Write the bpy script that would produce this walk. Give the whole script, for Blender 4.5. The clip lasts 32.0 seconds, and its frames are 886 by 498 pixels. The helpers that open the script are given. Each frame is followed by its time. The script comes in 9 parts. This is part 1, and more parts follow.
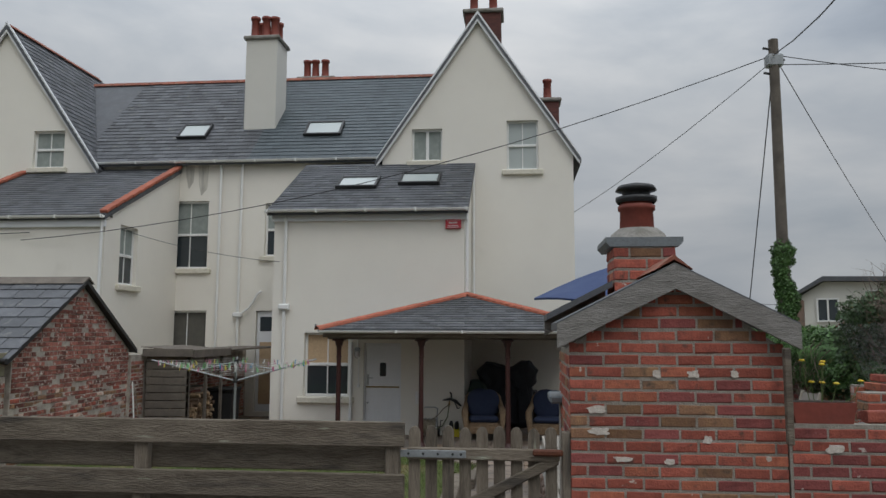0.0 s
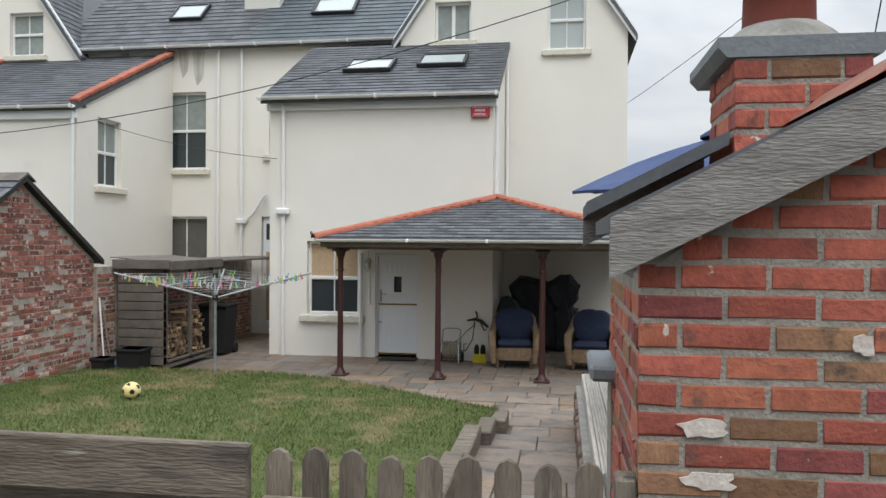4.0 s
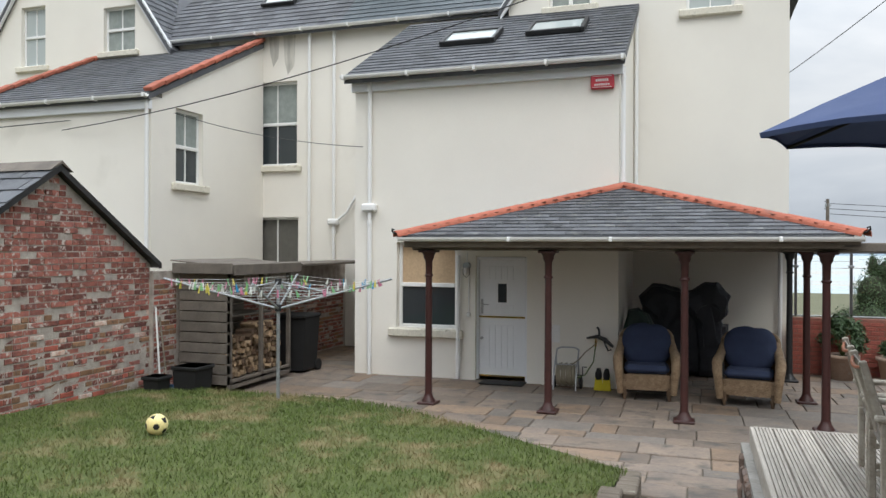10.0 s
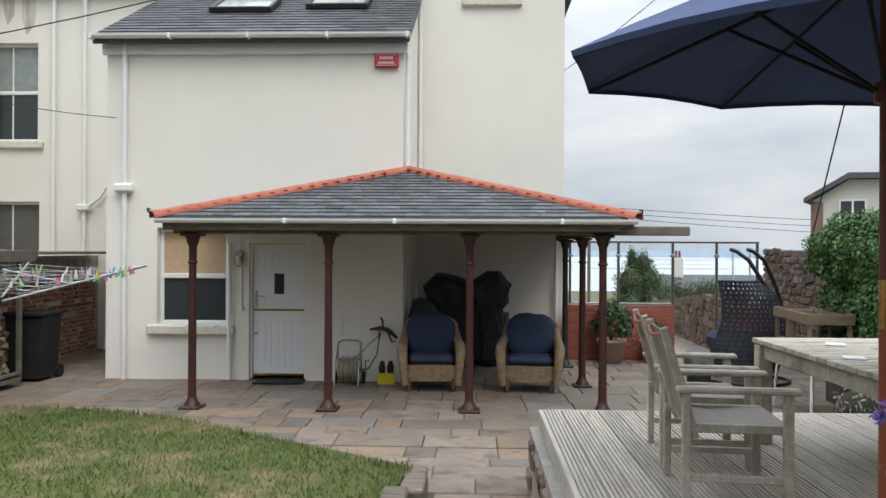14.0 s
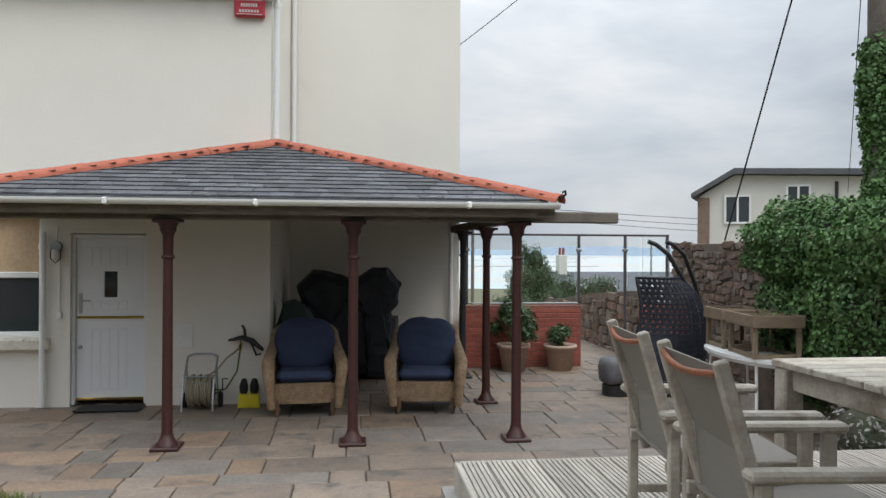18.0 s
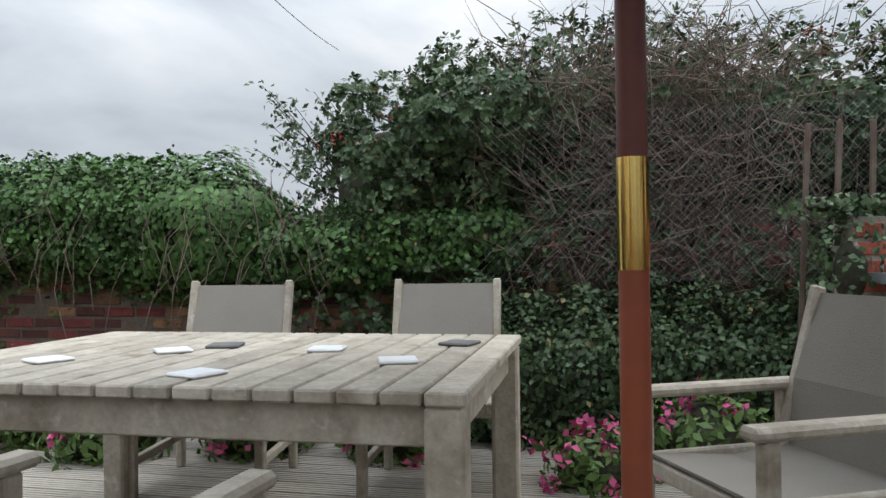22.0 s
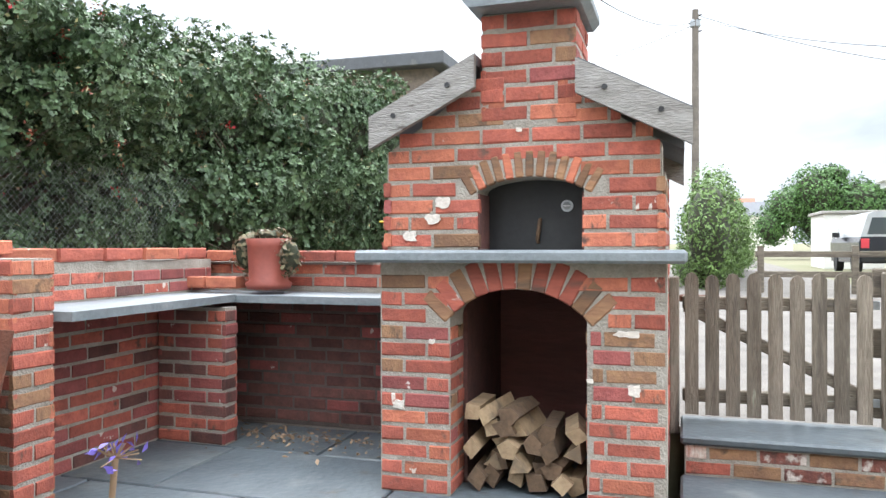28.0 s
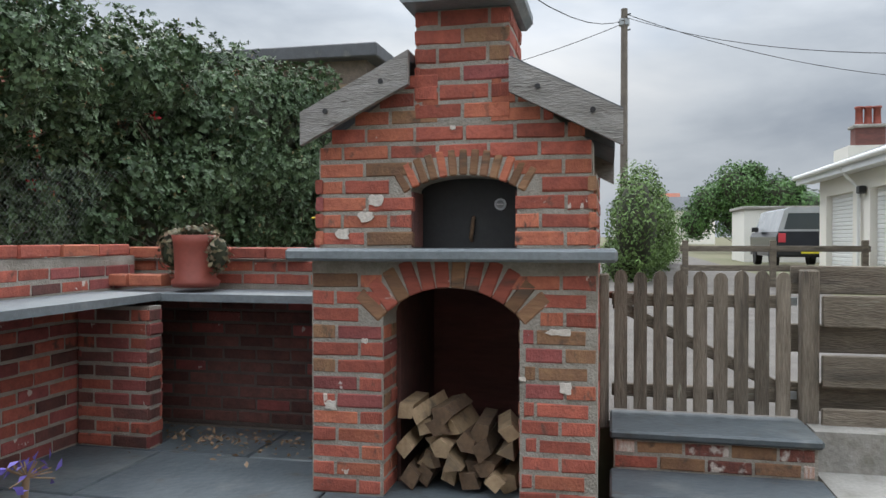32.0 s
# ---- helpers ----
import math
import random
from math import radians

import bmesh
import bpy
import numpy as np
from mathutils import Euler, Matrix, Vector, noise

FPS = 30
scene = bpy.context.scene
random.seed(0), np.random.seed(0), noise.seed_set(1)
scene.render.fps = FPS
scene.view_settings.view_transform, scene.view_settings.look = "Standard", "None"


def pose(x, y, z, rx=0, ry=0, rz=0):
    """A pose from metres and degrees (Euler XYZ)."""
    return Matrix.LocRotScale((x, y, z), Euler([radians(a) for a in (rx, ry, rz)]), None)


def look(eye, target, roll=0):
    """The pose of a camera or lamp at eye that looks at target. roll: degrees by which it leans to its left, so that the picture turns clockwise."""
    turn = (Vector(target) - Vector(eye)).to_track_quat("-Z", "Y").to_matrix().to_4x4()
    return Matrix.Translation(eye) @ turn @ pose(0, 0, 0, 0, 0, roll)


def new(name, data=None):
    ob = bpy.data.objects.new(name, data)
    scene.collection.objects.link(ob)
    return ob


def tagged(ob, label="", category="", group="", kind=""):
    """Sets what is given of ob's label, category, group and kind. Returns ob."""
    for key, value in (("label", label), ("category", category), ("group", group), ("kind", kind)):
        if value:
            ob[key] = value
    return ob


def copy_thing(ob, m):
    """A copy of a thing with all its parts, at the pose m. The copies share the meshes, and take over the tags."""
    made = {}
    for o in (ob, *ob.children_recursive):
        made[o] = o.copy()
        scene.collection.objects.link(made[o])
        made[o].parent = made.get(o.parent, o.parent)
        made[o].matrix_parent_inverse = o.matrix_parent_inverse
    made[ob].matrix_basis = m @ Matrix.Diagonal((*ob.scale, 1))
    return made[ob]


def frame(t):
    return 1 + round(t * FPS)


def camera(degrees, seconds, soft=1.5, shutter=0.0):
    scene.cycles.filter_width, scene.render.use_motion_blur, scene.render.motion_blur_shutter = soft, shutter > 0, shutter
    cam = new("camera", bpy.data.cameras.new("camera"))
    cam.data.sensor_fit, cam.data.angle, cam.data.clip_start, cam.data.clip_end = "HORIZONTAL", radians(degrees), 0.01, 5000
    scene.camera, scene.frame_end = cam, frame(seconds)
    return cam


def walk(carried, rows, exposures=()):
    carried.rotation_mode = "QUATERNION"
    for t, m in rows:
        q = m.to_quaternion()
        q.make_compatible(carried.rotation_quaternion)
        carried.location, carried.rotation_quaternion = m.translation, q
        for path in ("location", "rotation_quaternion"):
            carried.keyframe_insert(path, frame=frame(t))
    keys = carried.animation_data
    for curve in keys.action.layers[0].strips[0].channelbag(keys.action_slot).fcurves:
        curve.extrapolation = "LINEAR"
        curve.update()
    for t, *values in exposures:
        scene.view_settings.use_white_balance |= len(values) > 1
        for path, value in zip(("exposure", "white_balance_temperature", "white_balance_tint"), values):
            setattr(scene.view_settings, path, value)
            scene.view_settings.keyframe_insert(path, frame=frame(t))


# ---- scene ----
cam = camera(61.1, 32.0)
PATH = [
    (0, 0.460, -0.126, 2.281, 5.57, 6.35, -0.20),
    (0.5, 0.490, 0.137, 2.247, 4.22, 0.77, 0.10),
    (1, 0.497, 0.412, 2.219, 0.52, -0.43, -0.10),
    (1.5, 0.527, 0.836, 2.219, -1.95, -0.52, -0.30),
    (2, 0.499, 1.216, 2.238, -2.78, -0.60, -0.20),
    (2.5, 0.522, 1.621, 2.221, -3.18, -0.46, -0.10),
    (3, 0.579, 1.959, 2.246, -2.35, -0.37, -0.50),
    (3.5, 0.544, 2.292, 2.227, 2.21, -0.23, -0.60),
    (4, 0.588, 2.610, 2.275, 9.01, -0.54, -0.40),
    (4.5, 0.609, 2.974, 2.166, 15.61, -0.17, -0.60),
    (6.5, 0.678, 3.992, 2.236, 31.03, -0.63, -0.50),
    (7, 0.667, 4.191, 2.205, 32.65, -0.49, -0.40),
    (7.5, 0.648, 4.338, 2.159, 34.79, -0.34, -0.50),
    (8, 0.603, 4.429, 2.144, 37.40, -0.32, -0.70),
    (8.5, 0.545, 4.459, 2.158, 38.81, -0.23, -0.70),
    (9, 0.463, 4.596, 2.179, 36.85, -0.37, -0.60),
    (9.5, 0.423, 4.822, 2.211, 28.21, -0.40, -0.40),
    (10, 0.396, 5.044, 2.175, 18.53, -0.09, -0.20),
    (10.5, 0.395, 5.170, 2.204, 11.45, -0.03, -0.20),
    (11, 0.420, 5.271, 2.196, 7.04, 0.29, -0.30),
    (11.5, 0.442, 5.316, 2.187, 5.39, 0.32, -0.20),
    (12, 0.450, 5.344, 2.169, 4.39, 0.40, -0.20),
    (12.5, 0.447, 5.394, 2.166, 3.64, 0.32, -0.30),
    (13, 0.415, 5.512, 2.119, 3.18, 0.14, -0.40),
    (13.5, 0.321, 5.678, 2.034, 2.61, 0.03, -0.40),
    (14, 0.305, 5.828, 1.950, 2.21, 0.11, -0.30),
    (14.5, 0.288, 6.035, 1.898, 1.69, -0.03, -0.20),
    (16.5, 0.044, 7.097, 1.880, 1.15, -0.37, -0.40),
    (17, 0.156, 7.311, 1.858, 1.00, -0.17, -0.10),
    (17.5, 0.272, 7.479, 1.874, -0.92, -0.06, -0.20),
    (18, 0.272, 7.654, 1.873, -6.86, 0.03, -0.30),
    (18.5, 0.245, 7.890, 1.848, -13.74, 0.06, -0.30),
    (19, 0.297, 8.136, 1.838, -18.93, 0.11, -0.10),
    (19.5, 0.310, 8.341, 1.786, -26.42, 0.34, -0.10),
    (20, 0.338, 8.500, 1.747, -36.77, 0.60, 0.00),
    (20.5, 0.399, 8.639, 1.724, -46.72, 0.54, 0.30),
    (21, 0.415, 8.710, 1.708, -56.60, 0.60, 0.30),
    (21.5, 0.454, 8.800, 1.686, -67.40, 0.77, 0.40),
    (22, 0.600, 8.840, 1.680, -77.50, 0.66, 0.70),
    (22.5, 0.710, 8.870, 1.707, -87.40, 0.57, 0.60),
    (23, 0.780, 8.870, 1.735, -98.15, 0.75, 0.23),
    (23.5, 0.840, 8.870, 1.735, -110.75, 0.75, 0.62),
    (24, 0.890, 8.840, 1.735, -120.54, 1.03, -0.09),
    (24.5, 0.920, 8.900, 1.735, -128.44, 1.37, 0.06),
    (25, 0.930, 8.930, 1.725, -134.56, 1.59, 0.55),
    (25.5, 0.920, 8.950, 1.725, -140.34, 1.69, 0.69),
    (26, 0.900, 8.960, 1.725, -146.18, 1.48, 0.96),
    (26.5, 0.850, 8.960, 1.725, -151.89, 1.29, 0.96),
    (28.5, 0.700, 8.800, 1.880, -164.25, -0.05, 0.00),
    (29, 0.700, 8.800, 1.880, -165.71, 1.67, 0.00),
    (29.5, 0.720, 8.800, 1.880, -166.68, 4.47, 0.00),
    (30, 0.720, 8.800, 1.880, -166.94, 8.21, 0.00),
    (30.5, 0.720, 8.800, 1.880, -167.16, 9.30, 0.00),
    (31, 0.720, 8.800, 1.880, -167.28, 9.37, 0.00),
    (31.5, 0.720, 8.800, 1.880, -167.38, 6.72, 0.00),
    (32, 0.720, 8.800, 1.880, -167.44, -0.74, 0.00),
]
EXPO = [(0, -0.72), (0.5, -0.32), (1, -0.04), (3, 0.05), (4.5, 0.12), (8, 0.12), (12, 0.25), (17, 0.08), (19, 0.0), (20, -0.32), (21, -0.05), (22, 0.22), (23, 0.95), (24, 1.75), (26.5, 1.85), (28.5, 1.5), (29.5, 0.7), (30.2, 0.15), (31.2, 0.1), (32, 0.45)]
walk(cam, [(t, pose(x, y, z, 90 + p, r, w)) for t, x, y, z, w, p, r in PATH], EXPO)

# ---- sky and sun ----
SUN_AZ, SUN_EL = radians(150), radians(50)
world = bpy.data.worlds.new("overcast_sky")
scene.world = world
world.use_nodes = True
wn, wl = world.node_tree.nodes, world.node_tree.links
wn.clear()


def wnode(kind, **kw):
    n = wn.new(kind)
    for k, v in kw.items():
        n.inputs[k].default_value = v
    return n


sky = wn.new("ShaderNodeTexSky")
sky.sky_type, sky.sun_disc, sky.sun_elevation, sky.sun_rotation = "NISHITA", False, SUN_EL, SUN_AZ
tc = wn.new("ShaderNodeTexCoord")
mp = wn.new("ShaderNodeMapping")
mp.inputs["Scale"].default_value = (1.0, 1.0, 2.6)
mp.inputs["Location"].default_value = (0.7, 0.2, 0.4)
wl.new(tc.outputs["Generated"], mp.inputs["Vector"])
cn = wnode("ShaderNodeTexNoise", Scale=2.1, Detail=7.0, Roughness=0.52, Distortion=0.25)
wl.new(mp.outputs["Vector"], cn.inputs["Vector"])
cr = wn.new("ShaderNodeValToRGB")
cr.color_ramp.elements[0].position, cr.color_ramp.elements[0].color = 0.30, (0.34, 0.39, 0.46, 1)
cr.color_ramp.elements[1].position, cr.color_ramp.elements[1].color = 0.72, (0.86, 0.88, 0.90, 1)
e = cr.color_ramp.elements.new(0.5)
e.color = (0.58, 0.63, 0.69, 1)
wl.new(cn.outputs["Fac"], cr.inputs["Fac"])
sc = wn.new("ShaderNodeVectorMath")
sc.operation = "SCALE"
sc.inputs["Scale"].default_value = 0.10
wl.new(sky.outputs["Color"], sc.inputs[0])
cover = wnode("ShaderNodeTexNoise", Scale=1.3, Detail=5.0, Roughness=0.5)
wl.new(mp.outputs["Vector"], cover.inputs["Vector"])
crm = wn.new("ShaderNodeMapRange")
crm.inputs["From Min"].default_value, crm.inputs["From Max"].default_value = 0.30, 0.42
crm.inputs["To Min"].default_value, crm.inputs["To Max"].default_value = 0.75, 1.0
wl.new(cover.outputs["Fac"], crm.inputs["Value"])
mx = wn.new("ShaderNodeMix")
mx.data_type = "RGBA"
wl.new(crm.outputs["Result"], mx.inputs["Factor"])
wl.new(sc.outputs["Vector"], mx.inputs["A"])
wl.new(cr.outputs["Color"], mx.inputs["B"])
# an overcast sky is brighter towards the zenith
sep = wn.new("ShaderNodeSeparateXYZ")
wl.new(tc.outputs["Generated"], sep.inputs[0])
zen = wn.new("ShaderNodeMapRange")
zen.inputs["From Min"].default_value, zen.inputs["From Max"].default_value = 0.0, 1.0
zen.inputs["To Min"].default_value, zen.inputs["To Max"].default_value = 0.55, 4.5
zsq = wn.new("ShaderNodeMath")
zsq.operation = "MULTIPLY"
wl.new(sep.outputs["Z"], zsq.inputs[0])
wl.new(sep.outputs["Z"], zsq.inputs[1])
wl.new(zsq.outputs["Value"], zen.inputs["Value"])
# and clearer low over the estuary than inland
low = wn.new("ShaderNodeMapRange")
low.inputs["From Min"].default_value, low.inputs["From Max"].default_value = -1.0, 1.0
low.inputs["To Min"].default_value, low.inputs["To Max"].default_value = 0.58, 0.88
wl.new(sep.outputs["Y"], low.inputs["Value"])
wl.new(low.outputs["Result"], zen.inputs["To Min"])
bg = wnode("ShaderNodeBackground", Strength=1.0)
wl.new(zen.outputs["Result"], bg.inputs["Strength"])
wl.new(mx.outputs["Result"], bg.inputs["Color"])
wo = wn.new("ShaderNodeOutputWorld")
wl.new(bg.outputs["Background"], wo.inputs["Surface"])

sun = new("sun", bpy.data.lights.new("sun", "SUN"))
sun.data.energy, sun.data.angle, sun.data.color = 1.1, radians(30), (1.0, 0.98, 0.94)
sx, sy = math.sin(SUN_AZ), math.cos(SUN_AZ)
sun.matrix_world = look((30 * sx, 30 * sy, 30 * math.tan(SUN_EL)), (0, 0, 0))


# ---- materials ----
def mat(name, c1, c2=None, scale=6.0, rough=0.8, bump=0.15, bscale=60.0, rnd=0.0, island=0.0, metal=0.0, stain=None, stretch=None, spec=0.4, fine=0.25, shift=True, stain2=None):
    """A node material: two colours mixed by a large noise, a fine grain, a relief, a change from piece to piece and stains."""
    m = bpy.data.materials.new(name)
    m.use_nodes = True
    t = m.node_tree
    ns, ln = t.nodes, t.links
    b = ns["Principled BSDF"]
    b.inputs["Roughness"].default_value, b.inputs["Metallic"].default_value = rough, metal
    b.inputs["Specular IOR Level"].default_value = spec
    co = ns.new("ShaderNodeTexCoord")
    vec = co.outputs["Object"]
    if stretch:
        mpp = ns.new("ShaderNodeMapping")
        mpp.inputs["Scale"].default_value = stretch
        ln.new(vec, mpp.inputs["Vector"])
        vec = mpp.outputs["Vector"]
    oi = ns.new("ShaderNodeObjectInfo")
    ge = ns.new("ShaderNodeNewGeometry")
    rv = oi.outputs["Random"] if not island else ge.outputs["Random Per Island"]
    if (rnd or island) and shift:
        ad = ns.new("ShaderNodeVectorMath")
        ad.operation = "ADD"
        cm = ns.new("ShaderNodeMath")
        cm.operation = "MULTIPLY"
        cm.inputs[1].default_value = 37.0
        ln.new(rv, cm.inputs[0])
        ln.new(vec, ad.inputs[0])
        ln.new(cm.outputs[0], ad.inputs[1])
        vec = ad.outputs[0]
    n1 = ns.new("ShaderNodeTexNoise")
    n1.inputs["Scale"].default_value, n1.inputs["Detail"].default_value, n1.inputs["Roughness"].default_value = scale, 5.0, 0.6
    ln.new(vec, n1.inputs["Vector"])
    r1 = ns.new("ShaderNodeMapRange")
    r1.inputs["From Min"].default_value, r1.inputs["From Max"].default_value = 0.32, 0.68
    ln.new(n1.outputs["Fac"], r1.inputs["Value"])
    mix = ns.new("ShaderNodeMix")
    mix.data_type = "RGBA"
    mix.inputs["A"].default_value, mix.inputs["B"].default_value = (*c1, 1), (*(c2 or [q * 0.8 for q in c1]), 1)
    ln.new(r1.outputs["Result"], mix.inputs["Factor"])
    out = mix.outputs["Result"]
    n2 = ns.new("ShaderNodeTexNoise")
    n2.inputs["Scale"].default_value, n2.inputs["Detail"].default_value = bscale, 4.0
    ln.new(vec, n2.inputs["Vector"])
    hs = ns.new("ShaderNodeHueSaturation")
    v2 = ns.new("ShaderNodeMapRange")
    v2.inputs["To Min"].default_value, v2.inputs["To Max"].default_value = 1 - fine, 1 + fine
    ln.new(n2.outputs["Fac"], v2.inputs["Value"])
    amount = rnd or island
    if amount:
        v3 = ns.new("ShaderNodeMapRange")
        v3.inputs["To Min"].default_value, v3.inputs["To Max"].default_value = 1 - amount, 1 + amount
        ln.new(rv, v3.inputs["Value"])
        mm = ns.new("ShaderNodeMath")
        mm.operation = "MULTIPLY"
        ln.new(v2.outputs["Result"], mm.inputs[0])
        ln.new(v3.outputs["Result"], mm.inputs[1])
        ln.new(mm.outputs[0], hs.inputs["Value"])
    else:
        ln.new(v2.outputs["Result"], hs.inputs["Value"])
    ln.new(out, hs.inputs["Color"])
    out = hs.outputs["Color"]
    for st_spec in [q for q in (stain2, stain) if q]:
        colour, sscale, lo, hi = st_spec
        n3 = ns.new("ShaderNodeTexNoise")
        n3.inputs["Scale"].default_value, n3.inputs["Detail"].default_value, n3.inputs["Roughness"].default_value = sscale, 4.0, 0.55
        ln.new(vec, n3.inputs["Vector"])
        r3 = ns.new("ShaderNodeMapRange")
        r3.inputs["From Min"].default_value, r3.inputs["From Max"].default_value = lo, hi
        ln.new(n3.outputs["Fac"], r3.inputs["Value"])
        m3 = ns.new("ShaderNodeMix")
        m3.data_type = "RGBA"
        m3.inputs["B"].default_value = (*colour, 1)
        ln.new(r3.outputs["Result"], m3.inputs["Factor"])
        ln.new(out, m3.inputs["A"])
        out = m3.outputs["Result"]
    ln.new(out, b.inputs["Base Color"])
    if bump:
        bp = ns.new("ShaderNodeBump")
        bp.inputs["Strength"].default_value, bp.inputs["Distance"].default_value = bump, 0.01
        ln.new(n2.outputs["Fac"], bp.inputs["Height"])
        ln.new(bp.outputs["Normal"], b.inputs["Normal"])
    return m


def glassy(name, tint, rough=0.03, through_light=0.0):
    m = bpy.data.materials.new(name)
    m.use_nodes = True
    b = m.node_tree.nodes["Principled BSDF"]
    b.inputs["Base Color"].default_value = (*tint, 1)
    b.inputs["Roughness"].default_value = rough
    b.inputs["Transmission Weight"].default_value = through_light
    b.inputs["IOR"].default_value = 1.05 if through_light else 1.5
    b.inputs["Specular IOR Level"].default_value = 0.6
    return m


RENDER_CREAM = mat("cream_render", (0.80, 0.765, 0.69), (0.76, 0.725, 0.655), 0.7, 0.9, 0.25, 90, fine=0.05, stain=((0.55, 0.52, 0.45), 0.55, 0.62, 0.9))
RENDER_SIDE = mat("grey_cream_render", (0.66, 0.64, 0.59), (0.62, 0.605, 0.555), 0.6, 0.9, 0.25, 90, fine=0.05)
WHITE_PVC = mat("white_plastic", (0.8, 0.8, 0.78), (0.76, 0.76, 0.74), 2, 0.35, 0.02, 30, fine=0.03)
WHITE_PAINT = mat("white_gloss_paint", (0.78, 0.79, 0.8), (0.74, 0.75, 0.76), 2, 0.4, 0.03, 40, fine=0.04)
SILL = mat("painted_stone_sill", (0.72, 0.68, 0.58), (0.6, 0.56, 0.46), 5, 0.85, 0.3, 50, stain=((0.25, 0.22, 0.16), 7, 0.56, 0.75))
SLATE = mat("roof_slate", (0.10, 0.105, 0.115), (0.075, 0.078, 0.085), 3, 0.6, 0.3, 40, island=0.35, stain=((0.19, 0.19, 0.17), 3.0, 0.6, 0.8))
SLATE_NEW = mat("smooth_new_slate", (0.085, 0.105, 0.115), (0.07, 0.085, 0.095), 3, 0.55, 0.2, 40, island=0.15)
SLATE_PART = mat("loose_slate", (0.10, 0.105, 0.115), (0.07, 0.073, 0.08), 4, 0.55, 0.35, 35, rnd=0.35, stain=((0.2, 0.2, 0.18), 5, 0.58, 0.78))
RIDGE = mat("orange_ridge_tile", (0.40, 0.125, 0.075), (0.33, 0.098, 0.06), 6, 0.8, 0.2, 50, rnd=0.14, stain=((0.22, 0.10, 0.07), 9, 0.58, 0.75))
RIDGE_OLD = mat("weathered_red_ridge_tile", (0.33, 0.10, 0.06), (0.20, 0.085, 0.06), 5, 0.85, 0.3, 40, rnd=0.25, stain=((0.2, 0.18, 0.12), 6, 0.55, 0.75))
BRICK = mat("red_brick", (0.41, 0.112, 0.074), (0.27, 0.075, 0.055), 16, 0.88, 0.5, 70, rnd=0.25, stain=((0.58, 0.50, 0.44), 10, 0.69, 0.71), stretch=(0.22, 1, 1), stain2=((0.12, 0.065, 0.05), 11, 0.60, 0.72))
BRICK_ORANGE = mat("orange_brick", (0.47, 0.155, 0.088), (0.34, 0.105, 0.066), 16, 0.88, 0.5, 70, rnd=0.22, stain=((0.56, 0.48, 0.42), 10, 0.70, 0.72), stretch=(0.22, 1, 1), stain2=((0.12, 0.07, 0.055), 11, 0.60, 0.72))
BRICK_BROWN = mat("brown_brick", (0.29, 0.16, 0.085), (0.20, 0.105, 0.065), 14, 0.9, 0.5, 70, rnd=0.28, stain=((0.10, 0.07, 0.05), 12, 0.56, 0.7), stretch=(0.22, 1, 1))
BRICK_PLUM = mat("plum_red_brick", (0.30, 0.085, 0.075), (0.21, 0.062, 0.058), 14, 0.9, 0.5, 70, rnd=0.25, stain=((0.5, 0.42, 0.38), 12, 0.68, 0.70), stretch=(0.22, 1, 1))
PAINT_CHIP = mat("old_white_paint", (0.66, 0.61, 0.55), (0.52, 0.45, 0.39), 30, 0.85, 0.4, 80)
# mortar darkened to paint the shade under the worktop
MORTAR_SHADE = mat("sooty_mortar", (0.13, 0.10, 0.088), (0.085, 0.07, 0.062), 9, 0.95, 0.6, 80)
BRICK_WHITE = mat("lime_washed_brick", (0.66, 0.60, 0.54), (0.45, 0.22, 0.15), 18, 0.9, 0.5, 70, rnd=0.15, stretch=(0.22, 1, 1))
BRICK_OLD = mat("weathered_old_brick", (0.33, 0.115, 0.082), (0.17, 0.07, 0.06), 13, 0.92, 0.8, 60, rnd=0.5, stain=((0.55, 0.48, 0.43), 14, 0.56, 0.66), stretch=(0.22, 1, 1), stain2=((0.08, 0.05, 0.045), 11, 0.57, 0.7))
# dark brick, which also serves as painted shade in recesses
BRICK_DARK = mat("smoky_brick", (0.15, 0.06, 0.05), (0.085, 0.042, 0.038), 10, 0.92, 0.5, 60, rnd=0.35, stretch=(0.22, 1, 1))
BRICK_STUFF = mat("weathered_brick_rest", (0.33, 0.115, 0.082), (0.17, 0.07, 0.06), 13, 0.92, 0.8, 60, island=0.5, stain=((0.55, 0.48, 0.43), 14, 0.56, 0.66))
MORTAR = mat("grey_mortar", (0.36, 0.33, 0.285), (0.25, 0.225, 0.19), 12, 0.95, 0.8, 90)
MORTAR_RED = mat("red_washed_mortar", (0.27, 0.105, 0.075), (0.19, 0.085, 0.066), 9, 0.95, 0.6, 80)
BRICK_WASHED = mat("red_washed_brick", (0.34, 0.095, 0.066), (0.25, 0.072, 0.054), 9, 0.88, 0.5, 60, rnd=0.14)
MORTAR_OLD = mat("old_lime_mortar", (0.48, 0.43, 0.375), (0.27, 0.23, 0.20), 6, 0.95, 0.7, 70)
PAVING = mat("sandstone_paving", (0.245, 0.19, 0.145), (0.17, 0.14, 0.118), 3.0, 0.78, 1.0, 26, rnd=0.2, stain=((0.10, 0.09, 0.08), 3.5, 0.54, 0.70))
PAVING_WARM = mat("warm_sandstone_paving", (0.27, 0.19, 0.13), (0.19, 0.145, 0.11), 3.5, 0.78, 1.0, 26, rnd=0.18, stain=((0.11, 0.09, 0.075), 4, 0.55, 0.72))
PAVING_GREY = mat("grey_sandstone_paving", (0.205, 0.175, 0.148), (0.145, 0.128, 0.112), 3, 0.78, 1.0, 26, rnd=0.18, stain=((0.25, 0.19, 0.135), 5, 0.60, 0.74))
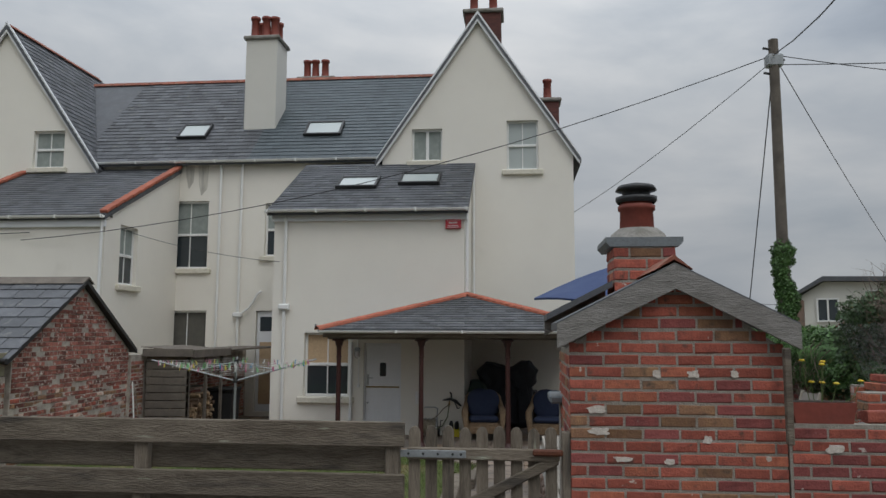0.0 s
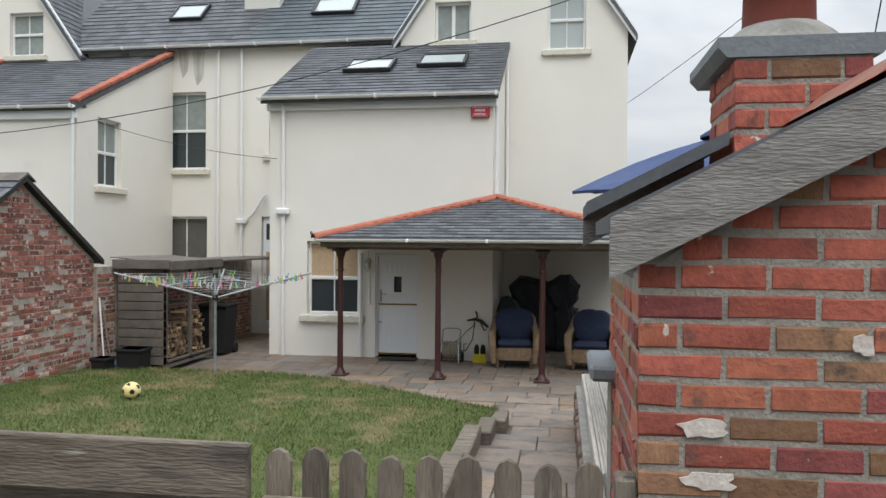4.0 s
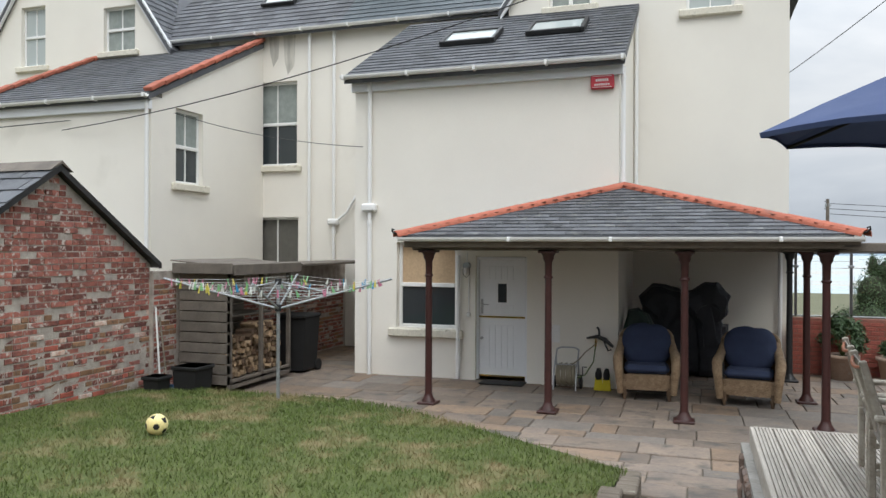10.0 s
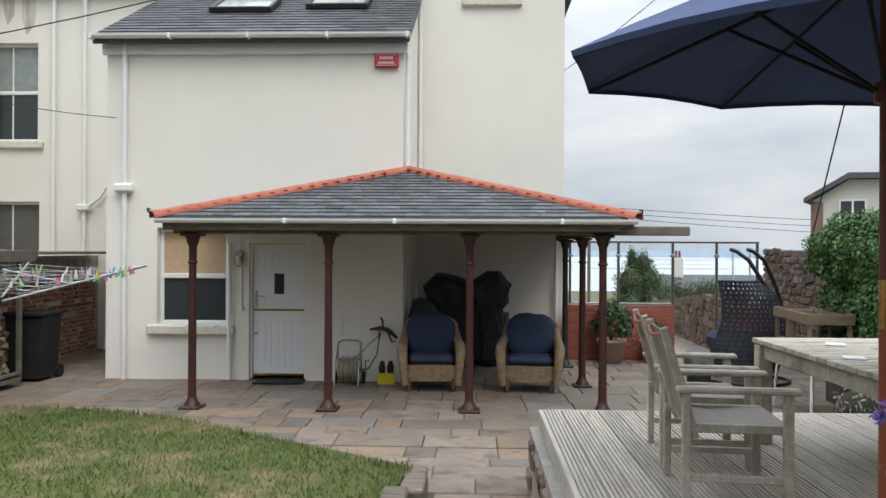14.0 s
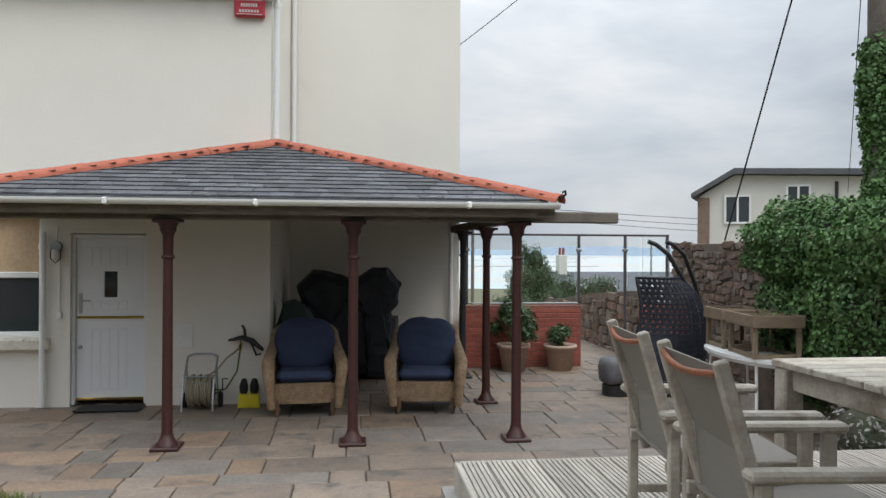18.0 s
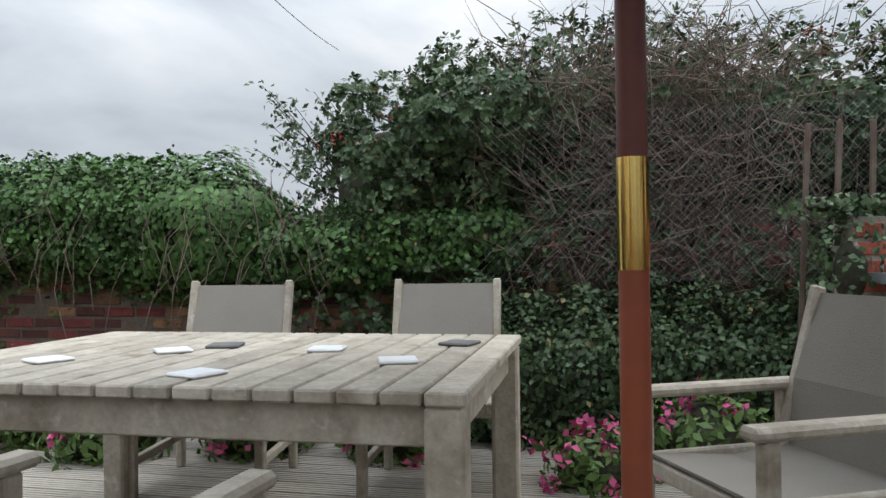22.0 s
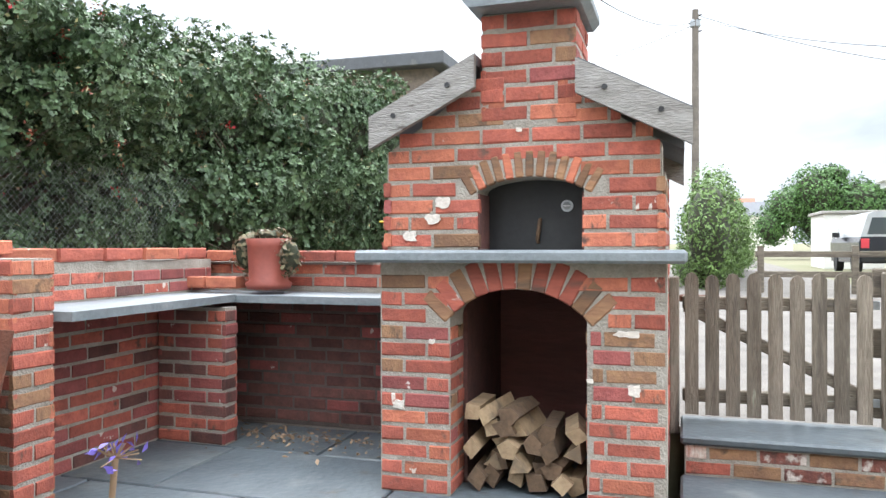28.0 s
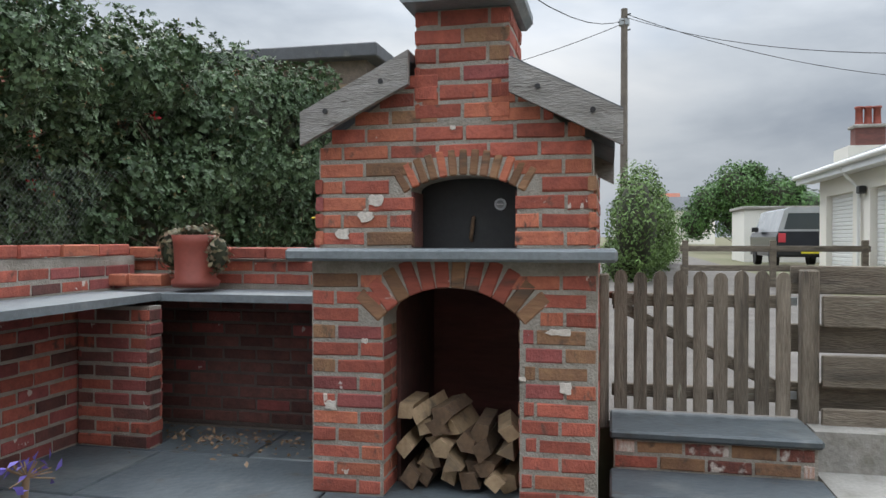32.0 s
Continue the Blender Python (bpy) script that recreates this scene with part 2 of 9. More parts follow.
JOINT = mat("sandy_joint", (0.15, 0.125, 0.095), (0.09, 0.08, 0.056), 5, 0.95, 0.5, 60)
SLATE_FLOOR = mat("slate_flagstone", (0.10, 0.118, 0.128), (0.065, 0.078, 0.087), 3.5, 0.5, 0.4, 30, rnd=0.2, stain=((0.16, 0.17, 0.165), 2.6, 0.55, 0.75), stain2=((0.07, 0.06, 0.05), 6, 0.6, 0.75))
SLATE_SHELF = mat("slate_shelf", (0.20, 0.22, 0.23), (0.145, 0.165, 0.175), 5, 0.5, 0.3, 50, stain=((0.27, 0.265, 0.25), 4, 0.58, 0.75))
LAWN = mat("lawn_soil", (0.06, 0.082, 0.02), (0.09, 0.105, 0.03), 3.0, 0.95, 0.6, 40, fine=0.45, stain=((0.20, 0.16, 0.08), 1.7, 0.53, 0.70))
GRASS = mat("grass_blade", (0.078, 0.118, 0.024), (0.125, 0.155, 0.04), 2.6, 0.7, 0, 30, island=0.4, shift=False, stain=((0.25, 0.20, 0.10), 1.7, 0.50, 0.66))
DECK = mat("weathered_decking", (0.44, 0.40, 0.35), (0.31, 0.28, 0.24), 7, 0.85, 0.4, 45, rnd=0.15, stretch=(6, 0.5, 1))
TEAK = mat("silvered_teak", (0.46, 0.42, 0.35), (0.32, 0.28, 0.225), 9, 0.8, 0.35, 60, rnd=0.16, stain=((0.17, 0.13, 0.09), 6, 0.58, 0.78), stain2=((0.55, 0.52, 0.46), 25, 0.6, 0.8))
TEAK_RAW = mat("varnished_brown_rail", (0.30, 0.10, 0.045), (0.2, 0.07, 0.035), 15, 0.45, 0.15, 50)
FENCE_WOOD = mat("weathered_fence_timber", (0.215, 0.18, 0.14), (0.115, 0.093, 0.07), 9, 0.9, 0.9, 70, rnd=0.22, stretch=(0.35, 2.2, 2.2), fine=0.4, stain=((0.33, 0.33, 0.26), 8, 0.66, 0.74), stain2=((0.07, 0.06, 0.05), 5, 0.58, 0.72))
FENCE_UP = mat("weathered_picket_timber", (0.225, 0.19, 0.15), (0.12, 0.098, 0.075), 9, 0.9, 0.9, 70, rnd=0.22, stretch=(2.2, 2.2, 0.3), fine=0.4, stain=((0.30, 0.30, 0.23), 8, 0.67, 0.75), stain2=((0.07, 0.06, 0.05), 5, 0.58, 0.72))
FENCE_GREEN = mat("algae_green_timber", (0.20, 0.19, 0.11), (0.27, 0.235, 0.18), 3, 0.9, 0.4, 50, rnd=0.15)
SLEEPER = mat("grooved_grey_sleeper", (0.36, 0.33, 0.24), (0.24, 0.21, 0.15), 6, 0.9, 0.6, 50, rnd=0.15, stretch=(1, 1, 8))
BARGE_WOOD = mat("grey_barge_board", (0.30, 0.285, 0.265), (0.185, 0.172, 0.158), 9, 0.85, 0.7, 70, rnd=0.12, stretch=(0.5, 2, 2.6), fine=0.35, stain=((0.10, 0.085, 0.075), 12, 0.64, 0.70))
SHIPLAP = mat("grey_shiplap", (0.17, 0.145, 0.12), (0.11, 0.095, 0.08), 4, 0.9, 0.4, 50, rnd=0.15)
LOG_BARK = mat("log_bark", (0.16, 0.10, 0.06), (0.09, 0.06, 0.04), 14, 0.95, 0.8, 50, rnd=0.3)
LOG_CUT = mat("split_log_wood", (0.36, 0.255, 0.155), (0.25, 0.17, 0.10), 12, 0.85, 0.5, 60, rnd=0.35, stain=((0.16, 0.12, 0.085), 8, 0.55, 0.7))
MAROON = mat("maroon_painted_iron", (0.062, 0.022, 0.019), (0.042, 0.017, 0.015), 4, 0.42, 0.2, 40, fine=0.25)
DARK_IRON = mat("black_iron", (0.02, 0.02, 0.022), (0.03, 0.03, 0.03), 6, 0.45, 0.1, 40)
POST_GREY = mat("dull_steel_post", (0.12, 0.115, 0.115), (0.09, 0.088, 0.088), 6, 0.45, 0.05, 60, metal=0.5)
STEEL = mat("brushed_steel", (0.42, 0.43, 0.44), (0.36, 0.37, 0.38), 6, 0.4, 0.05, 60, metal=0.8)
GALV = mat("galvanised_steel", (0.35, 0.37, 0.38), (0.27, 0.285, 0.29), 14, 0.5, 0.1, 60, metal=0.5)
BRASS = mat("polished_brass", (0.72, 0.50, 0.16), (0.66, 0.45, 0.14), 4, 0.16, 0.02, 60, metal=1.0, fine=0.03)
RUST = mat("rusted_steel_plate", (0.135, 0.042, 0.02), (0.075, 0.028, 0.016), 3, 0.65, 0.4, 70, fine=0.35, stain=((0.19, 0.068, 0.027), 5, 0.52, 0.75))
MAHOGANY = mat("stained_pole_wood", (0.27, 0.065, 0.03), (0.20, 0.05, 0.025), 6, 0.45, 0.1, 50, fine=0.1)
MAHOGANY_TOP = mat("dark_stained_pole_wood", (0.15, 0.038, 0.026), (0.11, 0.03, 0.022), 6, 0.45, 0.1, 50, fine=0.1)
NAVY = mat("navy_canvas", (0.05, 0.075, 0.165), (0.042, 0.062, 0.14), 3, 0.9, 0.15, 120, fine=0.12, stain=((0.075, 0.10, 0.19), 1.6, 0.55, 0.8))
NAVY_CUSHION = mat("navy_cushion", (0.04, 0.055, 0.105), (0.032, 0.043, 0.085), 4, 0.9, 0.3, 90, fine=0.2)
BLACK_COVER = mat("black_weather_cover", (0.018, 0.02, 0.027), (0.027, 0.03, 0.037), 3, 0.55, 0.3, 25)
GREEN_COVER = mat("dark_green_cover", (0.02, 0.04, 0.03), (0.015, 0.03, 0.024), 3, 0.5, 0.3, 25)
WICKER = mat("natural_wicker", (0.34, 0.24, 0.15), (0.22, 0.145, 0.085), 14, 0.8, 1.0, 55, fine=0.5)
RATTAN = mat("navy_black_rattan", (0.018, 0.021, 0.032), (0.012, 0.014, 0.021), 8, 0.55, 0.3, 60)
CUSHION_GREY = mat("grey_cushion_cloth", (0.16, 0.155, 0.16), (0.11, 0.108, 0.115), 7, 0.9, 0.4, 50)
SLING = mat("taupe_sling_mesh", (0.25, 0.225, 0.195), (0.22, 0.20, 0.175), 3, 0.85, 0.2, 200, fine=0.15)
TERRACOTTA = mat("terracotta", (0.50, 0.37, 0.29), (0.42, 0.29, 0.22), 6, 0.85, 0.2, 50, stain=((0.5, 0.44, 0.38), 7, 0.58, 0.75))
RED_POT = mat("glazed_red_chimney_pot", (0.25, 0.06, 0.04), (0.18, 0.045, 0.033), 5, 0.6, 0.15, 40)
PLANTER_WOOD = mat("planter_timber", (0.235, 0.175, 0.115), (0.165, 0.12, 0.08), 5, 0.85, 0.3, 50, rnd=0.15, stretch=(0.4, 1.5, 2))
SOIL = mat("dark_soil", (0.03, 0.022, 0.016), (0.05, 0.036, 0.025), 9, 0.95, 0.8, 50)
STONE_WALL = mat("brown_rubble_stone", (0.20, 0.13, 0.095), (0.13, 0.10, 0.085), 5, 0.92, 0.6, 40, rnd=0.35)
STONE_PALE = mat("grey_rubble_stone", (0.21, 0.17, 0.14), (0.15, 0.125, 0.11), 6, 0.92, 0.6, 40, rnd=0.35)
STONE_REST = mat("rubble_bed", (0.19, 0.15, 0.12), (0.12, 0.10, 0.082), 6, 0.95, 0.7, 40)
CONCRETE = mat("rough_concrete", (0.33, 0.31, 0.28), (0.22, 0.21, 0.19), 4, 0.9, 0.6, 50, stain=((0.15, 0.14, 0.11), 5, 0.55, 0.75))
TARMAC = mat("gravel_lane", (0.15, 0.135, 0.12), (0.10, 0.09, 0.08), 2, 0.95, 0.8, 70, fine=0.5)
GROUND = mat("rough_ground", (0.11, 0.115, 0.06), (0.15, 0.13, 0.08), 0.3, 0.95, 0.5, 9)
LEAF_DARK = mat("dark_glossy_leaf", (0.052, 0.092, 0.042), (0.09, 0.135, 0.06), 1.4, 0.5, 0, 30, island=0.45, spec=0.32, shift=False)
# shade between the leaves is put into this dark colour
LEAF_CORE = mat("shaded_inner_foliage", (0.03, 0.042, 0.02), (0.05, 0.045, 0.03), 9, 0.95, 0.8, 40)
LEAF_IVY = mat("ivy_leaf", (0.088, 0.175, 0.046), (0.058, 0.12, 0.036), 2, 0.55, 0, 30, island=0.4, spec=0.35, shift=False)
SUCCULENT = mat("dull_succulent", (0.10, 0.115, 0.055), (0.17, 0.085, 0.055), 9, 0.6, 0, 30, island=0.3)
BERRY = mat("orange_brown_fruit", (0.30, 0.10, 0.05), (0.22, 0.055, 0.035), 8, 0.6, 0, 30, island=0.3)
LEAF_MID = mat("mid_green_leaf", (0.09, 0.155, 0.045), (0.13, 0.20, 0.06), 2, 0.6, 0, 30, island=0.35, spec=0.3, shift=False)
LEAF_TIP = mat("pale_leaf_tip", (0.16, 0.20, 0.07), (0.20, 0.12, 0.06), 2, 0.5, 0, 30, island=0.3)
PINE_LEAF = mat("pine_needle_clump", (0.012, 0.025, 0.012), (0.02, 0.035, 0.016), 2, 0.7, 0, 30, island=0.3)
TWIG = mat("grey_brown_twig", (0.13, 0.09, 0.07), (0.22, 0.17, 0.14), 6, 0.9, 0.2, 50, island=0.35)
BARK = mat("brown_bark", (0.10, 0.07, 0.05), (0.06, 0.045, 0.035), 8, 0.95, 0.7, 40)
FLOWER_RED = mat("red_flower", (0.52, 0.03, 0.03), (0.38, 0.02, 0.03), 8, 0.6, 0, 30, island=0.2)
FLOWER_PURPLE = mat("violet_flower", (0.17, 0.13, 0.48), (0.12, 0.085, 0.37), 8, 0.6, 0, 30, island=0.3)
FLOWER_PINK = mat("pink_flower", (0.42, 0.05, 0.16), (0.5, 0.09, 0.22), 8, 0.6, 0, 30, island=0.25)
FLOWER_YELLOW = mat("yellow_flower", (0.6, 0.45, 0.03), (0.5, 0.35, 0.02), 8, 0.6, 0, 30, island=0.2)
STEM = mat("green_stem", (0.10, 0.15, 0.05), (0.13, 0.17, 0.06), 6, 0.7, 0, 30)
DEAD = mat("dry_brown_twig", (0.20, 0.13, 0.08), (0.28, 0.19, 0.12), 6, 0.9, 0, 30)
PANE = glassy("dark_window_glass", (0.035, 0.045, 0.05))
# the reflected sky is painted in as a pale base colour
PANE_SKY = glassy("roof_window_glass", (0.42, 0.46, 0.45), 0.05)
CLEAR = glassy("clear_glass", (0.93, 0.97, 0.96), 0.0, 1.0)
RED_BOX = mat("red_alarm_plastic", (0.52, 0.045, 0.06), (0.48, 0.04, 0.055), 3, 0.4, 0.03, 40, fine=0.05)
WHITE_LETTER = mat("pale_print", (0.75, 0.72, 0.7), None, 3, 0.6, 0)
CABLE = mat("black_cable", (0.015, 0.015, 0.016), None, 6, 0.6, 0.05)
PALE_ROOM = mat("pale_blind", (0.50, 0.36, 0.22), (0.45, 0.32, 0.2), 2, 0.8, 0.1, 30)
GREY_BLIND = mat("grey_slatted_blind", (0.12, 0.115, 0.10), None, 4, 0.7, 0.1)
CURTAIN = mat("grey_green_curtain", (0.30, 0.33, 0.31), (0.22, 0.25, 0.235), 5, 0.9, 0.1)
YELLOW = mat("yellow_plastic", (0.62, 0.52, 0.03), (0.55, 0.45, 0.02), 5, 0.5, 0.05)
BALL_SKIN = mat("pale_yellow_ball", (0.80, 0.70, 0.36), (0.74, 0.60, 0.24), 5, 0.5, 0.05)
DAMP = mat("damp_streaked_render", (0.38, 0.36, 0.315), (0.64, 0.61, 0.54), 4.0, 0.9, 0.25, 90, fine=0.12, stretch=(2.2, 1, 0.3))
RED_CLOTH = mat("red_printed_cloth", (0.55, 0.015, 0.04), (0.48, 0.012, 0.03), 5, 0.8, 0.2, 80)
WATER = mat("estuary_water", (0.50, 0.56, 0.58), (0.42, 0.49, 0.53), 0.02, 0.35, 0, 0.5, stain=((0.55, 0.46, 0.38), 0.012, 0.5, 0.6), stretch=(0.3, 1.6, 1))
SAND = mat("wet_sandbank", (0.28, 0.24, 0.20), (0.20, 0.19, 0.17), 0.02, 0.9, 0)
# distance haze is put into the blue-grey of the hills
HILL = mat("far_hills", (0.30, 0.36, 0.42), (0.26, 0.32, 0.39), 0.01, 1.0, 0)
CAR_DARK = mat("dark_car_paint", (0.02, 0.022, 0.03), None, 3, 0.2, 0, 30, metal=0.3, fine=0.02)
CAR_PAINT = mat("silver_car_paint", (0.5, 0.52, 0.54), None, 3, 0.25, 0, 30, metal=0.5, fine=0.02)
RUBBER = mat("black_rubber", (0.015, 0.015, 0.015), None, 5, 0.8, 0.1)
PEBBLE = mat("grey_pebble", (0.16, 0.16, 0.155), (0.11, 0.11, 0.11), 7, 0.8, 0.2)
HOSE = mat("buff_garden_hose", (0.30, 0.26, 0.19), (0.24, 0.21, 0.155), 6, 0.6, 0.1)
BUCKET = mat("blue_bucket", (0.03, 0.07, 0.14), None, 4, 0.5, 0.05)


# ---- mesh builder ----
class MB:
    """Collects faces; ob() links them as one mesh object."""

    def __init__(self):
        self.v, self.f, self.s = [], [], []

    def add(self, vs, fs, smooth=False):
        o = len(self.v)
        self.v.extend(tuple(p) for p in vs)
        self.f.extend([tuple(i + o for i in q) for q in fs])
        self.s.extend([smooth] * len(fs))
        return self

    def box(self, x0, x1, y0, y1, z0, z1, m=None):
        vs = [Vector((x, y, z)) for z in (z0, z1) for y in (y0, y1) for x in (x0, x1)]
        if m is not None:
            vs = [m @ p for p in vs]
        return self.add(vs, [(0, 2, 3, 1), (4, 5, 7, 6), (0, 1, 5, 4), (2, 6, 7, 3), (0, 4, 6, 2), (1, 3, 7, 5)])

    def cbox(self, x0, x1, y0, y1, z0, z1, c=0.01, m=None):
        """A box with its edges cut off."""
        ctr, h = ((x0 + x1) / 2, (y0 + y1) / 2, (z0 + z1) / 2), (abs(x1 - x0) / 2, abs(y1 - y0) / 2, abs(z1 - z0) / 2)
        c = min(c, min(h) * 0.9)
        vs, idx = [], {}
        for sx_ in (-1, 1):
            for sy_ in (-1, 1):
                for sz_ in (-1, 1):
                    for a in range(3):
                        s = (sx_, sy_, sz_)
                        idx[s, a] = len(vs)
                        vs.append(Vector([s[k] * (h[k] if k == a else h[k] - c) + ctr[k] for k in range(3)]))
        fs = []
        for a in range(3):
            b_, d = [k for k in range(3) if k != a]
            for s in (-1, 1):
                q = []
                for u, w in ((-1, -1), (1, -1), (1, 1), (-1, 1)):
                    sg = [0, 0, 0]
                    sg[a], sg[b_], sg[d] = s, u, w
                    q.append(idx[tuple(sg), a])
                fs.append(q)
            for u in (-1, 1):
                for w in (-1, 1):
                    q = []
                    for s, which in ((-1, b_), (1, b_), (1, d), (-1, d)):
                        sg = [0, 0, 0]
                        sg[a], sg[b_], sg[d] = s, u, w
                        q.append(idx[tuple(sg), which])
                    fs.append(q)
        for sx_ in (-1, 1):
            for sy_ in (-1, 1):
                for sz_ in (-1, 1):
                    fs.append([idx[(sx_, sy_, sz_), a] for a in range(3)])
        cv = Vector(ctr)
        good = []
        for q in fs:
            p = [vs[i] for i in q]
            nrm = (p[1] - p[0]).cross(p[2] - p[0])
            mid = sum(p, Vector()) / len(p) - cv
            good.append(q if nrm.dot(mid) > 0 else q[::-1])
        if m is not None:
            vs = [m @ p for p in vs]
        return self.add(vs, good)

    def cyl(self, p0, p1, r0, r1=None, n=12, caps=True):
        p0, p1 = Vector(p0), Vector(p1)
        r1 = r0 if r1 is None else r1
        ax = (p1 - p0).normalized()
        a = ax.orthogonal().normalized()
        b_ = ax.cross(a)
        vs = []
        for p, r in ((p0, r0), (p1, r1)):
            for i in range(n):
                g = 2 * math.pi * i / n
                vs.append(p + r * (math.cos(g) * a + math.sin(g) * b_))
        self.add(vs, [(i, (i + 1) % n, n + (i + 1) % n, n + i) for i in range(n)], True)
        if caps:
            self.add(vs, [tuple(range(n))[::-1], tuple(range(n, 2 * n))])
        return self

    def tube(self, pts, r, n=6):
        pts = [Vector(p) for p in pts]
        vs, fs = [], []
        prev = None
        for i, p in enumerate(pts):
            d = (pts[min(i + 1, len(pts) - 1)] - pts[max(i - 1, 0)]).normalized()
            a = d.orthogonal().normalized() if prev is None else (prev - d * prev.dot(d)).normalized()
            prev = a
            b_ = d.cross(a)
            rr = r[i] if isinstance(r, (list, tuple)) else r
            vs += [p + rr * (math.cos(2 * math.pi * k / n) * a + math.sin(2 * math.pi * k / n) * b_) for k in range(n)]
        for i in range(len(pts) - 1):
            fs += [(i * n + k, i * n + (k + 1) % n, (i + 1) * n + (k + 1) % n, (i + 1) * n + k) for k in range(n)]
        self.add(vs, fs, True)
        m0 = (len(pts) - 1) * n
        return self.add(vs, [tuple(range(n))[::-1], tuple(range(m0, m0 + n))])

    def lathe(self, prof, n=20, cx=0.0, cy=0.0):
        vs = [(cx + r * math.cos(2 * math.pi * k / n), cy + r * math.sin(2 * math.pi * k / n), z) for r, z in prof for k in range(n)]
        fs = [(i * n + k, i * n + (k + 1) % n, (i + 1) * n + (k + 1) % n, (i + 1) * n + k) for i in range(len(prof) - 1) for k in range(n)]
        return self.add(vs, fs, True)

    def prism(self, poly, y0, y1, axis="y"):
        """A polygon of (a, z) pushed along an axis: y: a is x; x: a is y; z: pairs are x, y."""
        n = len(poly)
        if axis == "y":
            vs = [(a, y, z) for y in (y0, y1) for a, z in poly]
        elif axis == "x":
            vs = [(y, a, z) for y in (y0, y1) for a, z in poly]
        else:
            vs = [(a, z, y) for y in (y0, y1) for a, z in poly]
        area = sum(poly[i][0] * poly[(i + 1) % n][1] - poly[(i + 1) % n][0] * poly[i][1] for i in range(n))
        front, back = tuple(range(n)), tuple(range(n, 2 * n))[::-1]
        side = [((i + 1) % n, i, n + i, n + (i + 1) % n) for i in range(n)]
        flip = (area < 0) != (axis in "xz")
        fs = [front, back, *side]
        return self.add(vs, [q[::-1] for q in fs] if flip else fs)

    def mesh(self, name, material):
        me = bpy.data.meshes.new(name)
        me.from_pydata(self.v, [], self.f)
        me.polygons.foreach_set("use_smooth", self.s)
        me.materials.append(material)
        me.update()
        return me

    def ob(self, name, material, parent=None, label="", category="", kind=""):
        o = new(name, self.mesh(name, material))
        o.parent = parent
        return tagged(o, label, category, "", kind)


def part(name, mb, material, parent, label=""):
    return mb.ob(name, material, parent, label)


def thing(name, m, label, category, group=""):
    e_ = new(name)
    e_.matrix_basis = m
    return tagged(e_, label, category, group)


def setting(name, mb, material, label="", category=""):
    return tagged(mb.ob(name, material), label, category, "", "structure")


def shared(name, me, m, parent):
    o = new(name, me)
    o.parent = parent
    o.matrix_basis = m
    return o


# ---- ground ----
def lin(v, pts):
    for (a, p), (b_, q) in zip(pts, pts[1:]):
        if v <= b_:
            return p + (q - p) * max(0.0, (v - a)) / (b_ - a)
    return pts[-1][1]


def path_z(y):
    return lin(y, [(5.7, 0.42), (7.0, 0.38), (8.8, 0.24), (11.7, 0.08), (13.2, 0.0), (30, 0.0)])


def lawn_z(y):
    return lin(y, [(4.4, 0.52), (6.0, 0.42), (8.8, 0.31), (11.3, 0.265), (13.5, 0.19), (14.3, 0.12)])


def ground_z(x, y):
    if y < 4.55:
        return lin(y, [(-400, 3.0), (-60, 1.2), (4.55, 0.84)])
    if y < 21:
        return -0.14 if 7.0 > x > -7.4 else 0.25 if x < 0 else -0.3
    return lin(y, [(21, -0.2), (30, -3.5), (120, -16), (600, -29), (4000, -30)])


gx = [-1500, -400, -120, -60, -30, -20, -12, -7.4, -7.2, -3, 0, 3, 5.6, 6.9, 7.1, 12, 20, 40, 80, 160, 400, 1500]
gy = [-1200, -400, -120, -60, -30, -15, -6, 0, 3, 4.54, 4.56, 8, 12, 16, 20.9, 21, 24, 30, 45, 70, 120, 240, 420, 600]
mb = MB()
mb.add([(x, y, ground_z(x, y)) for y in gy for x in gx],
       [(j * len(gx) + i, j * len(gx) + i + 1, (j + 1) * len(gx) + i + 1, (j + 1) * len(gx) + i) for j in range(len(gy) - 1) for i in range(len(gx) - 1)])
setting("ground", mb, GROUND, "rough grassy ground falling away to the estuary", "ground")
mb = MB()
mb.add([(-3.1, -45, 1.13), (2.2, -45, 1.13), (4.4, 0, 0.872), (4.4, 4.5, 0.862), (-9, 4.5, 0.862), (-3.1, 0, 0.872)], [(0, 1, 2, 3, 4, 5)])
setting("road", mb, TARMAC, "pale gravelled back lane outside the garden gate", "lane")
mb = MB()
mb.add([(-3000, 560, -28.6), (3000, 560, -28.6), (4600, 4300, -28.6), (-4600, 4300, -28.6)], [(0, 1, 2, 3)])
setting("water", mb, WATER, "pale tidal estuary water with sandbanks", "sea")
mb = MB()
random.seed(11)
hv = []
for i in range(81):
    x = -3200 + i * 80
    h = 20 + 40 * noise.noise((i * 0.11, 3.0, 0)) + 14 * noise.noise((i * 0.4, 9.0, 0))
    hv += [(x, 4000, -30), (x, 4050, max(-5, h))]
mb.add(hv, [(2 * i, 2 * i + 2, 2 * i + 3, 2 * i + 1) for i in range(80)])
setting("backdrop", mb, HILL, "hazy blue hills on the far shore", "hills")

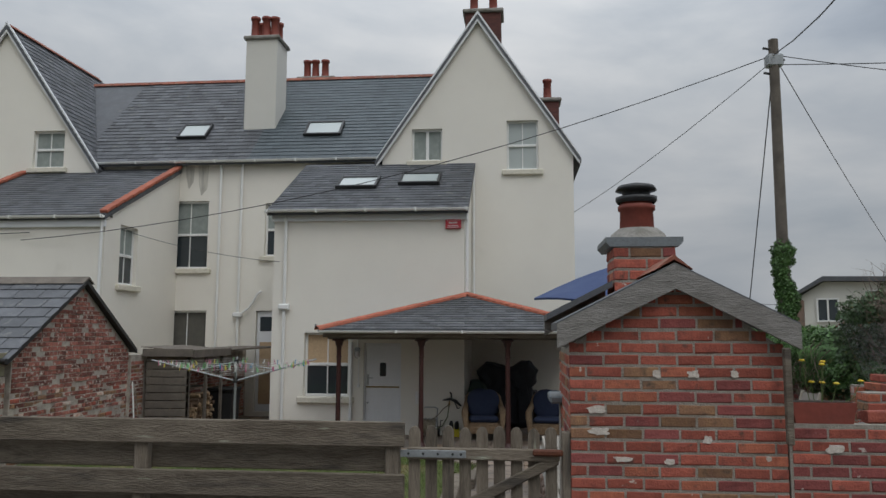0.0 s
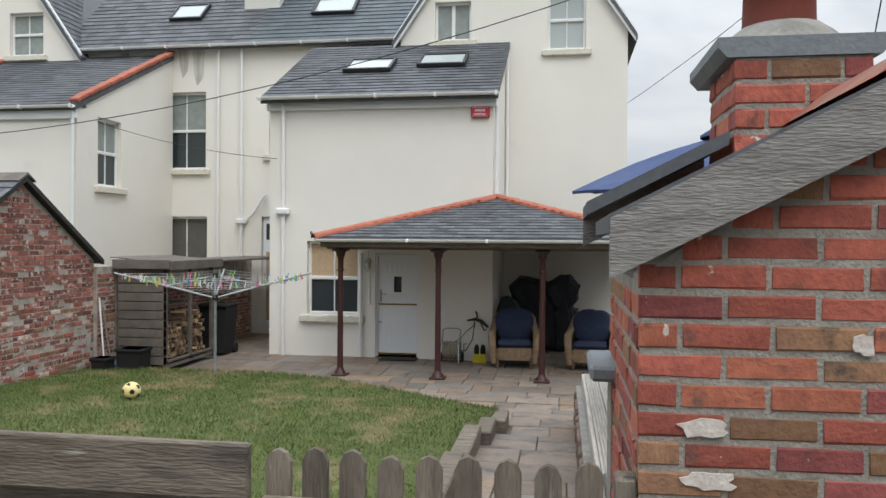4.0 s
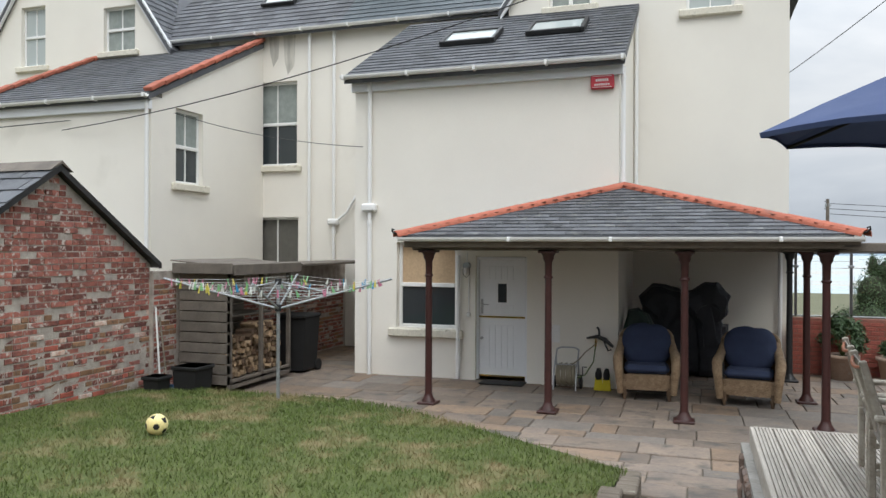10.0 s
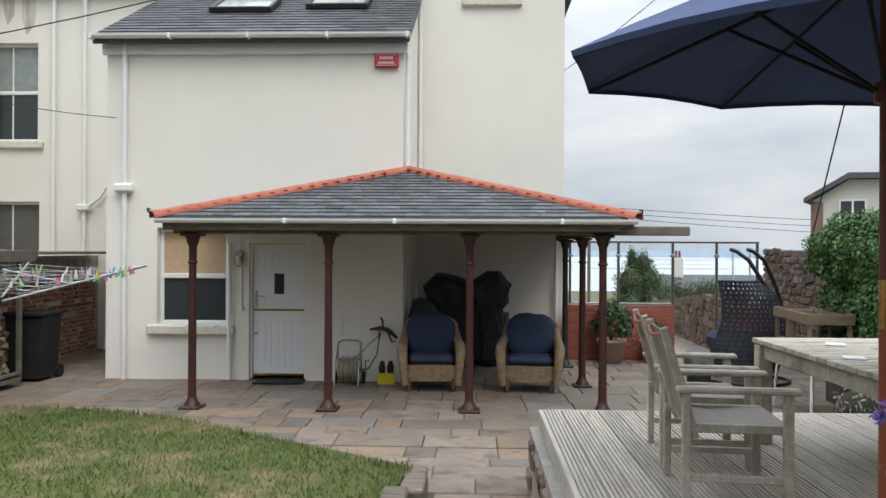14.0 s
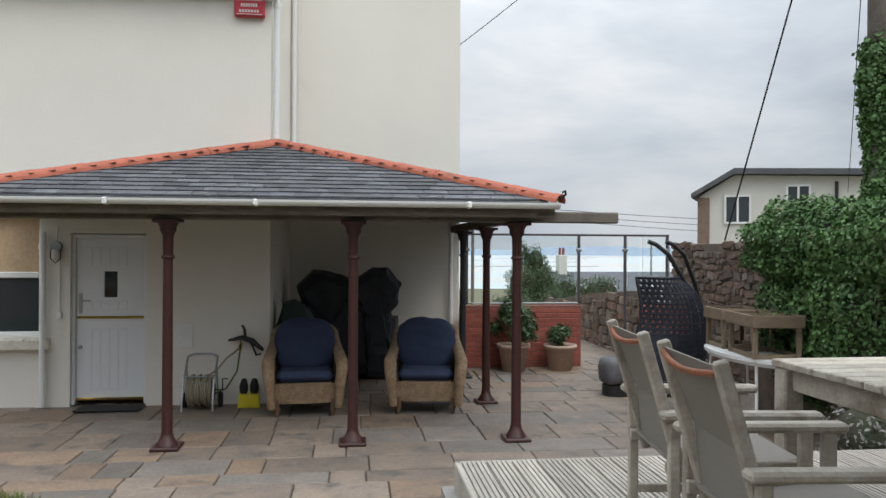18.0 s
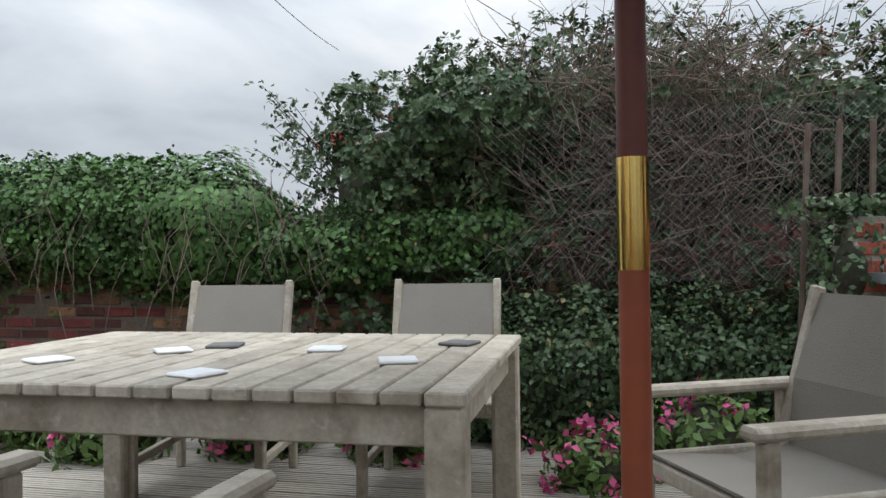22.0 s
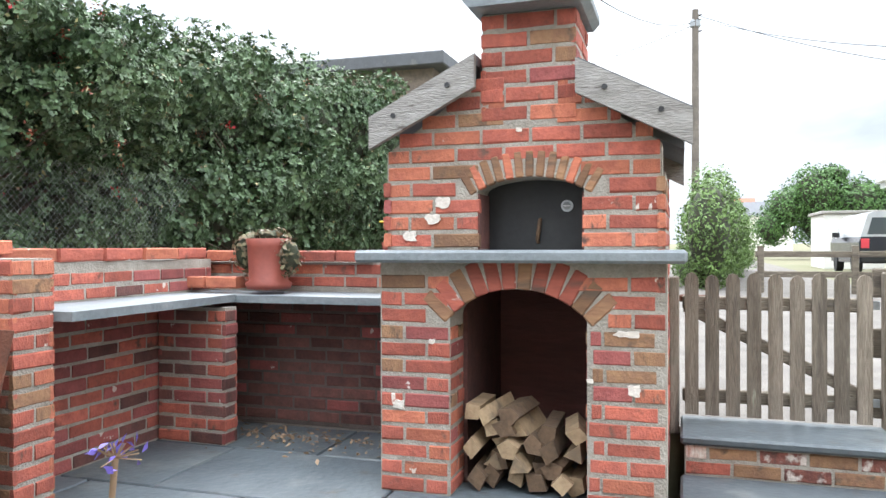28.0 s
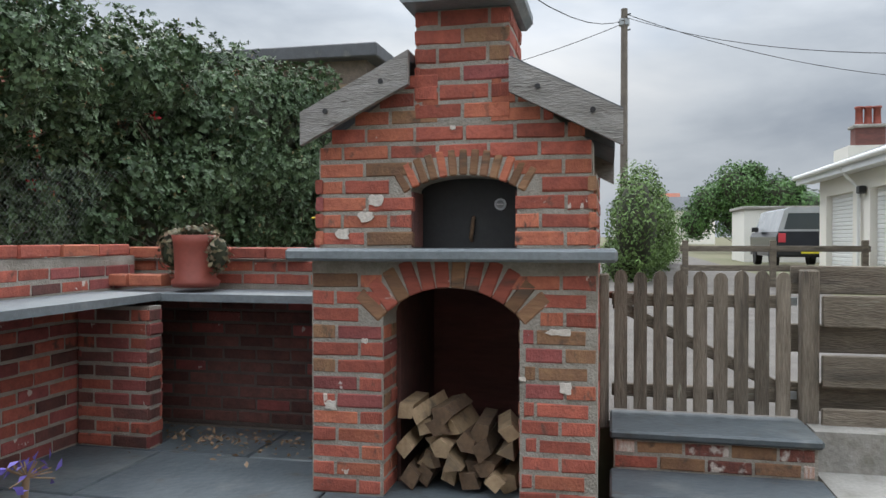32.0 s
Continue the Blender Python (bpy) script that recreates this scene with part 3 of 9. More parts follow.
# ---- walls with openings ----


def wall(mb, axis, a0, a1, z0, top, t0, t1, holes=(), cuts=()):
    """A wall along an axis from a0 to a1, between t0 and t1 across, up to top(a), with rectangular holes (a0, a1, z0, z1)."""
    br = sorted({a0, a1, *[c for c in cuts if a0 < c < a1], *[h[k] for h in holes for k in (0, 1) if a0 < h[k] < a1]})
    for p, q in zip(br, br[1:]):
        z = z0
        for h in sorted([h for h in holes if h[0] <= p + 1e-6 and h[1] >= q - 1e-6], key=lambda h: h[2]):
            if h[2] > z:
                mb.prism([(p, z), (q, z), (q, h[2]), (p, h[2])], t0, t1, axis)
            z = h[3]
        mb.prism([(p, z), (q, z), (q, top(q)), (p, top(p))], t0, t1, axis)
    return mb


def window(name, x0, x1, z0, z1, y, face="y", style="sash", sill=True, glass=PANE, label="", upper=None, deep=0.1):
    """A white window set into a wall that faces -y (or +x), with frame bars, panes and a stone sill."""
    m = Matrix.Identity(4) if face == "y" else Matrix.Rotation(math.pi / 2, 4, "Z")
    if face == "y":
        base = pose((x0 + x1) / 2, y, z0)
    else:
        base = pose(y, (x0 + x1) / 2, z0, 0, 0, 90)
    w, h = x1 - x0, z1 - z0
    e_ = thing(name, base, label or "white double-hung sash window in a cream wall", "window")
    tagged(e_, kind="structure")
    f, d0, d1 = 0.055, deep, deep + 0.06
    fr = MB()
    for a, b_ in ((-w / 2, -w / 2 + f), (w / 2 - f, w / 2)):
        fr.cbox(a, b_, d0, d1, 0, h, 0.008)
    for a, b_ in ((0, f), (h - f, h)):
        fr.cbox(-w / 2 + f, w / 2 - f, d0, d1, a, b_, 0.008)
    part("window_frame", fr, WHITE_PVC, e_)
    zm = h * 0.5
    if style in ("sash", "sash1"):
        part("meeting_rail", MB().cbox(-w / 2 + f, w / 2 - f, d0 - 0.015, d1, zm - 0.035, zm + 0.035, 0.008), WHITE_PVC, e_)
        lights = [(f, zm - 0.035), (zm + 0.035, h - f)]
    else:
        lights = [(f, h - f)]
    cols = [(-w / 2 + f, -0.012), (0.012, w / 2 - f)] if style != "sash1" else [(-w / 2 + f, w / 2 - f)]
    for k, (za, zb) in enumerate(lights):
        if len(cols) == 2:
            bw = 0.012 if style != "casement" else 0.04
            part("glazing_bar", MB().cbox(-bw, bw, d0 + 0.005, d1, za, zb, 0.004), WHITE_PVC, e_)
        for a, b_ in cols:
            g_ = upper if (upper and k == len(lights) - 1) else glass
            part("pane", MB().box(a, b_, d0 + 0.03, d0 + 0.04, za, zb), g_, e_)
    if sill:
        part("window_sill", MB().cbox(-w / 2 - 0.13, w / 2 + 0.13, -0.09, deep, -0.15, -0.005, 0.02), SILL, e_, "lichen-stained stone sill")
    return e_


const = lambda z: (lambda a: z)
EXT_Y, GAB_Y, MAIN_Y = 16.93, 19.8, 20.3
# rear extension
mb = MB()
wall(mb, "y", -5.2, -0.72, -0.1, const(5.08), EXT_Y, EXT_Y + 0.3, [(-4.42, -3.36, 0.82, 2.27), (-3.02, -2.16, -0.2, 2.04)])
setting("wall_rear", mb, RENDER_CREAM, "cream rendered rear wall of the extension", "wall")
ext_slope = lambda y: 5.05 + (y - 16.8) * 0.565
mb = MB()
wall(mb, "x", EXT_Y + 0.3, GAB_Y, -0.1, ext_slope, -1.02, -0.72)
setting("wall_extension_east", mb, RENDER_CREAM, "cream rendered side wall of the extension", "wall")
mb = MB()
wall(mb, "x", EXT_Y + 0.3, MAIN_Y, -0.1, ext_slope, -5.2, -4.9)
setting("wall_extension_west", mb, RENDER_CREAM, "cream rendered side wall of the extension", "wall")
# large gable
gab_top = lambda x: 7.0 + (1 - abs(x + 0.55) / 2.62) * 3.85 if abs(x + 0.55) < 2.62 else 7.0
mb = MB()
wall(mb, "y", -3.17, 2.0, -0.1, gab_top, GAB_Y, GAB_Y + 0.3, [(-2.36, -1.52, 6.93, 7.82), (0.23, 1.08, 6.64, 8.0)], (-0.55,))
setting("wall_gable_east", mb, RENDER_CREAM, "tall cream rendered gable wall", "wall")
mb = MB()
wall(mb, "x", GAB_Y + 0.3, 29, -0.6, const(7.0), 1.7, 2.0)
setting("wall_east", mb, RENDER_CREAM, "cream rendered side wall of the house", "wall")
# main rear wall
mb = MB()
wall(mb, "y", -11.7, -3.17, -0.1, const(7.1), MAIN_Y, MAIN_Y + 0.3,
     [(-9.4, -8.26, 4.06, 6.0), (-9.42, -8.22, 1.3, 2.87), (-6.6, -5.75, 4.4, 5.92), (-6.78, -6.1, 0.1, 2.87)])
setting("wall_main", mb, RENDER_CREAM, "cream rendered main wall with damp stains under the gutter", "wall")
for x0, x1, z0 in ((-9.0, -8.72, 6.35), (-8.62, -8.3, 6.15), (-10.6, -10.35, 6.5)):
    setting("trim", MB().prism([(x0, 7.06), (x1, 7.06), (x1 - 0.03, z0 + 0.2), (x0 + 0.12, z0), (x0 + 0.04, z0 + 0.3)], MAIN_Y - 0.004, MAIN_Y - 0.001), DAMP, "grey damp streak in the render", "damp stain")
# west gable
wg_top = lambda x: 7.05 + (1 - abs(x + 14.5) / 2.95) * 4.15 if abs(x + 14.5) < 2.95 else 7.05
mb = MB()
wall(mb, "y", -17.45, -11.55, -0.1, wg_top, 20.0, 20.3, [(-13.5, -12.55, 6.98, 8.08), (-16.15, -15.35, 6.8, 8.34)], (-14.5,))
setting("wall_gable_west", mb, RENDER_CREAM, "cream rendered western gable wall", "wall")
# west wing
mb = MB()
wall(mb, "y", -13.65, -9.15, -0.1, const(4.98), 16.5, 16.8)
setting("wall_wing", mb, RENDER_CREAM, "plain cream rendered wing wall with a cable bracket", "wall")
wing_slope = lambda y: 4.95 + (y - 16.4) * 0.50
mb = MB()
wall(mb, "x", 16.8, MAIN_Y, -0.1, wing_slope, -9.45, -9.15, [(17.2, 18.05, 3.42, 4.88)])
setting("wall_wing_east", mb, RENDER_CREAM, "cream rendered side wall of the wing", "wall")
mb = MB()
wall(mb, "x", 16.8, 20.0, -0.1, wing_slope, -13.65, -13.35)
setting("wall_wing_west", mb, RENDER_CREAM, "cream rendered side wall of the wing", "wall")
# castellated block
mb = MB()
wall(mb, "y", -20.0, -17.46, -0.1, const(6.55), 19.95, 20.25, [(-19.05, -18.35, 4.05, 5.95)])
mb.cbox(-20.1, -17.4, 19.85, 20.3, 6.55, 6.68, 0.02)
for i in range(4):
    mb.cbox(-19.98 + i * 0.66, -19.6 + i * 0.66, 19.92, 20.22, 6.69, 6.95, 0.02)
setting("wall_battlement", mb, RENDER_CREAM, "cream rendered bay with a small battlement", "wall")
mb = MB()
wall(mb, "x", 20.25, 28, -0.1, const(6.55), -20.0, -19.7)
wall(mb, "y", -20.0, 2.0, -3, const(7.0), 29, 29.3)
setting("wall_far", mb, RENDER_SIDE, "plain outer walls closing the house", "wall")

window("window_1", -4.42, -3.36, 0.82, 2.27, EXT_Y, upper=PALE_ROOM, label="white sash window with a tan blind behind the upper half", deep=0.12)
window("window_2", -2.36, -1.52, 6.93, 7.82, GAB_Y, style="casement", glass=CURTAIN, label="white casement window high in the gable")
window("window_3", 0.23, 1.08, 6.64, 8.0, GAB_Y, label="white sash window high in the gable", glass=PANE_SKY)
window("window_4", -9.4, -8.26, 4.06, 6.0, MAIN_Y, label="white sash window with parted curtains", upper=CURTAIN)
window("window_5", -9.42, -8.22, 1.3, 2.87, MAIN_Y, style="pair", glass=GREY_BLIND, label="ground-floor window with a grey slatted blind")
window("window_6", -6.6, -5.75, 4.4, 5.92, MAIN_Y, upper=CURTAIN, label="white sash window beside the extension")
window("window_7", -13.5, -12.55, 6.98, 8.08, 20.0, label="white sash window in the western gable", glass=CURTAIN)
window("window_8", -16.15, -15.35, 6.8, 8.34, 20.0, label="white sash window in the western gable", glass=PANE_SKY)
window("window_9", 17.2, 18.05, 3.42, 4.88, -9.15, face="x", label="white sash window in the side of the wing", upper=CURTAIN)
window("window_10", -19.05, -18.35, 4.05, 5.95, 19.95, style="sash1", sill=False, glass=PANE_SKY, label="tall white window in the battlemented bay")

# roofs


def slates(mb, o, u, v, lu, lv, w, g, inside=None, th=0.012, jitter=0.004):
    """Rows of slates on the plane o + a*u + b*v; each is a thin lapped plate."""
    o, u, v = Vector(o), Vector(u).normalized(), Vector(v).normalized()
    n = u.cross(v).normalized()
    if n.z < 0:
        n = -n
    rows = int(lv / g + 0.5)
    for r in range(rows):
        off = (r % 2) * w / 2
        k = -1
        while True:
            a0 = k * w + off
            k += 1
            if a0 > lu:
                break
            a, b_ = max(0.0, a0) + 0.003, min(lu, a0 + w) - 0.003
            if b_ - a < 0.03 or (inside and not inside((a + b_) / 2, (r + 0.5) * g)):
                continue
            s0, s1 = r * g + random.uniform(-jitter, jitter), (r + 1.25) * g
            hi, lo = th * 1.9 + random.uniform(0, 0.003), th * 0.4
            p = [o + u * a + v * s0 + n * hi, o + u * b_ + v * s0 + n * hi, o + u * b_ + v * s1 + n * lo, o + u * a + v * s1 + n * lo,
                 o + u * a + v * s0 + n * (hi - th), o + u * b_ + v * s0 + n * (hi - th)]
            flip = (p[1] - p[0]).cross(p[3] - p[0]).dot(n) < 0
            fs = [(0, 1, 2, 3), (4, 5, 1, 0), (0, 3, 4), (1, 5, 2)]
            mb.add(p, [q[::-1] for q in fs] if flip else fs)
    return mb


def slab(mb, pts, th=0.12):
    """A flat roof slab under the corner points."""
    n = len(pts)
    return mb.add([*pts, *[(x, y, z - th) for x, y, z in pts]], [tuple(range(n)), tuple(range(n, 2 * n))[::-1], *[((i + 1) % n, i, n + i, n + (i + 1) % n) for i in range(n)]])


random.seed(5)
ROOFS = [
    ("roof_extension", [(-5.32, 16.72, 5.1), (-0.62, 16.72, 5.1), (-0.62, 19.8, 6.83), (-5.32, 19.8, 6.83)], SLATE, (1, 0, 0), 4.7, (0, 3.08, 1.73), 3.53, 0.28, 0.19),
    ("roof_main_west", [(-12.2, 20.1, 7.12), (-7.1, 20.1, 7.12), (-7.1, 24, 10.8), (-15.0, 24, 10.8)], SLATE, (1, 0, 0), 5.1, (0, 3.9, 3.68), 5.36, 0.3, 0.21),
    ("roof_main_east", [(-7.1, 20.1, 7.12), (-2.6, 20.1, 7.12), (-1.6, 24, 10.8), (-7.1, 24, 10.8)], SLATE_NEW, (1, 0, 0), 5.4, (0, 3.9, 3.68), 5.36, 0.36, 0.2),
    ("roof_wing", [(-13.75, 16.38, 5.0), (-9.1, 16.38, 5.0), (-9.1, 20.25, 6.92), (-13.75, 20.25, 6.92)], SLATE, (1, 0, 0), 4.65, (0, 3.87, 1.92), 4.32, 0.28, 0.2),
    ("roof_gable_west", [(-11.4, 19.85, 6.85), (-11.4, 25, 6.85), (-14.5, 25, 11.3), (-14.5, 19.85, 11.3)], SLATE, (0, 1, 0), 5.0, (-3.1, 0, 4.45), 5.4, 0.28, 0.21),
]
for name, pts, ms, u, lu, v, lv, w, g in ROOFS:
    r = setting(name, slab(MB(), pts), SLATE, "slate roof", "roof")
    tagged(slates(MB(), pts[0], u, v, lu, lv, w, g).ob("slates", ms, r), kind="stuff")
for name, pts in (("roof_gable_west_far", [(-14.5, 19.85, 11.3), (-14.5, 29, 11.3), (-17.6, 29, 6.85), (-17.6, 19.85, 6.85)]),
                  ("roof_gable_east_near", [(-0.55, 19.65, 11.0), (-0.55, 29, 11.0), (-3.35, 29, 6.9), (-3.35, 19.65, 6.9)]),
                  ("roof_gable_east_far", [(2.2, 19.65, 6.9), (2.2, 29, 6.9), (-0.55, 29, 11.0), (-0.55, 19.65, 11.0)]),
                  ("roof_main_far", [(-15, 24, 10.8), (-1, 24, 10.8), (-1, 29, 7), (-15, 29, 7)])):
    setting(name, slab(MB(), pts), SLATE, "slate roof slope", "roof")
# barge boards
for x0, z0, xa, za, y, nm in ((-3.32, 6.88, -0.55, 11.05, GAB_Y, 0), (2.17, 6.88, -0.55, 11.05, GAB_Y, 0), (-11.42, 6.85, -14.5, 11.35, 20.0, 0), (-17.58, 6.85, -14.5, 11.35, 20.0, 0)):
    mb = MB().prism([(x0, z0 - 0.14), (x0, z0 + 0.12), (xa, za + 0.05), (xa, za - 0.27)], y - 0.13, y - 0.06)
    setting("trim", mb, WHITE_PAINT, "white painted barge board", "barge board")
# gutters and downpipes


def gutter(x0, x1, y, z, name="gutter"):
    g_ = thing(name, pose((x0 + x1) / 2, y, z), "white plastic gutter along the eaves", "gutter")
    w = (x1 - x0) / 2
    mbg = MB()
    pr = [(0.06 * math.cos(math.pi + math.pi * k / 8), 0.06 * math.sin(math.pi + math.pi * k / 8)) for k in range(9)]
    pr += [(0.05 * math.cos(2 * math.pi - math.pi * k / 8), 0.05 * math.sin(2 * math.pi - math.pi * k / 8)) for k in range(9)]
    mbg.prism(pr, -w, w, "x")
    part("channel", mbg, WHITE_PVC, g_)
    n_ = max(2, int((x1 - x0) / 1.1))
    for i in range(n_ + 1):
        xx = -w + 0.05 + i * (2 * w - 0.1) / n_
        part("bracket", MB().cbox(xx - 0.02, xx + 0.02, -0.068, 0.05, -0.07, 0.012, 0.006), WHITE_PVC, g_)
    return g_


def downpipe(x, y, z0, z1, hopper=None, r=0.036, mount=0.07):
    g_ = thing("downpipe", pose(x, y, z0), "white plastic downpipe fixed to the wall", "downpipe")
    part("pipe", MB().cyl((0, 0, 0), (0, 0, z1 - z0), r, n=12), WHITE_PVC, g_)
    k = max(2, int((z1 - z0) / 1.5))
    for i in range(k):
        zz = 0.3 + i * (z1 - z0 - 0.5) / max(1, k - 1)
        part("clip", MB().cyl((0, 0, zz), (0, 0, zz + 0.06), r + 0.009, n=12), WHITE_PVC, g_)
    if hopper:
        part("hopper", MB().cbox(-0.13, 0.13, -0.09, 0.06, hopper - z0 - 0.07, hopper - z0 + 0.07, 0.03), WHITE_PVC, g_)
    return g_


gutter(-5.35, -0.6, 16.66, 5.1)
gutter(-11.6, -3.3, 20.06, 7.12)
gutter(-13.75, -9.1, 16.32, 4.98)
setting("trim", MB().cbox(-5.25, -0.65, 16.86, 16.93, 4.86, 5.02, 0.01), WHITE_PAINT, "white fascia board", "fascia")
setting("trim", MB().cbox(-13.7, -9.12, 16.43, 16.5, 4.72, 4.92, 0.01), WHITE_PAINT, "white fascia board", "fascia")
downpipe(-4.9, 16.87, 0.0, 5.05, 2.86)
downpipe(-9.2, 16.44, 0.5, 4.95)
downpipe(-7.9, 20.22, 0.3, 7.08)
downpipe(-7.28, 20.22, 0.0, 7.08, 2.75)
downpipe(-0.66, 19.72, 2.6, 6.7)
downpipe(-0.66, 16.98, 2.9, 5.0)
downpipe(1.85, 19.7, 0.0, 2.3)
downpipe(-3.3, 16.86, 0.02, 2.05)
mb = MB().tube([(-7.28, 20.2, 2.7), (-6.95, 20.2, 2.95), (-6.7, 20.2, 3.35), (-6.6, 20.2, 3.4)], 0.03, 8)
tagged(mb.ob("waste_pipe", WHITE_PVC), "cream painted waste pipe angled across the wall", "pipe")
# skylights


def skylight(m, label):
    g_ = thing("roof_window", m, label, "skylight")
    fr = MB()
    for a in ((-0.45, -0.39, -0.4, 0.4), (0.39, 0.45, -0.4, 0.4), (-0.39, 0.39, -0.4, -0.33), (-0.39, 0.39, 0.33, 0.4)):
        fr.cbox(*a, 0.0, 0.09, 0.01)
    part("frame", fr, DARK_IRON, g_)
    part("pane", MB().box(-0.39, 0.39, -0.33, 0.33, 0.05, 0.06), PANE_SKY, g_)
    return g_


for x, y, s_, z, tilt in ((-3.5, 18.3, 1.15, 5.99, 29.3), (-1.95, 18.5, 1.15, 6.1, 29.3), (-9.2, 21.3, 1.0, 8.26, 43.3), (-5.2, 21.3, 1.25, 8.26, 43.3)):
    skylight(pose(x, y, z + 0.03, tilt) @ Matrix.Diagonal((s_, 1.0, 1, 1)), "grey-framed roof window with a pale sky reflection painted as glass colour")
# chimneys


def chimney(m, w, d, h, material, pots, label, cap=True):
    g_ = thing("chimney", m, label, "chimney")
    part("shaft", MB().cbox(-w / 2, w / 2, -d / 2, d / 2, 0, h, 0.01), material, g_)
    part("coping", MB().cbox(-w / 2 - 0.08, w / 2 + 0.08, -d / 2 - 0.08, d / 2 + 0.08, h, h + 0.12, 0.03), CONCRETE, g_)
    for px_, py_ in pots:
        part("chimney_pot", MB().lathe([(0.16, h + 0.12), (0.13, h + 0.25), (0.12, h + 0.7), (0.15, h + 0.72), (0.15, h + 0.8), (0.1, h + 0.8), (0.1, h + 0.4)], 14, px_, py_), RED_POT, g_)
    return g_


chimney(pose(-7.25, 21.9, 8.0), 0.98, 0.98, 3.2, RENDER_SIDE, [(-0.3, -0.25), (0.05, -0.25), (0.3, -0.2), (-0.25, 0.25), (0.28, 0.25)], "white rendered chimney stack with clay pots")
chimney(pose(-0.5, 22.5, 10.2), 1.1, 0.8, 1.9, BRICK_DARK, [(-0.3, 0), (0.3, 0)], "tall red brick chimney behind the gable")
chimney(pose(1.5, 23.6, 7.0), 0.7, 0.6, 2.6, BRICK_DARK, [(0, 0)], "red brick chimney beside the gable")
chimney(pose(-6.5, 25.2, 9.5), 1.2, 0.6, 1.6, BRICK_DARK, [(-0.4, 0), (-0.1, 0), (0.25, 0)], "brick chimney beyond the ridge with clay pots")
random.seed(3)
rt = thing("ridge_tiles", pose(-8, 24, 10.82), "red ridge tiles along the main roof", "ridge tiles")
tile_me = MB().prism([(-0.14, -0.08), (0, 0.05), (0.14, -0.08), (0.12, -0.1), (0, 0.02), (-0.12, -0.1)], 0, 0.43, "x").mesh("ridge_tile", RIDGE_OLD)
for i in range(29):
    shared("ridge_tile", tile_me, pose(-6.8 + i * 0.45, 0, 0), rt)
rt = thing("ridge_tiles", pose(-14.5, 19.9, 11.32, 0, 0, 90), "red ridge tiles along the western gable roof", "ridge tiles")
for i in range(11):
    shared("ridge_tile", tile_me, pose(i * 0.45, 0, 0), rt)
ver = MB().cbox(0, 0.425, -0.1, 0.1, -0.075, 0.01, 0.015).mesh("verge_tile", RIDGE)
for x0, nm in ((-9.16, "clean red verge tiles on the wing roof"), (-13.75, "worn red verge tiles on the wing roof")):
    rt = thing("verge_tiles", pose(x0, 16.4, 5.05, 0, -math.degrees(math.atan2(1.92, 3.87)), 90), nm, "verge tiles")
    for i in range(10):
        shared("verge_tile", ver, pose(0.02 + i * 0.43, 0, 0.05, 0, -3, 0), rt)


# ---- bricks ----
BL, CH = 0.222, 0.0765
brick_cache = {}


def brick_mesh(material, depth, kind=0):
    """A worn brick one metre long, to be scaled to its length; kinds differ in their chipped corners."""
    key = (material.name, round(depth, 3), kind)
    if key not in brick_cache:
        g_ = random.Random(len(material.name) * 7 + kind)
        mb_ = MB().cbox(0, 1, -0.006, depth, 0, CH - 0.0145, 0.006)
        mb_.v = [(min(1, max(0, x + g_.uniform(-0.012, 0.012))), y + (g_.uniform(-0.001, 0.004) if y < 0.01 else 0), z + g_.uniform(-0.0025, 0.0025)) for x, y, z in mb_.v]
        brick_cache[key] = mb_.mesh("brick", material)
    return brick_cache[key]


def bricks(parent, m, length, height, pal, inside=None, depth=0.06, limit=300, rest=None, name="brick", rough=0.0022, skew=0.0012, bond=0, ch=CH, bl=BL):
    """Courses of bricks on a face: x along, z up, -y outwards, as parts of a wall; past the limit they are joined."""
    made, joined = 0, MB()
    mats, wts = [p for p, _ in pal], [w for _, w in pal]
    for c in range(int(height / ch)):
        x = 0.0
        k = 0
        first = bl / 2 if c % 2 else bl
        header = bond and c % 4 == 3
        while x < length - 0.02:
            w = min((first if k == 0 else (bl / 2 if header else bl)) + random.uniform(-0.007, 0.007), length - x)
            k += 1
            if w < 0.05:
                x += w
                continue
            cz = (c + 0.5) * ch
            cuts = [(x, w)]
            if inside is not None and not inside(x + w / 2, cz, w):
                cuts = [(x + w * k4 / 4, w / 4) for k4 in range(4)]
                good4 = [inside(a4 + b4 / 2, cz, b4) for a4, b4 in cuts]
                runs, cur = [], None
                for (a4, b4), g4 in zip(cuts, good4):
                    if g4:
                        cur = (cur[0], cur[1] + b4) if cur else (a4, b4)
                    elif cur:
                        runs.append(cur)
                        cur = None
                cuts = runs + ([cur] if cur else [])
            for xa_, wa_ in cuts:
                dy = random.uniform(-rough, rough)
                mm = m @ pose(xa_ + 0.0065, dy, c * ch + 0.007 + random.uniform(-skew, skew), 0, random.uniform(-skew, skew) * 60, 0) @ Matrix.Diagonal((wa_ - 0.0135, 1, ch / CH, 1))
                if made < limit:
                    shared(name, brick_mesh(random.choices(mats, wts)[0], depth, random.randrange(4)), mm, parent)
                    made += 1
                else:
                    joined.box(0, 1, -0.006, depth, 0, CH - 0.0145, mm)
            x += w
    if joined.v:
        tagged(joined.ob("brick_rest", rest or BRICK_STUFF, parent), kind="stuff")
    return made


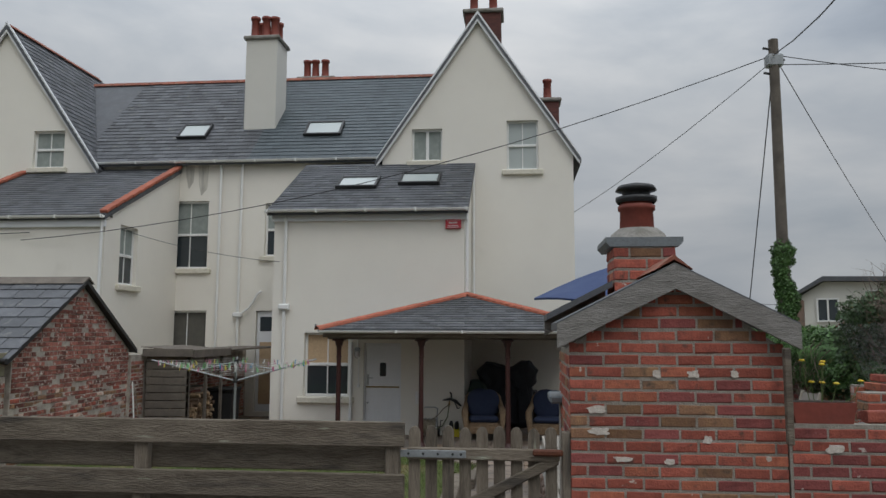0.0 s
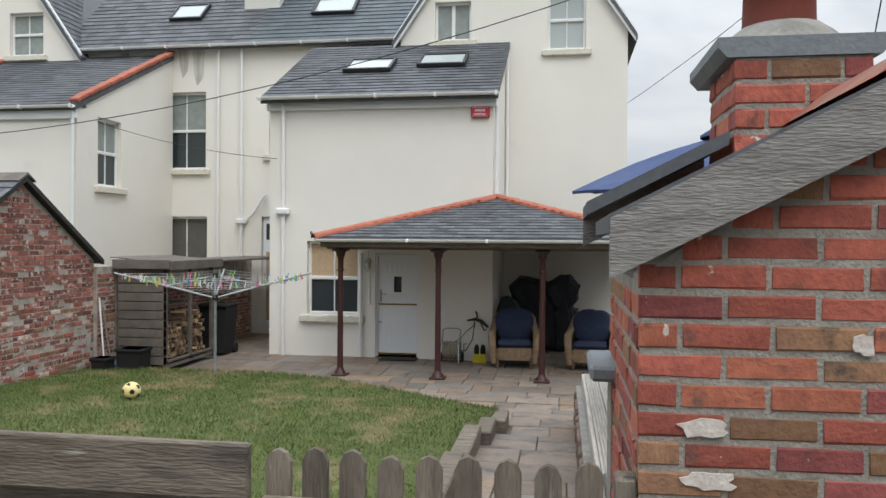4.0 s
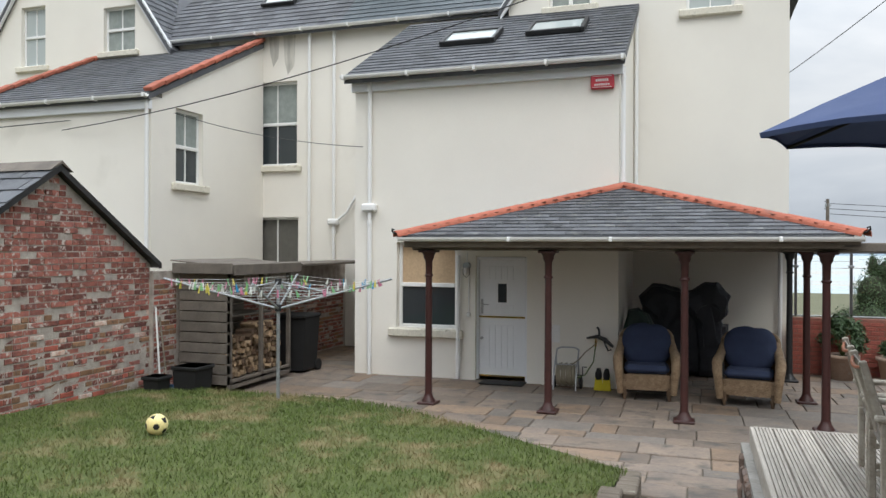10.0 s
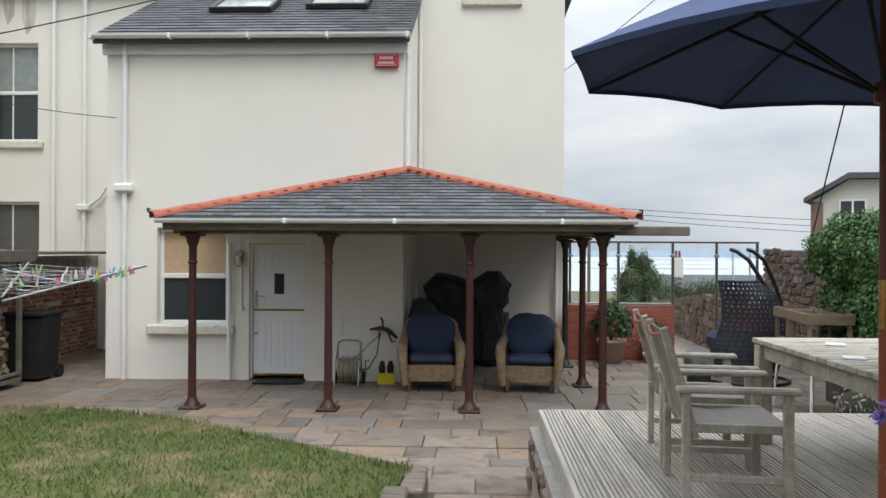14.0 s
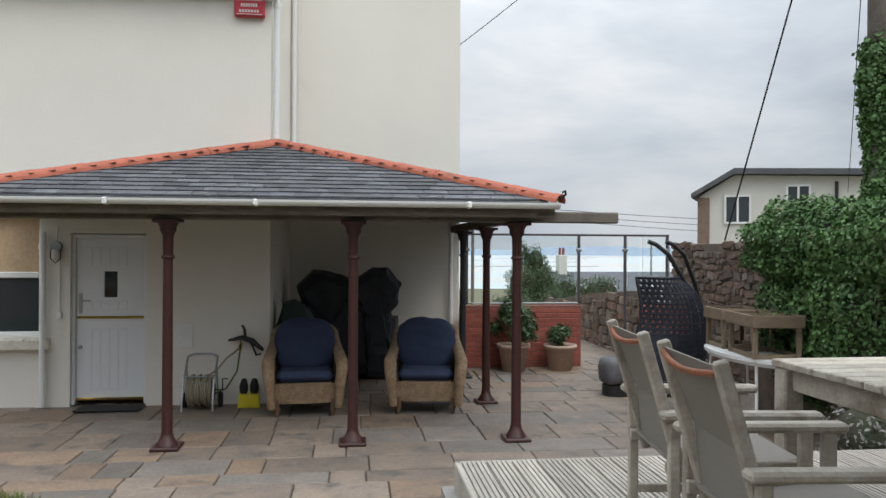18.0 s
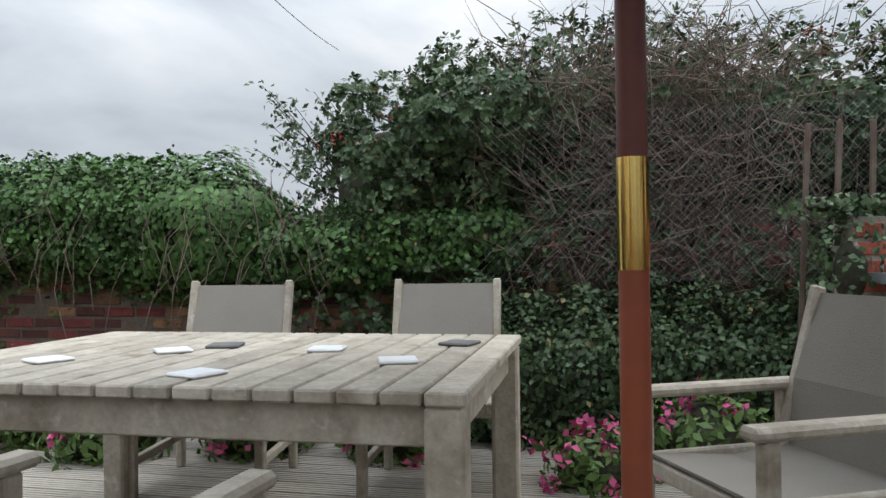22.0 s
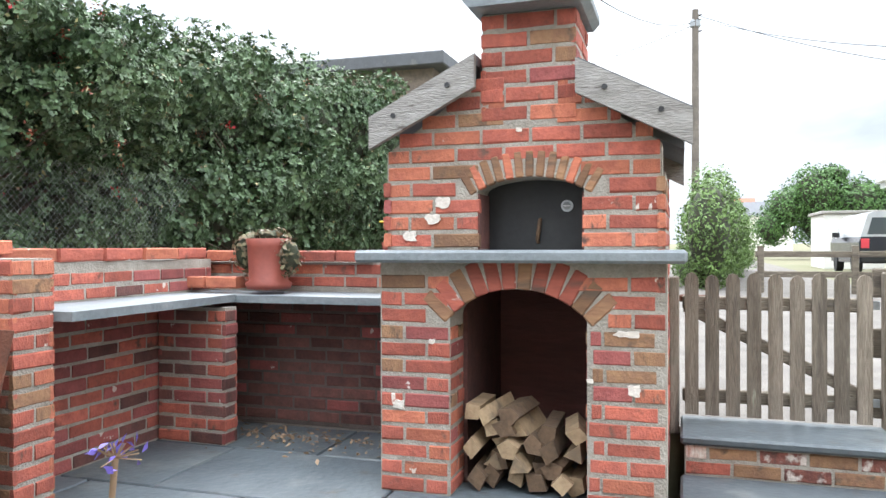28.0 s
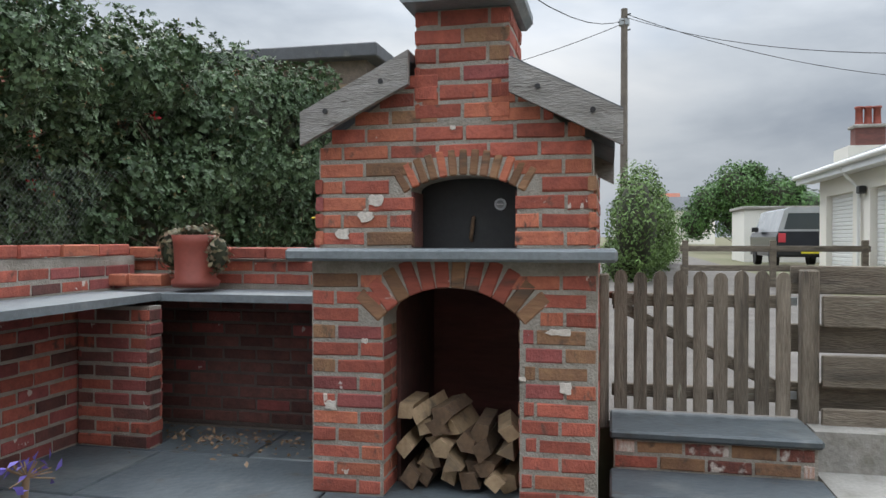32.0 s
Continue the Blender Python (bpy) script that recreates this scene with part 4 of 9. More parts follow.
def splashes(parent, m, spots, seed):
    """Ragged dabs of old paint on a brick face; spots are (x, z, width, height)."""
    g_ = random.Random(seed)
    for x, z, w, h in spots:
        n_ = 15
        ring = []
        for i in range(n_):
            a = 2 * math.pi * i / n_
            q = max(abs(math.cos(a)), abs(math.sin(a))) ** -0.8 * g_.uniform(0.62, 1.05)
            ring.append((x + w / 2 * q * math.cos(a), z + h / 2 * q * math.sin(a)))
        mb_ = MB().prism(ring, -0.0125, -0.006)
        mb_.v = [m @ Vector(p) for p in mb_.v]
        part("paint_dab", mb_, PAINT_CHIP, parent)


RED = ((BRICK, 60), (BRICK_ORANGE, 18), (BRICK_PLUM, 12), (BRICK_BROWN, 10))
REAR = ((BRICK, 58), (BRICK_ORANGE, 10), (BRICK_PLUM, 16), (BRICK_BROWN, 16))
LANE = ((BRICK, 34), (BRICK_PLUM, 54), (BRICK_BROWN, 8))
OLD = ((BRICK_OLD, 62), (BRICK_BROWN, 22), (BRICK, 10), (BRICK_WHITE, 5))
# facing matrices: origin at the lower end from which x runs
face_s = lambda x, y, z: pose(x, y, z)
face_n = lambda x, y, z: pose(x, y, z, 0, 0, 180)
face_e = lambda x, y, z: pose(x, y, z, 0, 0, 90)
face_w = lambda x, y, z: pose(x, y, z, 0, 0, -90)

# ---- patio, path, lawn ----
EDGE = [(-7.0, 14.15), (-5.3, 14.2), (-4.2, 14.2), (-3.4, 13.95), (-2.4, 13.32), (-1.6, 12.74), (-0.9, 12.2), (-0.35, 11.82), (-0.1, 11.72)]


def edge_y(x):
    return lin(x, EDGE)


def edge_x(y):
    return lin(y, [(5.7, -0.28), (10.5, -0.3), (11.72, -0.1)])


mb = MB()
ys = [11.0, 11.7, 12.4, 13.2, 14, 15, 17, 19.9, 22]
mb.add([(x, y, path_z(y) - 0.025) for y in ys for x in (-7.1, 6.6)], [(2 * i, 2 * i + 1, 2 * i + 3, 2 * i + 2) for i in range(len(ys) - 1)])
ys = [5.6, 7, 8.8, 10, 11.0]
mb.add([(x, y, path_z(y) - 0.025) for y in ys for x in (-0.45, 0.95)], [(2 * i, 2 * i + 1, 2 * i + 3, 2 * i + 2) for i in range(len(ys) - 1)])
pavement = setting("pavement", mb, JOINT, "sandstone flags with sandy joints", "paving")

mb = MB()
ly = [4.62, 5.5, 6.5, 8, 9.5, 10.5, 11.3, 11.75, 12.2, 12.7, 13.3, 13.9, 14.2]
cols = 24
vs = []
for y in ly:
    xr = edge_x(y) if y <= 11.72 else -0.1 - (y - 11.72) * 1.42 if y < 13.3 else -2.4 - (y - 13.3) * 2.0
    xr = max(xr, -6.9)
    for i in range(cols + 1):
        x = -7.05 + (xr - 0.05 + 7.05) * i / cols
        vs.append((x, y, lawn_z(y) + 0.012 * noise.noise((x * 0.8, y * 0.8, 0))))
mb.add(vs, [(j * (cols + 1) + i, j * (cols + 1) + i + 1, (j + 1) * (cols + 1) + i + 1, (j + 1) * (cols + 1) + i) for j in range(len(ly) - 1) for i in range(cols)], True)
skirt = [(cols + 1) * j + cols for j in range(len(ly))]
o = len(mb.v)
mb.add([(mb.v[i][0], mb.v[i][1], -0.1) for i in skirt], [])
mb.f += [(skirt[j], o + j, o + j + 1, skirt[j + 1]) for j in range(len(ly) - 1)]
mb.s += [False] * (len(ly) - 1)
setting("lawn", mb, LAWN, "patchy lawn with dry yellow spots", "lawn")
# grass blades
rng = np.random.default_rng(4)
n = 90000
px_ = rng.uniform(-7.0, 0.0, n)
py_ = 4.7 + 9.6 * rng.uniform(0, 1, n) ** 0.85
keep = np.array([(y < edge_y(x) - 0.03) and (x < edge_x(y) - 0.03 if y < 11.72 else True) for x, y in zip(px_, py_)])
px_, py_ = px_[keep], py_[keep]
n = len(px_)
pz_ = np.array([lawn_z(y) for y in py_])
ang, hgt = rng.uniform(0, 6.28, n), rng.uniform(0.02, 0.05, n)
edge_near = np.array([edge_y(x) - y < 0.22 for x, y in zip(px_, py_)])
hgt[edge_near] *= 1.5
wid = rng.uniform(0.004, 0.008, n)
le = rng.uniform(-0.03, 0.03, (n, 2))
V = np.empty((n, 3, 3))
V[:, 0] = np.stack([px_ - wid * np.cos(ang), py_ - wid * np.sin(ang), pz_ - 0.005], 1)
V[:, 1] = np.stack([px_ + wid * np.cos(ang), py_ + wid * np.sin(ang), pz_ - 0.005], 1)
V[:, 2] = np.stack([px_ + le[:, 0], py_ + le[:, 1], pz_ + hgt], 1)


def tri_mesh(name, V, k, material):
    """A mesh of loose k-cornered faces from an array."""
    me = bpy.data.meshes.new(name)
    cnt = len(V)
    me.vertices.add(cnt * k)
    me.vertices.foreach_set("co", V.reshape(-1))
    me.loops.add(cnt * k)
    me.loops.foreach_set("vertex_index", np.arange(cnt * k, dtype=np.int32))
    me.polygons.add(cnt)
    me.polygons.foreach_set("loop_start", np.arange(0, cnt * k, k, dtype=np.int32))
    me.materials.append(material)
    me.update(calc_edges=True)
    return me


tagged(new("grass", tri_mesh("grass", V, 3, GRASS)), "short uneven lawn grass with dry patches", "grass", "", "stuff")

# timber lawn edging
ed = thing("lawn_edging", pose(0, 0, 0), "weathered timber edging round the lawn", "edging")
pts = [(x, y, path_z(y)) for x, y in EDGE[1:]]
for a, b_ in zip(pts, pts[1:]):
    L_ = math.dist(a[:2], b_[:2])
    g_ = math.degrees(math.atan2(b_[1] - a[1], b_[0] - a[0]))
    part("edging_board", MB().cbox(0, L_ - 0.005, -0.06, 0.04, -0.06, 0.1, 0.012, pose(a[0], a[1], (a[2] + b_[2]) / 2 + 0.03, 0, 0, g_)), FENCE_WOOD, ed)
ys = [11.72, 11.1, 10.4, 9.0, 7.6, 6.2]
for a, b_ in zip(ys, ys[1:]):
    xa, xb = edge_x(a), edge_x(b_)
    part("edging_board", MB().cbox(xa - 0.11, xa + 0.07, b_ + 0.006, a, path_z(a) - 0.05, path_z(b_) + 0.14, 0.014), FENCE_WOOD, ed)

# veranda
AP, GL, GR = Vector((-0.64, 16.92, 3.19)), Vector((-3.5, 14.66, 2.40)), Vector((2.23, 14.66, 2.40))
roof = thing("veranda", pose(0, 14.9, 0), "lean-to veranda with a hipped slate roof on maroon iron posts", "veranda")


def vpart(name, mb_, material, label="", parent=None):
    mb_.v = [(x, y - 14.9, z - 0.06) for x, y, z in mb_.v]
    return part(name, mb_, material, parent or roof, label)


BK = 19.78
mb = MB()
slab(mb, [tuple(GL), tuple(GR), tuple(AP)], 0.05)
slab(mb, [tuple(GR), (2.23, BK, 2.40), (-0.64, BK, 3.17), tuple(AP)], 0.05)
slab(mb, [(-3.5, 16.92, 2.40), tuple(GL), tuple(AP)], 0.05)
vpart("roof_deck", mb, SLATE)
random.seed(8)
vdir = (AP - Vector((-0.64, 14.66, 2.40)))
L_v = vdir.length
u0, v0 = Vector((1, 0, 0)), vdir.normalized()
nn = u0.cross(v0).normalized()
sl_me = MB().add([(0, 0, 0.02), (0.225, 0, 0.02), (0.225, 0.2, 0.004), (0, 0.2, 0.004), (0, 0, 0.008), (0.225, 0, 0.008)], [(0, 1, 2, 3), (4, 5, 1, 0), (0, 3, 4), (1, 5, 2)]).mesh("slate", SLATE_PART)
basis = Matrix(((u0.x, v0.x, nn.x, 0), (u0.y, v0.y, nn.y, 0), (u0.z, v0.z, nn.z, 0), (0, 0, 0, 1)))
for r in range(int(L_v / 0.155)):
    f_ = (r * 0.155 + 0.1) / L_v
    xa, xb = GL.x + (AP.x - GL.x) * f_, GR.x + (AP.x - GR.x) * f_
    x = xa + (0.115 if r % 2 else 0.0) - 0.1
    while x < xb - 0.08:
        w = min(0.225, xb - x)
        p = Vector((x, 14.66 - 14.9, 2.34)) + v0 * (r * 0.155 + random.uniform(-0.004, 0.004))
        shared("slate", sl_me, Matrix.Translation(p) @ basis @ Matrix.Diagonal((w / 0.228, 1, 1, 1)), roof)
        x += 0.23
mb = MB()
slates(mb, (2.23, 14.66, 2.42), (0, 1, 0), (-2.87, 0, 0.77), 5.1, 2.97, 0.23, 0.155, lambda a, b_: a > b_ / 2.97 * 2.26)
slates(mb, (-3.5, 14.66, 2.42), (0, 1, 0), (2.86, 0, 0.77), 2.26, 2.96, 0.23, 0.155, lambda a, b_: a > b_ / 2.96 * 2.26)
sl = vpart("slate_rest", mb, SLATE)
tagged(sl, kind="stuff")
def half_round(r, th, x0, x1, n_=8):
    out = [(r * math.cos(math.pi * k / n_), r * 0.72 * math.sin(math.pi * k / n_)) for k in range(n_ + 1)]
    inn = [((r - th) * math.cos(math.pi * k / n_), (r - th) * 0.72 * math.sin(math.pi * k / n_)) for k in range(n_, -1, -1)]
    return MB().prism(out + inn, x0, x1, "x")


hip_me = half_round(0.115, 0.016, 0.0, 0.33)
lip_ = half_round(0.123, 0.02, -0.012, 0.03)
hip_me.add(lip_.v, lip_.f)
hip_me = hip_me.mesh("hip_tile", RIDGE)
for a in (GL, GR):
    d = AP - a
    n_t = 8
    q = d.to_track_quat("X", "Z").to_matrix().to_4x4()
    for i in range(n_t):
        p = a + d * (i / n_t) + Vector((0, -14.9, -0.075))
        shared("hip_tile", hip_me, Matrix.Translation(p) @ q @ pose(0, 0, random.uniform(-0.002, 0.002), 0, -0.6, 0) @ Matrix.Diagonal((d.length / n_t / 0.325, 1, 1, 1)), roof)
mb = MB()
pr = [(0.055 * math.cos(math.pi + math.pi * k / 8), 0.055 * math.sin(math.pi + math.pi * k / 8)) for k in range(9)]
pr += [(0.046 * math.cos(2 * math.pi - math.pi * k / 8), 0.046 * math.sin(2 * math.pi - math.pi * k / 8)) for k in range(9)]
mb.prism([(14.60 + a, 2.375 + b_) for a, b_ in pr], -3.45, 2.22, "x")
vpart("gutter", mb, WHITE_PVC, "white plastic gutter")
for x in (-1.9, -0.6, 1.35):
    vpart("gutter_joint", MB().cbox(x - 0.022, x + 0.022, 14.537, 14.66, 2.315, 2.381, 0.012), WHITE_PVC)
mb = MB().cyl((2.17, 14.62, 2.37), (2.17, BK, 2.37), 0.05, n=10)
vpart("side_gutter", mb, WHITE_PVC)
vpart("front_beam", MB().cbox(-3.35, 2.9, 14.86, 14.98, 2.2, 2.31, 0.012), SHIPLAP, "weathered timber beam with a projecting end")
vpart("side_beam", MB().cbox(1.84, 1.94, 14.98, BK, 2.2, 2.31, 0.012), SHIPLAP)
vpart("fascia", MB().cbox(-3.4, 2.2, 14.67, 14.7, 2.24, 2.36, 0.006), FENCE_WOOD)
for i in range(7):
    x = -3.0 + i * 0.8
    vpart("rafter", MB().cbox(x - 0.03, x + 0.03, 14.7, 16.9, 2.31, 2.345, 0.008), FENCE_WOOD)
mb = MB().tube([(-3.46, 14.64, 2.42), (-3.5, 14.6, 2.43), (-3.53, 14.56, 2.46), (-3.52, 14.54, 2.49), (-3.49, 14.55, 2.475)], 0.012)
vpart("finial_hook", mb, DARK_IRON)
mb = MB().tube([(2.2, 14.64, 2.42), (2.24, 14.6, 2.43), (2.27, 14.56, 2.46), (2.26, 14.54, 2.49), (2.23, 14.55, 2.475)], 0.012)
vpart("finial_hook", mb, DARK_IRON)


def iron_post(x, y, h, material):
    g_ = thing("veranda_post", pose(x, y, 0), "maroon painted cast-iron veranda post on a square foot", "post", "veranda posts")
    part("foot", MB().cbox(-0.13, 0.13, -0.13, 0.13, 0, 0.035, 0.01).lathe([(0.1, 0.035), (0.09, 0.06), (0.065, 0.1), (0.055, 0.14)], 16), material, g_)
    part("shaft", MB().lathe([(0.052, 0.1), (0.05, 0.3), (0.044, h - 0.35)], 16), material, g_)
    part("collar", MB().lathe([(0.044, h - 0.37), (0.06, h - 0.36), (0.06, h - 0.34), (0.046, h - 0.33)], 16), material, g_)
    part("capital", MB().lathe([(0.046, h - 0.33), (0.05, h - 0.15), (0.075, h - 0.1), (0.075, h - 0.07), (0.1, h - 0.03)], 16).cbox(-0.12, 0.12, -0.12, 0.12, h - 0.03, h, 0.006), material, g_)
    return g_


for x, y in ((-3.12, 14.92), (-1.44, 14.92), (0.28, 14.92), (1.88, 14.92)):
    iron_post(x, y, 2.14, MAROON)
iron_post(1.9, 16.72, 2.14, MAROON)
iron_post(1.88, 18.55, 2.14, DARK_IRON)

# back door
dr = thing("door_1", pose(-2.59, EXT_Y + 0.09, 0.03), "white two-part stable door with vertical boards", "door")
tagged(dr, kind="structure")
mb = MB()
for a, b_, z0, z1 in ((-0.43, -0.39, -0.02, 2.0), (0.39, 0.43, -0.02, 2.0), (-0.39, 0.39, 1.95, 2.0)):
    mb.cbox(a, b_, -0.04, 0.06, z0, z1, 0.008)
part("door_frame", mb, WHITE_PAINT, dr)
for nm, z0, z1 in (("lower_leaf", 0.03, 1.0), ("upper_leaf", 1.03, 1.945)):
    hole = (-0.075, 0.075, 1.25, 1.56) if nm == "upper_leaf" else None
    mb = wall(MB(), "y", -0.385, 0.385, z0, const(z1), 0.0, 0.045, [hole] if hole else [])
    for k in range(5):
        x = -0.25 + k * 0.1
        if hole is None:
            mb.cbox(x - 0.04, x + 0.04, -0.006, 0.01, z0 + 0.12, z1 - 0.12, 0.004)
        else:
            mb.cbox(x - 0.04, x + 0.04, -0.006, 0.01, z0 + 0.06, z0 + 0.18, 0.004)
            mb.cbox(x - 0.04, x + 0.04, -0.006, 0.01, 1.62, z1 - 0.1, 0.004)
    part(nm, mb, WHITE_PAINT, dr)
part("glass", MB().box(-0.075, 0.075, 0.02, 0.03, 1.25, 1.56), PANE, dr)
mb = MB().cbox(-0.385, 0.385, -0.02, 0.0, 1.0, 1.025, 0.004)
part("weather_bar", mb, BRASS, dr, "brass weather bar")
mb = MB().cbox(-0.385, 0.385, -0.02, 0.0, 0.03, 0.06, 0.004)
part("weather_bar", mb, BRASS, dr)
part("door_handle", MB().cbox(-0.36, -0.32, -0.012, 0, 1.06, 1.3, 0.004).tube([(-0.34, -0.01, 1.22), (-0.34, -0.05, 1.22), (-0.22, -0.05, 1.215)], 0.01, 8), STEEL, dr)
part("knob", MB().cyl((-0.34, 0, 0.66), (-0.34, -0.04, 0.66), 0.022, n=12), STEEL, dr)
mat_ = thing("door_mat", pose(-2.5, EXT_Y - 0.22, 0.0), "black rubber door mat on the paving", "mat")
part("mat", MB().cbox(-0.36, 0.36, -0.17, 0.17, 0.014, 0.03, 0.008), RUBBER, mat_)
dr = thing("door_2", pose(-6.44, MAIN_Y + 0.08, 0.1), "white side door with a brown panel, set deep", "door")
tagged(dr, kind="structure")
part("leaf", MB().cbox(-0.33, 0.33, 0, 0.05, 0, 2.75, 0.01), WHITE_PAINT, dr)
part("panel", MB().cbox(-0.24, 0.24, -0.012, 0, 0.2, 1.9, 0.01), PALE_ROOM, dr)
part("fanlight", MB().box(-0.24, 0.24, -0.006, 0, 2.2, 2.6), PANE, dr)

# ---- west garden wall, shed, log store ----
random.seed(21)
mb = MB().box(-7.3, -7.085, 4.6, 10.45, 0.1, 1.6)
gw = setting("wall_garden_west", mb, MORTAR_OLD, "old red brick garden wall with whitish mortar smears", "wall")
bricks(gw, face_e(-7.085, 6.6, 0.22), 3.85, 1.37, OLD, depth=0.03, limit=280, rough=0.006, skew=0.002)
bricks(gw, face_e(-7.085, 4.6, 0.22), 2.0, 1.37, OLD, depth=0.03, limit=0, rough=0.006)
fb = thing("wall_top_boards", pose(-7.16, 7.5, 1.6), "algae-green horizontal timber boards on top of the wall", "boards")
for z0, z1, dx in ((0.02, 0.155, 0.06), (0.19, 0.36, 0.09)):
    for y0, y1 in ((-2.8, 0.1), (0.11, 2.95)):
        part("board", MB().cbox(dx - 0.03, dx, y0, y1, z0, z1, 0.006), FENCE_GREEN, fb)
for y in (-2.7, -1.2, 0.1, 1.6, 2.8):
    part("post", MB().cbox(-0.02, 0.055, y - 0.04, y + 0.04, 0, 0.34, 0.006), FENCE_GREEN, fb)
# shed
SX = -7.05
shed_top = lambda y: 1.93 + (1 - abs(y - 12.28) / 1.72) * 1.17
mb = MB()
wall(mb, "x", 10.56, 14.0, 0.05, shed_top, SX - 0.24, SX - 0.03, (), (12.28,))
wall(mb, "y", -11.0, SX - 0.24, 0.05, const(1.9), 10.56, 10.78)
wall(mb, "y", -11.0, SX - 0.24, 0.05, const(1.9), 13.78, 14.0)
wall(mb, "x", 10.56, 14.0, 0.05, shed_top, -11.2, -11.0, (), (12.28,))
shed = setting("wall_shed", mb, MORTAR_OLD, "old brick shed gable patched with pale mortar", "wall")
fm = face_e(SX - 0.03, 10.58, 0.12)
bricks(shed, fm, 3.4, 3.0, OLD, lambda x, z, w: z + 0.12 + 0.05 < shed_top(10.58 + x - w / 2) and z + 0.12 + 0.05 < shed_top(10.58 + x + w / 2), depth=0.035, limit=300, rough=0.008, skew=0.003, bond=1)
sr = setting("roof_shed", slab(slab(MB(), [(-11.2, 10.32, 1.84), (-6.98, 10.32, 1.84), (-6.98, 12.28, 3.16), (-11.2, 12.28, 3.16)], 0.05), [(-11.2, 12.28, 3.16), (-6.98, 12.28, 3.16), (-6.98, 14.12, 1.92), (-11.2, 14.12, 1.92)], 0.05), DARK_IRON, "shed roof of large slates", "roof")
v0 = Vector((0, 1.96, 1.32)).normalized()
nn = Vector((1, 0, 0)).cross(v0)
basis = Matrix(((1, 0, 0, 0), (0, v0.y, nn.y, 0), (0, v0.z, nn.z, 0), (0, 0, 0, 1)))
big = MB().add([(0, 0, 0.022), (0.45, 0, 0.022), (0.45, 0.36, 0.004), (0, 0.36, 0.004), (0, 0, 0.008), (0.45, 0, 0.008)], [(0, 1, 2, 3), (4, 5, 1, 0), (0, 3, 4), (1, 5, 2)]).mesh("slate", SLATE_PART)
for r in range(8):
    x = -11.2 + (0.23 if r % 2 else 0)
    while x < -7.0:
        w = min(0.45, -6.95 - x)
        shared("slate", big, Matrix.Translation(Vector((x, 10.3, 1.845)) + v0 * (r * 0.29)) @ basis @ pose(0, 0, 0.002, 0, 0, random.uniform(-0.8, 0.8)) @ Matrix.Diagonal((w / 0.455, 1, 1, 1)), sr)
        x += 0.46
part("ridge_board", MB().prism([(12.1, 3.1), (12.28, 3.23), (12.46, 3.1), (12.28, 3.19)], -11.2, -6.95, "x"), SHIPLAP, sr)
part("eaves_gutter", MB().cyl((-11.2, 10.28, 1.84), (-6.96, 10.28, 1.84), 0.045, n=8), DARK_IRON, sr, "black plastic gutter")
part("verge_board", MB().prism([(10.32, 1.86), (12.28, 3.18), (14.12, 1.94), (14.12, 1.86), (12.28, 3.1), (10.32, 1.78)], -7.02, -6.97, "x"), DARK_IRON, sr)
# wall from shed to house
mb = MB().box(-7.25, -7.03, 14.0, 20.3, -0.1, 1.82)
bw = setting("wall_boundary", mb, MORTAR_OLD, "old brick boundary wall behind the log store", "wall")
bricks(bw, face_e(-7.03, 14.02, 0.02), 0.5, 1.7, OLD, depth=0.03, limit=60, rough=0.006)
bricks(bw, face_e(-7.03, 16.3, 0.02), 3.9, 1.45, OLD, depth=0.03, limit=240, rough=0.006)

# ---- lane fence and gate ----
fence = thing("lane_fence", pose(-3.5, 4.52, 0.84), "weathered hit-and-miss timber fence with lichen", "fence")
for z0 in (0.13, 0.44, 0.75):
    for x0, x1 in ((-3.4, -0.05), (-0.04, 3.28)):
        part("board", MB().cbox(x0, x1, -0.055, -0.025, z0, z0 + 0.15, 0.006), FENCE_WOOD, fence)
for z0 in (0.0, 0.275, 0.585):
    for x0, x1 in ((-3.4, -0.05), (-0.04, 3.15)):
        part("board", MB().cbox(x0, x1, 0.055, 0.085, z0, z0 + 0.165, 0.006), FENCE_WOOD, fence)
for x in (-3.3, -1.65, 0.0, 1.6, 3.2):
    part("post", MB().cbox(x - 0.045, x + 0.045, -0.022, 0.052, -0.3, 0.88, 0.008), FENCE_UP, fence)
gate = thing("picket_gate", pose(0.25, 4.55, 0.95), "closed weathered picket gate with a diagonal brace", "gate")
for i in range(9):
    x = -0.42 + i * 0.104
    h_ = 0.76 + random.uniform(-0.008, 0.008)
    pk = MB().prism([(x - 0.035, 0), (x + 0.035, 0), (x + 0.035, h_ - 0.035), (x + 0.022, h_ - 0.01), (x, h_), (x - 0.022, h_ - 0.01), (x - 0.035, h_ - 0.035)], 0.0, 0.02)
    part("picket", pk, FENCE_UP, gate)
for z in (0.1, 0.6):
    part("rail", MB().cbox(-0.46, 0.46, -0.04, -0.002, z - 0.035, z + 0.035, 0.006), FENCE_WOOD, gate)
part("brace", MB().cbox(-0.5, 0.5, -0.036, -0.004, -0.03, 0.03, 0.006, pose(0, 0, 0.35, 0, -27, 0)), FENCE_WOOD, gate)
for z in (0.6, 0.1):
    st_ = part("hinge_strap", MB().cbox(-0.5, -0.1, -0.047, -0.041, z - 0.022, z + 0.022, 0.002), GALV, gate, "grey steel hinge strap")
    for x in (-0.45, -0.36, -0.27, -0.18, -0.13):
        part("bolt", MB().cyl((x, -0.047, z), (x, -0.052, z), 0.008, n=8), DARK_IRON, st_)
part("latch", MB().cbox(0.3, 0.48, -0.07, -0.042, 0.6, 0.64, 0.01), RUST, gate, "rusty latch")
